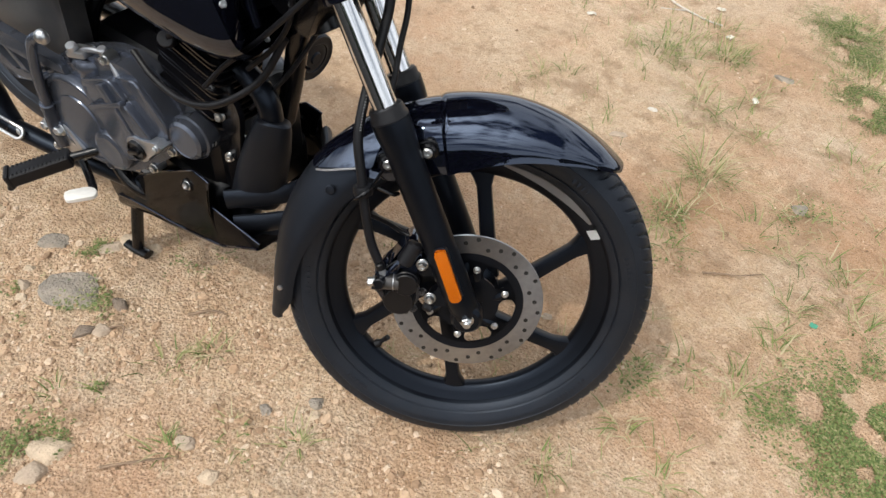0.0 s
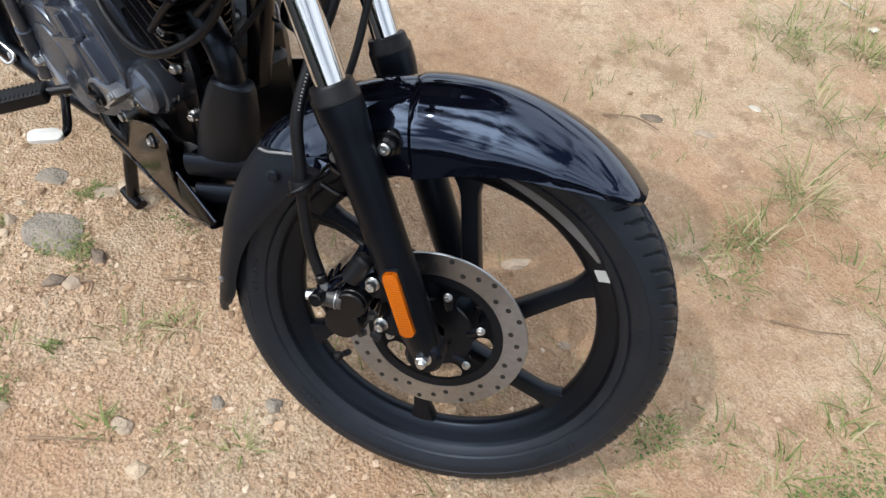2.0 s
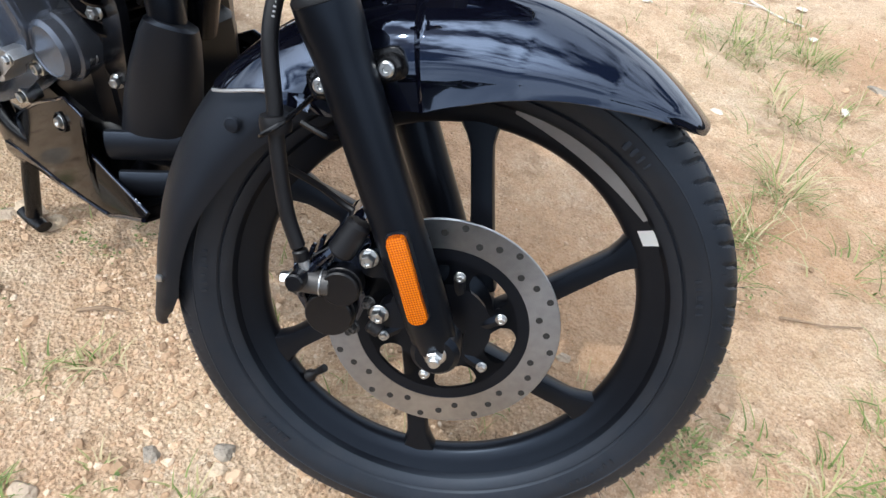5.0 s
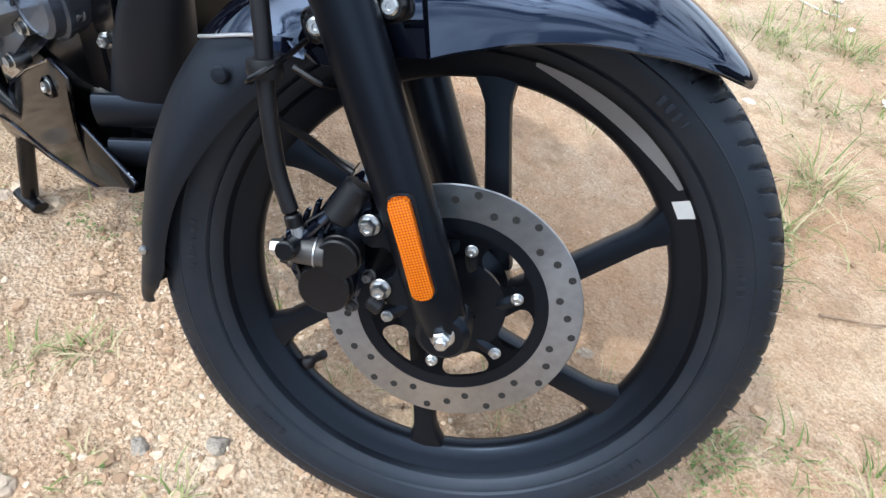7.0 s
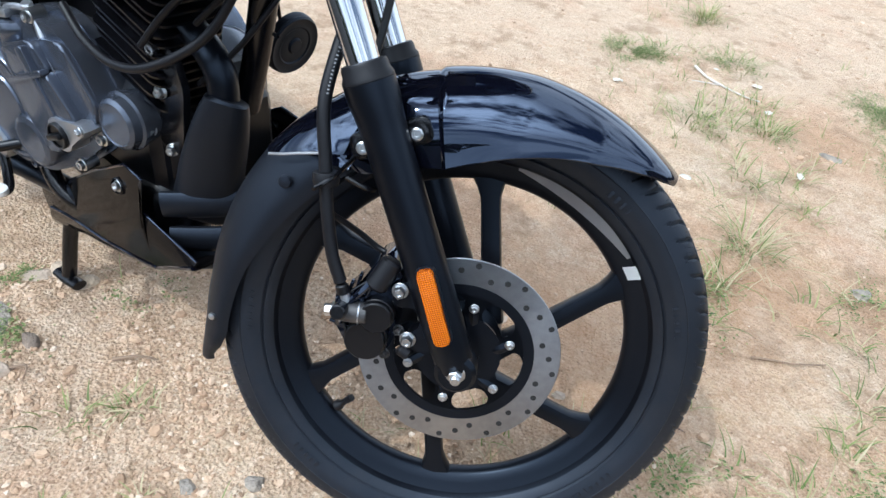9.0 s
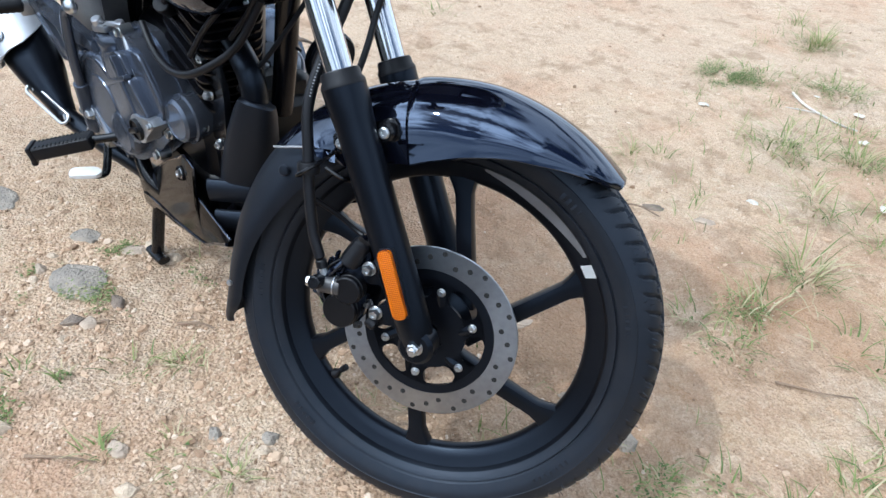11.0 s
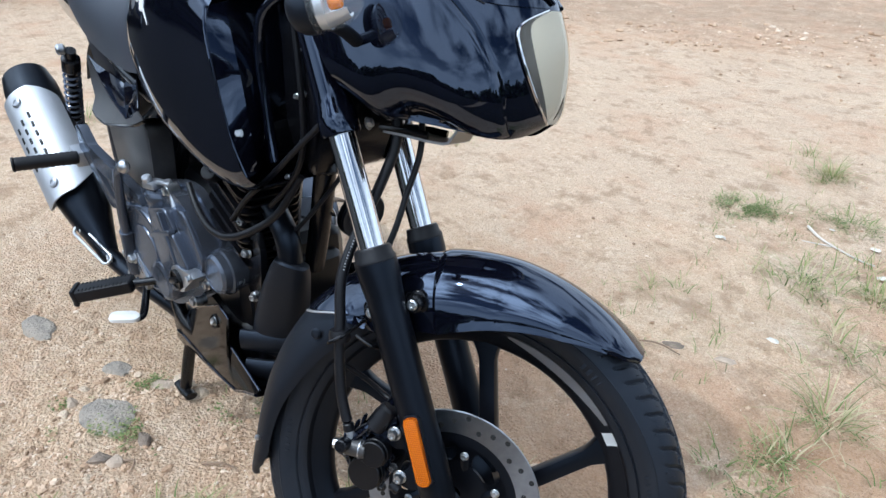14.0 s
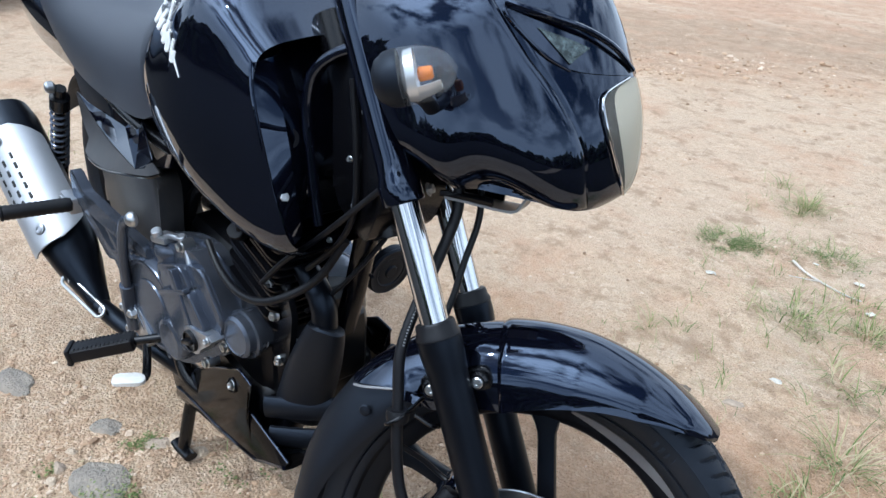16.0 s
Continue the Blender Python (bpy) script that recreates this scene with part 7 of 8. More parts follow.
# ---- ground cover ----
def soil_stone(name, at, size, seed, mat, label, turn=0.0, sink=0.55):
    """A weathered stone: a sphere pushed about by noise, flattened, half sunk."""
    bm = B()
    bmesh.ops.create_icosphere(bm, subdivisions=4, radius=0.5)
    rnd = random.Random(int(seed * 10))
    cuts = []
    for _ in range(11):                  # broken faces
        d = Vector((rnd.gauss(0, 1), rnd.gauss(0, 1), rnd.gauss(0, 1)))
        cuts.append((d.normalized(), rnd.uniform(0.30, 0.42)))
    for v in bm.verts:
        p = v.co.copy()
        k = 1 + 0.28 * noise.noise(p * 2.2 + Vector((seed, 0, 0))) + 0.10 * noise.noise(p * 6 + Vector((0, seed, 0)))
        q = p * k
        for d, lim in cuts:
            over = q.dot(d) - lim
            if over > 0:
                q -= d * (over * 0.93)
        v.co = q + p * 0.05 * noise.noise(p * 13 + Vector((seed, seed, 0)))
    bm.transform(Matrix.Diagonal((*size, 1)))
    bm.transform(Matrix.Rotation(radians(turn), 4, "Z"))
    z = ground_height(*at) + size[2] * (0.5 - sink)
    bm.transform(Matrix.Translation((at[0], at[1], z)))
    return part(name, bm, mat, None, label, angle=32, category="stone")


GREY_STONE = material("grey_stone", (0.27, 0.235, 0.195), 0.85, var=0.35, scale=25, fine=160, bump=0.9, depth=0.006, dust=0.5)
TAN_STONE = material("tan_stone", (0.41, 0.32, 0.24), 0.85, var=0.3, scale=30, fine=200, bump=0.7, depth=0.003, dust=0.2)
DARK_STONE = material("dark_stone", (0.17, 0.13, 0.10), 0.85, var=0.35, scale=30, fine=200, bump=0.9, depth=0.005, dust=0.5)
CLAY = material("pale_clay", (0.55, 0.43, 0.31), 0.9, var=0.3, scale=40, fine=220, bump=0.9, depth=0.004, dust=0.4)
WHITE_CHIP = material("white_chip", (0.62, 0.58, 0.51), 0.8, var=0.25, scale=40, bump=0.4)
GREEN_BIT = material("green_plastic_bit", (0.06, 0.30, 0.19), 0.5, var=0.1, bump=0.0)
TWIG = material("dry_twig", (0.24, 0.165, 0.11), 0.9, var=0.3, bump=0.4)
PALE_TWIG = material("pale_stick", (0.55, 0.50, 0.44), 0.85, var=0.2, bump=0.4)

STONES = [
    ("stone", (-1.135, 0.305), (0.15, 0.105, 0.026), GREY_STONE, "flat grey stone among low weeds", 20),
    ("stone", (-1.28, 0.362), (0.085, 0.05, 0.035), GREY_STONE, "oval grey stone on the soil", 35),
    ("stone", (-1.175, 0.432), (0.07, 0.045, 0.025), TAN_STONE, "pale tan stone beside the stand foot", 40),
    ("stone", (-1.02, 0.35), (0.04, 0.032, 0.03), DARK_STONE, "small dark stone on the soil", 10),
    ("stone", (-1.02, 0.265), (0.055, 0.035, 0.026), DARK_STONE, "brown-grey stone half sunk in soil", 60),
    ("stone", (-0.995, 0.285), (0.04, 0.03, 0.02), TAN_STONE, "small brown stone half sunk in soil", 0),
    ("stone", (-1.215, 0.255), (0.035, 0.025, 0.02), TAN_STONE, "small tan stone on the soil", 0),
    ("stone", (-1.54, 0.245), (0.12, 0.07, 0.03), GREY_STONE, "flat grey stone slab on the soil", 15),
    ("stone", (-0.62, 0.372), (0.03, 0.028, 0.02), GREY_STONE, "small grey stone on the soil", 0),
    ("stone", (-0.68, 0.238), (0.04, 0.03, 0.026), TAN_STONE, "small tan stone on the soil", 25),
    ("stone", (-0.83, 0.045), (0.06, 0.05, 0.035), TAN_STONE, "tan stone among weeds", 50),
    ("stone", (-0.21, 0.905), (0.045, 0.04, 0.05), GREY_STONE, "grey stone beside the front tyre", 0),
    ("stone", (-0.51, 1.73), (0.03, 0.024, 0.014), WHITE_CHIP, "small pale stone on the soil", 0),
    ("stone", (-0.53, 1.56), (0.065, 0.035, 0.012), TAN_STONE, "flat pale stone on the soil", 30),
    ("stone", (-0.64, 1.51), (0.07, 0.035, 0.012), DARK_STONE, "dark flat stone flush with the soil", 40),
    ("stone", (-0.527, 0.955), (0.062, 0.032, 0.014), TAN_STONE, "flat pale stone on the soil behind the wheel", 55),
    ("stone", (-0.343, 0.894), (0.030, 0.020, 0.014), TAN_STONE, "small tan stone on the soil behind the wheel", 10),
    ("stone", (-0.04, 1.59), (0.05, 0.045, 0.03), GREY_STONE, "pale grey stone among dry grass", 0),
    ("stone", (-0.27, 2.16), (0.07, 0.05, 0.02), GREY_STONE, "flat grey stone on the soil", 0),
    ("clod", (-1.155, 0.468), (0.075, 0.05, 0.034), CLAY, "pale crumbly clod beside the stand foot", 15),
    ("clod", (-1.105, 0.485), (0.045, 0.035, 0.026), CLAY, "small pale clod beside the stand foot", 70),
    ("clod", (-1.245, 0.285), (0.030, 0.022, 0.018), CLAY, "small pale clod beside the grey stone", 40),
    ("clod", (-1.185, 0.235), (0.032, 0.024, 0.018), CLAY, "small pale clod beside low weeds", 10),
    ("clod", (-0.845, 0.085), (0.085, 0.055, 0.036), CLAY, "broken pale clod among weeds", 30),
    ("clod", (-0.600, 0.225), (0.045, 0.034, 0.026), CLAY, "pale clod beside a grass tuft", 65),
    ("clod", (-0.560, 0.440), (0.036, 0.030, 0.022), GREY_STONE, "small grey lump on the gritty soil", 20),
    ("clod", (-0.545, 0.420), (0.028, 0.022, 0.016), CLAY, "small pale lump on the gritty soil", 80),
    ("clod", (-0.985, 0.235), (0.032, 0.025, 0.018), CLAY, "small pale clod beside the brown stone", 0),
]
for i, (nm, at, size, mt, lab, turn) in enumerate(STONES):
    soil_stone(nm, at, size, i * 3.7 + 1.2, mt, lab, turn)


def litter(name, at, size, mat, label, category, turn=0):
    """A thin crumpled scrap lying on the soil."""
    bm = B()
    k = 8
    rows = []
    for i in range(k + 1):
        row = []
        for j in range(k + 1):
            u, v = i / k - 0.5, j / k - 0.5
            r = (1 - 0.6 * abs(noise.noise((u * 4 + at[0] * 9, v * 4 + at[1] * 7, 1)))) * (1 - 0.35 * (abs(u) + abs(v))) * 0.85
            z = 0.2 * noise.noise((u * 4, v * 4, at[0] * 11)) + 0.25
            row.append(Vector((u * size[0] * r, v * size[1] * r, z * size[2])))
        rows.append(row)
    patch(bm, rows, 0.0012)
    bm.transform(Matrix.Translation((at[0], at[1], ground_height(*at) + 0.003)) @ Matrix.Rotation(radians(turn), 4, "Z"))
    return part(name, bm, mat, None, label, category=category)


litter("paper_scrap", (-0.60, 2.44), (0.05, 0.035, 0.02), WHITE_CHIP, "white scrap of paper on soil", "litter", 20)
litter("paper_scrap", (-0.50, 2.27), (0.05, 0.03, 0.03), WHITE_CHIP, "crumpled white scrap beside grass", "litter", 70)
litter("paper_scrap", (-0.75, 2.46), (0.03, 0.02, 0.015), WHITE_CHIP, "small white scrap beside grass", "litter", 0)
litter("paper_scrap", (-0.30, 1.975), (0.03, 0.045, 0.03), WHITE_CHIP, "crumpled white scrap among grass", "litter", 30)
litter("paper_scrap", (-0.92, 2.09), (0.05, 0.03, 0.015), WHITE_CHIP, "pale scrap by the grass", "litter", 50)
litter("plastic_scrap", (0.105, 1.235), (0.028, 0.022, 0.012), GREEN_BIT, "small green plastic scrap on the soil", "litter", 0)


def stick(name, pts, r, mat, label, forks=()):
    bm = B()
    tube(bm, [(x, y, ground_height(x, y) + r + dz) for x, y, dz in pts], r, 8, 6, r_end=r * 0.5)
    for f in forks:
        tube(bm, [(x, y, ground_height(x, y) + r * 0.7 + dz) for x, y, dz in f], r * 0.6, 6, 5, r_end=r * 0.3)
    return part(name, bm, mat, None, label, category="stick")


stick("stick", [(-0.80, 2.395, 0.01), (-0.74, 2.37, 0.004), (-0.67, 2.345, 0.0), (-0.60, 2.335, 0.0), (-0.55, 2.33, 0.002)], 0.0045, PALE_TWIG, "bleached dry stick on the soil", [[(-0.69, 2.35, 0.0), (-0.72, 2.31, 0.01), (-0.76, 2.29, 0.01)]])
stick("twig", [(-0.14, 1.225, 0.004), (-0.10, 1.255, 0.0), (-0.075, 1.265, 0.006), (-0.03, 1.315, 0.0)], 0.0024, TWIG, "thin dark twig on the soil")
stick("twig", [(-0.90, 0.42, 0.0), (-0.87, 0.45, 0.012), (-0.85, 0.47, 0.004)], 0.003, TWIG, "short dark twig on the soil", [])
stick("twig", [(-0.99, 0.30, 0.0), (-0.955, 0.315, 0.02), (-0.945, 0.30, 0.004)], 0.0025, TWIG, "short bent twig on the soil")
stick("twig", [(-0.75, 0.12, 0.0), (-0.70, 0.17, 0.01), (-0.67, 0.205, 0.002)], 0.0025, TWIG, "thin dry twig on the soil")
stick("twig", [(-0.72, 1.42, 0.004), (-0.66, 1.46, 0.012), (-0.60, 1.475, 0.006)], 0.003, TWIG, "dark twig beside the mudguard's shadow")


# loose grit and pebbles
def scatter_pebbles():
    rng = random.Random(11)
    verts, faces = [], []
    base = [(math.cos(a) * c, math.sin(a) * c, s) for c, s in ((0.75, -0.5), (1.0, 0.1), (0.6, 0.75)) for a in [2 * math.pi * i / 6 for i in range(6)]]
    quads = [(r * 6 + i, r * 6 + (i + 1) % 6, (r + 1) * 6 + (i + 1) % 6, (r + 1) * 6 + i) for r in range(2) for i in range(6)] + [tuple(12 + i for i in range(6))]
    n = 0
    far = clod = False
    while n < 30000:
        far, clod = n >= 26500, 24500 <= n < 26500
        if n >= 29300:
            u, w = rng.uniform(-4.6, -1.2), rng.gauss(7.5, 0.45)
            x, y = u, u + w
        elif far:
            x, y = rng.uniform(-6.0, 1.5), rng.uniform(1.6, 9.0)
        elif rng.random() < (0.8 if clod else 0.62):
            x, y = rng.gauss(-0.85, 0.42), rng.gauss(0.32, 0.26)
        else:
            x, y = rng.uniform(-2.6, 0.5), rng.uniform(-0.1, 3.4)
        dens = 0.40 + 0.75 * noise.noise((x * 2.5, y * 2.5, 5.0)) + 0.75 * noise.noise((x * 9, y * 9, 2.0))
        if rng.random() > dens:
            continue
        if n >= 29300:
            r = min(0.027, 0.006 + rng.expovariate(1 / 0.005))
        elif far:
            r = min(0.003 + 0.0036 * (y - 1.6), 0.024, 0.002 + rng.expovariate(1 / 0.0040))
        elif clod:
            r = min(0.011, 0.0032 + rng.expovariate(1 / 0.0017))
        else:
            r = min(0.0075, 0.0008 + rng.expovariate(1 / 0.00100))
        z = ground_height(x, y)
        a, c, s = rng.uniform(0, 6.28), 0, 0
        c, s = math.cos(a), math.sin(a)
        sx, sy, sz = r * rng.uniform(0.7, 1.4), r * rng.uniform(0.6, 1.1), r * rng.uniform(0.4, 0.8)
        k = len(verts)
        for px, py, pz in base:
            j = rng.uniform(0.75, 1.2)
            ux, uy = px * sx * j, py * sy * j
            verts.append((x + ux * c - uy * s, y + ux * s + uy * c, z + (pz * j + 0.25) * sz))
        faces += [tuple(k + q for q in f) for f in quads]
        n += 1
    me = bpy.data.meshes.new("pebbles")
    me.from_pydata(verts, [], faces)
    m = bpy.data.materials.new("grit")
    m.use_nodes = True
    nd, ln = m.node_tree.nodes, m.node_tree.links
    g = nd.new("ShaderNodeNewGeometry")
    r = nd.new("ShaderNodeValToRGB")
    e = r.color_ramp.elements
    for p, c in ((0.25, (0.42, 0.275, 0.17)), (0.55, (0.52, 0.36, 0.235)), (0.85, (0.58, 0.425, 0.295))):
        e.new(p).color = (*c, 1)
    e[0].color, e[-1].color = (0.22, 0.14, 0.085, 1), (0.70, 0.57, 0.44, 1)
    ln.new(g.outputs["Random Per Island"], r.inputs["Fac"])
    ln.new(r.outputs["Color"], nd["Principled BSDF"].inputs["Base Color"])
    nd["Principled BSDF"].inputs["Roughness"].default_value = 0.9
    me.materials.append(m)
    return tagged(new("pebbles", me), "tan and brown grit lying on sandy soil", "gravel", kind="stuff")


scatter_pebbles()


# weeds and grass
def leaf_material(name, stops):
    m = bpy.data.materials.new(name)
    m.use_nodes = True
    nd, ln = m.node_tree.nodes, m.node_tree.links
    g = nd.new("ShaderNodeNewGeometry")
    r = nd.new("ShaderNodeValToRGB")
    e = r.color_ramp.elements
    while len(e) < len(stops):
        e.new(0.5)
    for s, (p, c) in zip(e, stops):
        s.position, s.color = p, (*c, 1)
    ln.new(g.outputs["Random Per Island"], r.inputs["Fac"])
    b = nd["Principled BSDF"]
    ln.new(r.outputs["Color"], b.inputs["Base Color"])
    b.inputs["Roughness"].default_value = 0.6
    b.inputs["Specular IOR Level"].default_value = 0.3
    tr = nd.new("ShaderNodeBsdfTranslucent")
    ln.new(r.outputs["Color"], tr.inputs["Color"])
    mx = nd.new("ShaderNodeMixShader")
    mx.inputs["Fac"].default_value = 0.25
    ln.new(b.outputs[0], mx.inputs[1])
    ln.new(tr.outputs[0], mx.inputs[2])
    ln.new(mx.outputs[0], nd["Material Output"].inputs["Surface"])
    return m


GRASS = leaf_material("grass_blades", [(0.0, (0.11, 0.15, 0.045)), (0.3, (0.19, 0.25, 0.075)), (0.52, (0.30, 0.32, 0.125)), (0.74, (0.44, 0.39, 0.21)), (1.0, (0.55, 0.46, 0.30))])
WEED = leaf_material("weed_leaves", [(0.0, (0.085, 0.12, 0.038)), (0.35, (0.15, 0.21, 0.065)), (0.7, (0.25, 0.28, 0.105)), (1.0, (0.42, 0.36, 0.20))])


class Blades:
    def __init__(self):
        self.v, self.f = [], []

    def blade(self, rng, x, y, length, width, lean, a):
        """A bent tapering blade of three segments."""
        z0 = ground_height(x, y) - 0.002
        dx, dy = math.cos(a), math.sin(a)
        k = len(self.v)
        for t in (0.0, 0.35, 0.7, 1.0):
            out = length * lean * t ** 1.5
            up = length * (t - 0.45 * lean * t * t)
            w = width * (1 - t) ** 0.6 * 0.5 + 0.0002
            cx, cy = x + dx * out, y + dy * out
            self.v += [(cx - dy * w, cy + dx * w, z0 + up), (cx + dy * w, cy - dx * w, z0 + up)]
        for i in range(3):
            self.f.append((k + 2 * i, k + 2 * i + 1, k + 2 * i + 3, k + 2 * i + 2))

    def leaf(self, rng, x, y, size, h):
        """A small oval leaf near the soil."""
        z0 = ground_height(x, y) + h
        a, tilt = rng.uniform(0, 6.28), rng.uniform(-0.6, 0.6)
        c, s = math.cos(a), math.sin(a)
        k = len(self.v)
        for u, w, q in ((-1, 0, 0), (-0.3, 0.5, 0.1), (0.5, 0.42, 0.1), (1, 0, -0.1), (0.5, -0.42, 0.1), (-0.3, -0.5, 0.1)):
            px, py = u * size, w * size
            self.v.append((x + px * c - py * s, y + px * s + py * c, z0 + (u * tilt * 0.5 + q) * size))
        self.f.append(tuple(range(k, k + 6)))

    def link(self, name, mat, label):
        me = bpy.data.meshes.new(name)
        me.from_pydata(self.v, [], self.f)
        me.materials.append(mat)
        return tagged(new(name, me), label, "grass", kind="stuff")


grass, weeds = Blades(), Blades()
rng = random.Random(5)
# x, y, spread, count, blade length
TUFTS = [
    (-0.83, 0.33, 0.030, 60, 0.045), (-0.79, 0.39, 0.028, 55, 0.05), (-0.89, 0.21, 0.018, 26, 0.035), (-0.53, 0.36, 0.028, 60, 0.05),
    (-0.69, 0.21, 0.028, 60, 0.045), (-0.64, 0.315, 0.018, 30, 0.03), (-0.27, 1.56, 0.06, 170, 0.12), (-0.22, 1.80, 0.05, 60, 0.07),
    (-0.64, 2.03, 0.09, 110, 0.11), (-0.53, 2.05, 0.06, 60, 0.08), (-0.86, 1.67, 0.028, 40, 0.09), (-0.79, 1.73, 0.03, 26, 0.06),
    (-0.30, 1.98, 0.04, 60, 0.08), (-0.46, 2.17, 0.05, 110, 0.08),
]
TUFTS += [
    (-0.13, 0.89, 0.035, 60, 0.04), (0.05, 1.26, 0.04, 50, 0.06), (-0.18, 0.60, 0.02, 24, 0.035), (-0.10, 0.77, 0.028, 40, 0.05),
    (0.01, 0.72, 0.035, 60, 0.05), (0.06, 1.12, 0.03, 34, 0.06), (0.04, 0.99, 0.035, 50, 0.07), (-0.06, 0.96, 0.03, 36, 0.05),
    (-0.34, 1.25, 0.05, 70, 0.06), (-0.27, 1.39, 0.045, 70, 0.08), (-1.0, 2.92, 0.05, 130, 0.12), (-0.72, 2.58, 0.09, 170, 0.08), (-1.05, 2.33, 0.07, 60, 0.06),
]
TUFTS += [(-0.45, 1.90, 0.05, 36, 0.09), (-0.10, 1.42, 0.06, 50, 0.07), (-3.06, 0.65, 0.10, 140, 0.10), (-2.04, 1.90, 0.06, 60, 0.07), (-0.42, 1.70, 0.04, 30, 0.07), (0.14, 1.38, 0.08, 80, 0.07), (-0.02, 1.55, 0.06, 60, 0.05), (-0.21, 2.62, 0.10, 160, 0.07), (-0.06, 2.33, 0.10, 160, 0.07)]
TUFTS += [(-0.62, 2.12, 0.10, 120, 0.09), (-0.95, 2.45, 0.08, 110, 0.06), (-0.55, 2.30, 0.09, 110, 0.07), (-1.02, 2.36, 0.07, 120, 0.05), (-0.30, 1.85, 0.08, 60, 0.08), (0.02, 1.85, 0.10, 90, 0.06), (0.20, 1.60, 0.10, 90, 0.06)]
TUFTS += [(0.04, 0.94, 0.03, 50, 0.06), (0.05, 1.17, 0.03, 40, 0.06), (0.08, 1.12, 0.03, 40, 0.06), (0.19, 1.29, 0.04, 60, 0.06), (0.10, 1.44, 0.03, 40, 0.06), (0.0, 1.41, 0.03, 40, 0.06), (-0.94, 0.15, 0.02, 30, 0.035), (-0.61, 0.29, 0.02, 36, 0.03), (-0.17, 0.61, 0.025, 40, 0.035), (-1.18, 3.06, 0.04, 50, 0.10), (-0.99, 2.92, 0.06, 110, 0.12), (-0.41, 1.85, 0.05, 60, 0.10), (-0.45, 2.15, 0.05, 80, 0.08), (-0.29, 1.35, 0.04, 60, 0.07), (-0.24, 1.25, 0.04, 60, 0.06)]
for x, y, spread, count, length in TUFTS:
    for _ in range(int(count * 0.48)):
        px, py = rng.gauss(x, spread * 0.55), rng.gauss(y, spread * 0.55)
        a = math.atan2(py - y, px - x) + rng.gauss(0, 0.8)
        grass.blade(rng, px, py, length * rng.uniform(0.3, 1.0), rng.uniform(0.0016, 0.0040), rng.uniform(0.55, 1.45), a)
# lone blades over the plot
for _ in range(900):
    x, y = rng.uniform(-1.2, 0.5), rng.uniform(0.5, 2.9)
    if noise.noise((x * 2.1, y * 2.1, 8.0)) > 0.05:
        for _ in range(rng.randint(1, 4)):
            grass.blade(rng, x + rng.gauss(0, 0.008), y + rng.gauss(0, 0.008), rng.uniform(0.02, 0.06), rng.uniform(0.0014, 0.0026), rng.uniform(0.3, 1.0), rng.uniform(0, 6.28))
# creeping weeds in mats
MATS = [(0.25, 1.06, 0.14, 2400), (0.31, 0.97, 0.12, 1800), (0.15, 0.99, 0.07, 600), (0.22, 0.91, 0.03, 220), (0.22, 1.20, 0.06, 420), (0.10, 0.96, 0.04, 200),
        (-1.12, 0.245, 0.04, 330), (-1.07, 0.325, 0.045, 420), (-1.20, 0.255, 0.03, 200), (-1.2, 0.41, 0.03, 220), (-0.89, 0.05, 0.06, 650), (-0.86, 0.10, 0.03, 130), (-1.01, 0.54, 0.05, 300), (-0.89, 0.21, 0.012, 40), (-0.63, 0.315, 0.014, 60), (-0.57, 0.30, 0.018, 50),
        (-0.22, 2.62, 0.14, 2200), (-0.13, 2.47, 0.10, 1300), (-0.06, 2.24, 0.10, 1100), (0.02, 2.12, 0.08, 800), (-1.02, 2.36, 0.09, 1300), (-0.94, 2.39, 0.06, 500), (-0.79, 2.55, 0.09, 600), (-0.70, 2.54, 0.07, 400), (-1.0, 2.86, 0.07, 420), (-0.44, 2.15, 0.06, 300), (-0.60, 2.10, 0.07, 260),
        (-0.01, 1.57, 0.07, 420), (-0.29, 1.35, 0.05, 220), (-0.24, 1.25, 0.05, 220), (-0.27, 1.55, 0.05, 260), (-0.14, 0.88, 0.045, 240), (-0.05, 0.95, 0.03, 110), (0.45, 1.25, 0.15, 1400)]
for x, y, spread, count in MATS:
    dense = count > 700
    for _ in range(int(count * (2.0 if dense else 1.15))):
        px, py = rng.gauss(x, spread * (0.5 if dense else 0.62)), rng.gauss(y, spread * (0.5 if dense else 0.62))
        if noise.noise((px * 14, py * 14, 4.0)) < (-0.18 if dense else -0.02):
            continue
        weeds.leaf(rng, px, py, rng.uniform(0.0018, 0.0043), rng.uniform(0.001, 0.012))
grass.link("grass", GRASS, "thin green and dry grass tufts on sandy soil")
weeds.link("weeds", WEED, "low green creeping weeds in mats")


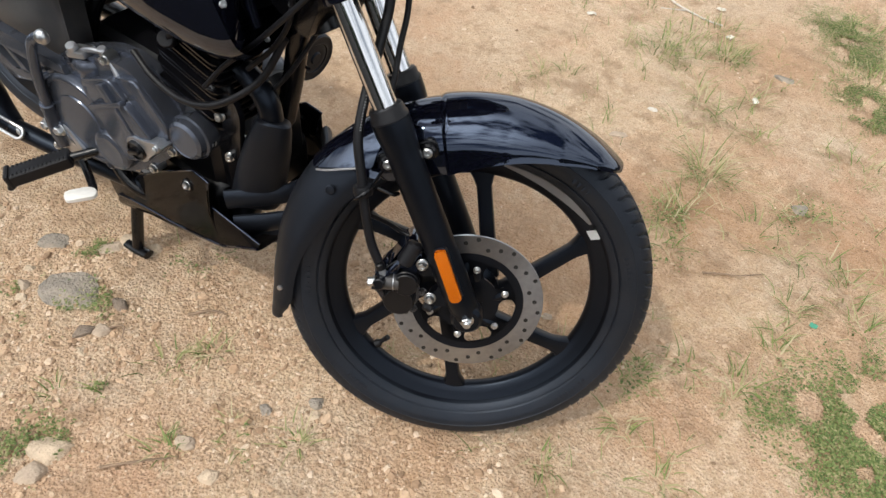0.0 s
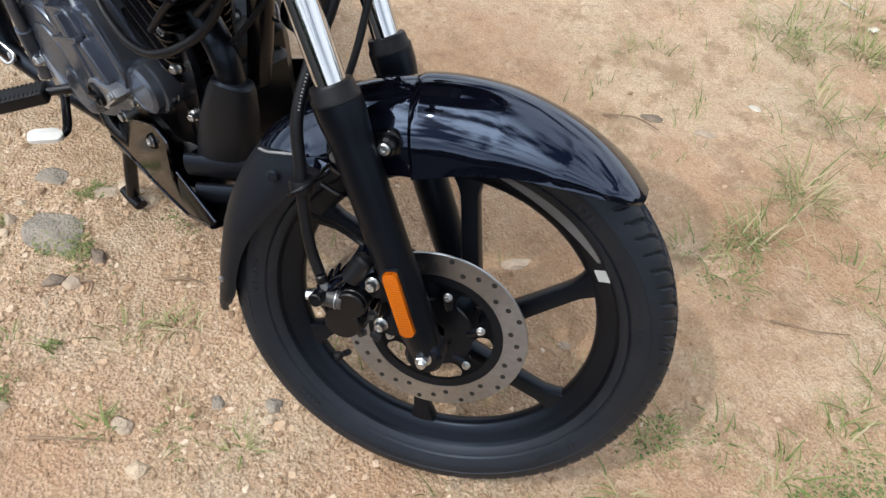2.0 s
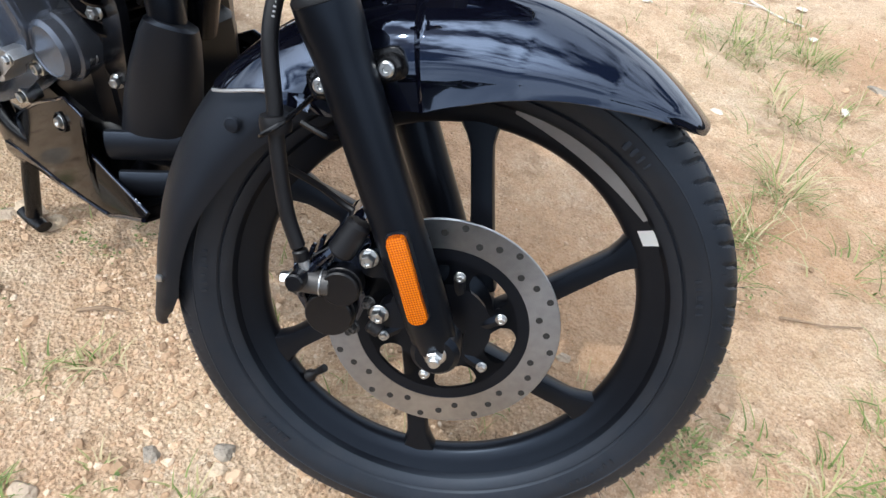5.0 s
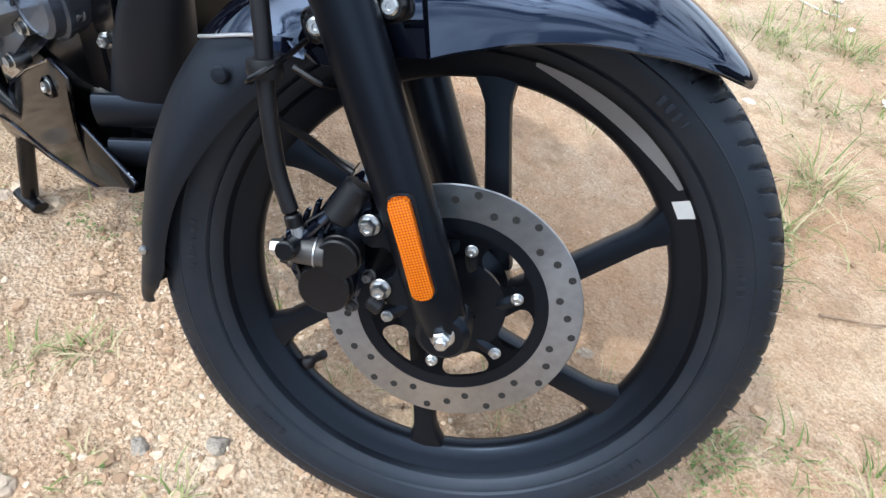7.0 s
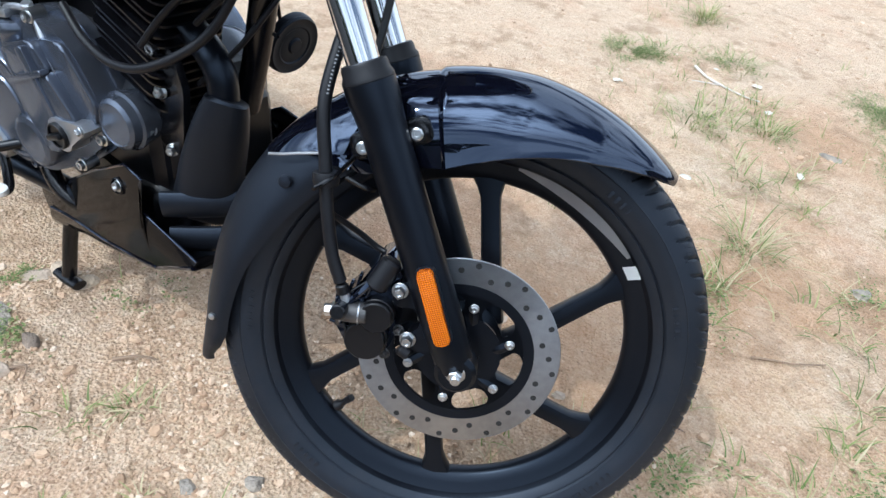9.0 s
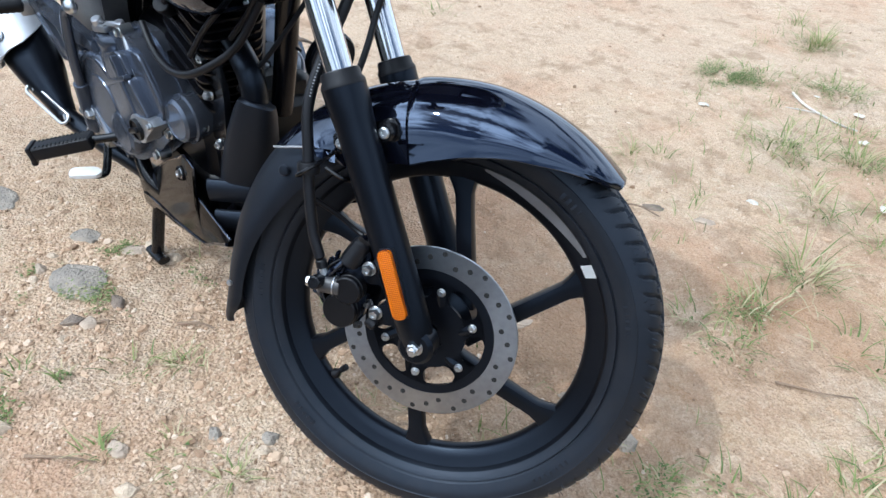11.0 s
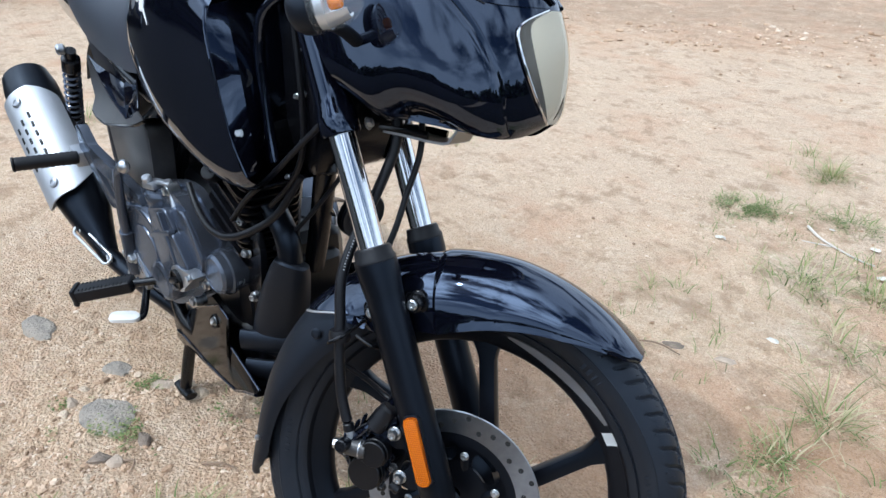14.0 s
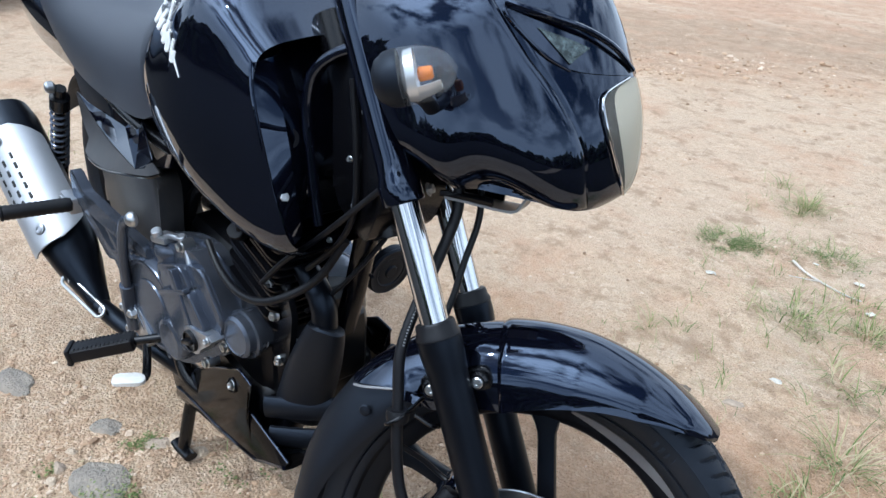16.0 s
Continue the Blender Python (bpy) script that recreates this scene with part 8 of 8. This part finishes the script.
# ---- parked car at the far edge of the plot ----
def build_car():
    car = thing("car", (-7.0, -0.75, 0.0), "pale blue-grey car parked at the far edge of the plot", "car")
    at = Matrix.Translation((-7.0, -0.75, 0.0)) @ Matrix.Rotation(radians(90), 4, "Z")      # its length along y

    def ring(x, half, z0, z1):
        pts = []
        for k in range(28):
            a = 2 * math.pi * k / 28
            c, s = math.cos(a), math.sin(a)
            pts.append((x, half * math.copysign(abs(c) ** 0.35, c), (z0 + z1) / 2 + (z1 - z0) / 2 * math.copysign(abs(s) ** 0.45, s)))
        return pts
    bm = B()
    loft(bm, [ring(-2.05, 0.62, 0.36, 0.70), ring(-1.98, 0.76, 0.26, 0.84), ring(-1.4, 0.82, 0.21, 0.92), ring(0.0, 0.83, 0.20, 0.92), ring(1.2, 0.82, 0.21, 0.90), ring(1.9, 0.75, 0.26, 0.76), ring(2.05, 0.60, 0.36, 0.62)])
    body = part("body", bm, CAR_PAINT, car, "pale blue-grey body", frame_m=at)
    bm = B()
    loft(bm, [ring(-1.75, 0.60, 0.84, 0.90), ring(-1.45, 0.68, 0.84, 1.24), ring(-0.9, 0.66, 0.84, 1.42), ring(0.1, 0.66, 0.84, 1.44), ring(0.55, 0.68, 0.84, 1.28), ring(1.15, 0.66, 0.84, 0.90)])
    part("cabin", bm, PAINT, car, "dark glazed cabin", frame_m=at)
    for sx in (-1.3, 1.3):
        for sy in (-1, 1):
            bm = B()
            lathe(bm, [(0.19, -0.08), (0.27, -0.085), (0.295, -0.06), (0.30, 0.0), (0.295, 0.06), (0.27, 0.085), (0.19, 0.08)], 36, at @ Matrix.Translation((sx, 0.76 * sy, 0.30)), closed=True)
            w = part("wheel", bm, RUBBER, car, "black car wheel")
            bm = B()
            lathe(bm, [(0.01, -0.03), (0.12, -0.05), (0.195, -0.07), (0.195, 0.07), (0.12, 0.05), (0.01, 0.03)], 30, at @ Matrix.Translation((sx, 0.76 * sy, 0.30)), closed=True)
            part("rim", bm, ALU, w, "silver rim")
    for sx in (-2.02, 2.02):
        bm = B()
        block(bm, (sx, 0, 0.36), (0.12, 1.35, 0.16), 0.04)
        part("bumper", bm, PLASTIC, car, frame_m=at)


build_car()


# ---- belt of trees on the near side of the lot, behind the walk ----
def build_far_woods():
    rnd = random.Random(77)
    verts, faces = [], []
    for i in range(5200):
        a = radians(rnd.uniform(-172, 58))
        top = 1.9 + 0.7 * math.sin(a * 5.3 + 1) + 0.5 * math.sin(a * 13 + 2) + 0.4 * math.sin(a * 31)
        h = top * rnd.random() ** 0.75
        r = 17 + 2.2 * rnd.gauss(0, 0.5) + 1.5 * math.sin(a * 4)
        c = Vector((-0.4 + r * math.cos(a), 0.4 + r * math.sin(a), h))
        s = rnd.uniform(0.22, 0.6)
        k = len(verts)
        for _ in range(6):
            verts.append(c + Vector((rnd.gauss(0, 1), rnd.gauss(0, 1), rnd.gauss(0, 0.8))) * s)
        faces += [(k, k + 1, k + 2), (k + 2, k + 3, k + 4), (k + 4, k + 5, k), (k + 1, k + 3, k + 5), (k, k + 2, k + 4)]
    me = bpy.data.meshes.new("far_woods")
    me.from_pydata(verts, [], faces)
    me.materials.append(LEAF)
    ob = new("far_woods", me)
    tagged(ob, "dark green belt of trees and bushes round the lot", "trees", kind="stuff")


build_far_woods()


# ---- unseen dark road off the sandy plot, added to darken what the paint reflects ----
def build_reflected_road():
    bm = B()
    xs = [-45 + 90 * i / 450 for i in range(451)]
    rows = [[Vector((x, added_road_edge(x) + dy, z)) for x in xs] for dy, z in ((0.0, -0.04), (-0.10, 0.0), (-1.5, 0.005), (-6.0, 0.005), (-15.0, 0.005), (-15.1, -0.04))]
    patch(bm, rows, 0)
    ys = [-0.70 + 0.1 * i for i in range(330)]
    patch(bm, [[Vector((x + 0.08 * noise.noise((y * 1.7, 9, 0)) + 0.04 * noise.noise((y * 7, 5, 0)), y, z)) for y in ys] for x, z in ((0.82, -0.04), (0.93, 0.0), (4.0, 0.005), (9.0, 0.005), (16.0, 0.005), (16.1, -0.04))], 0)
    return part("road", bm, ASPHALT, None, "unseen dark asphalt road added for the paint to reflect", kind="structure", category="road")


build_reflected_road()
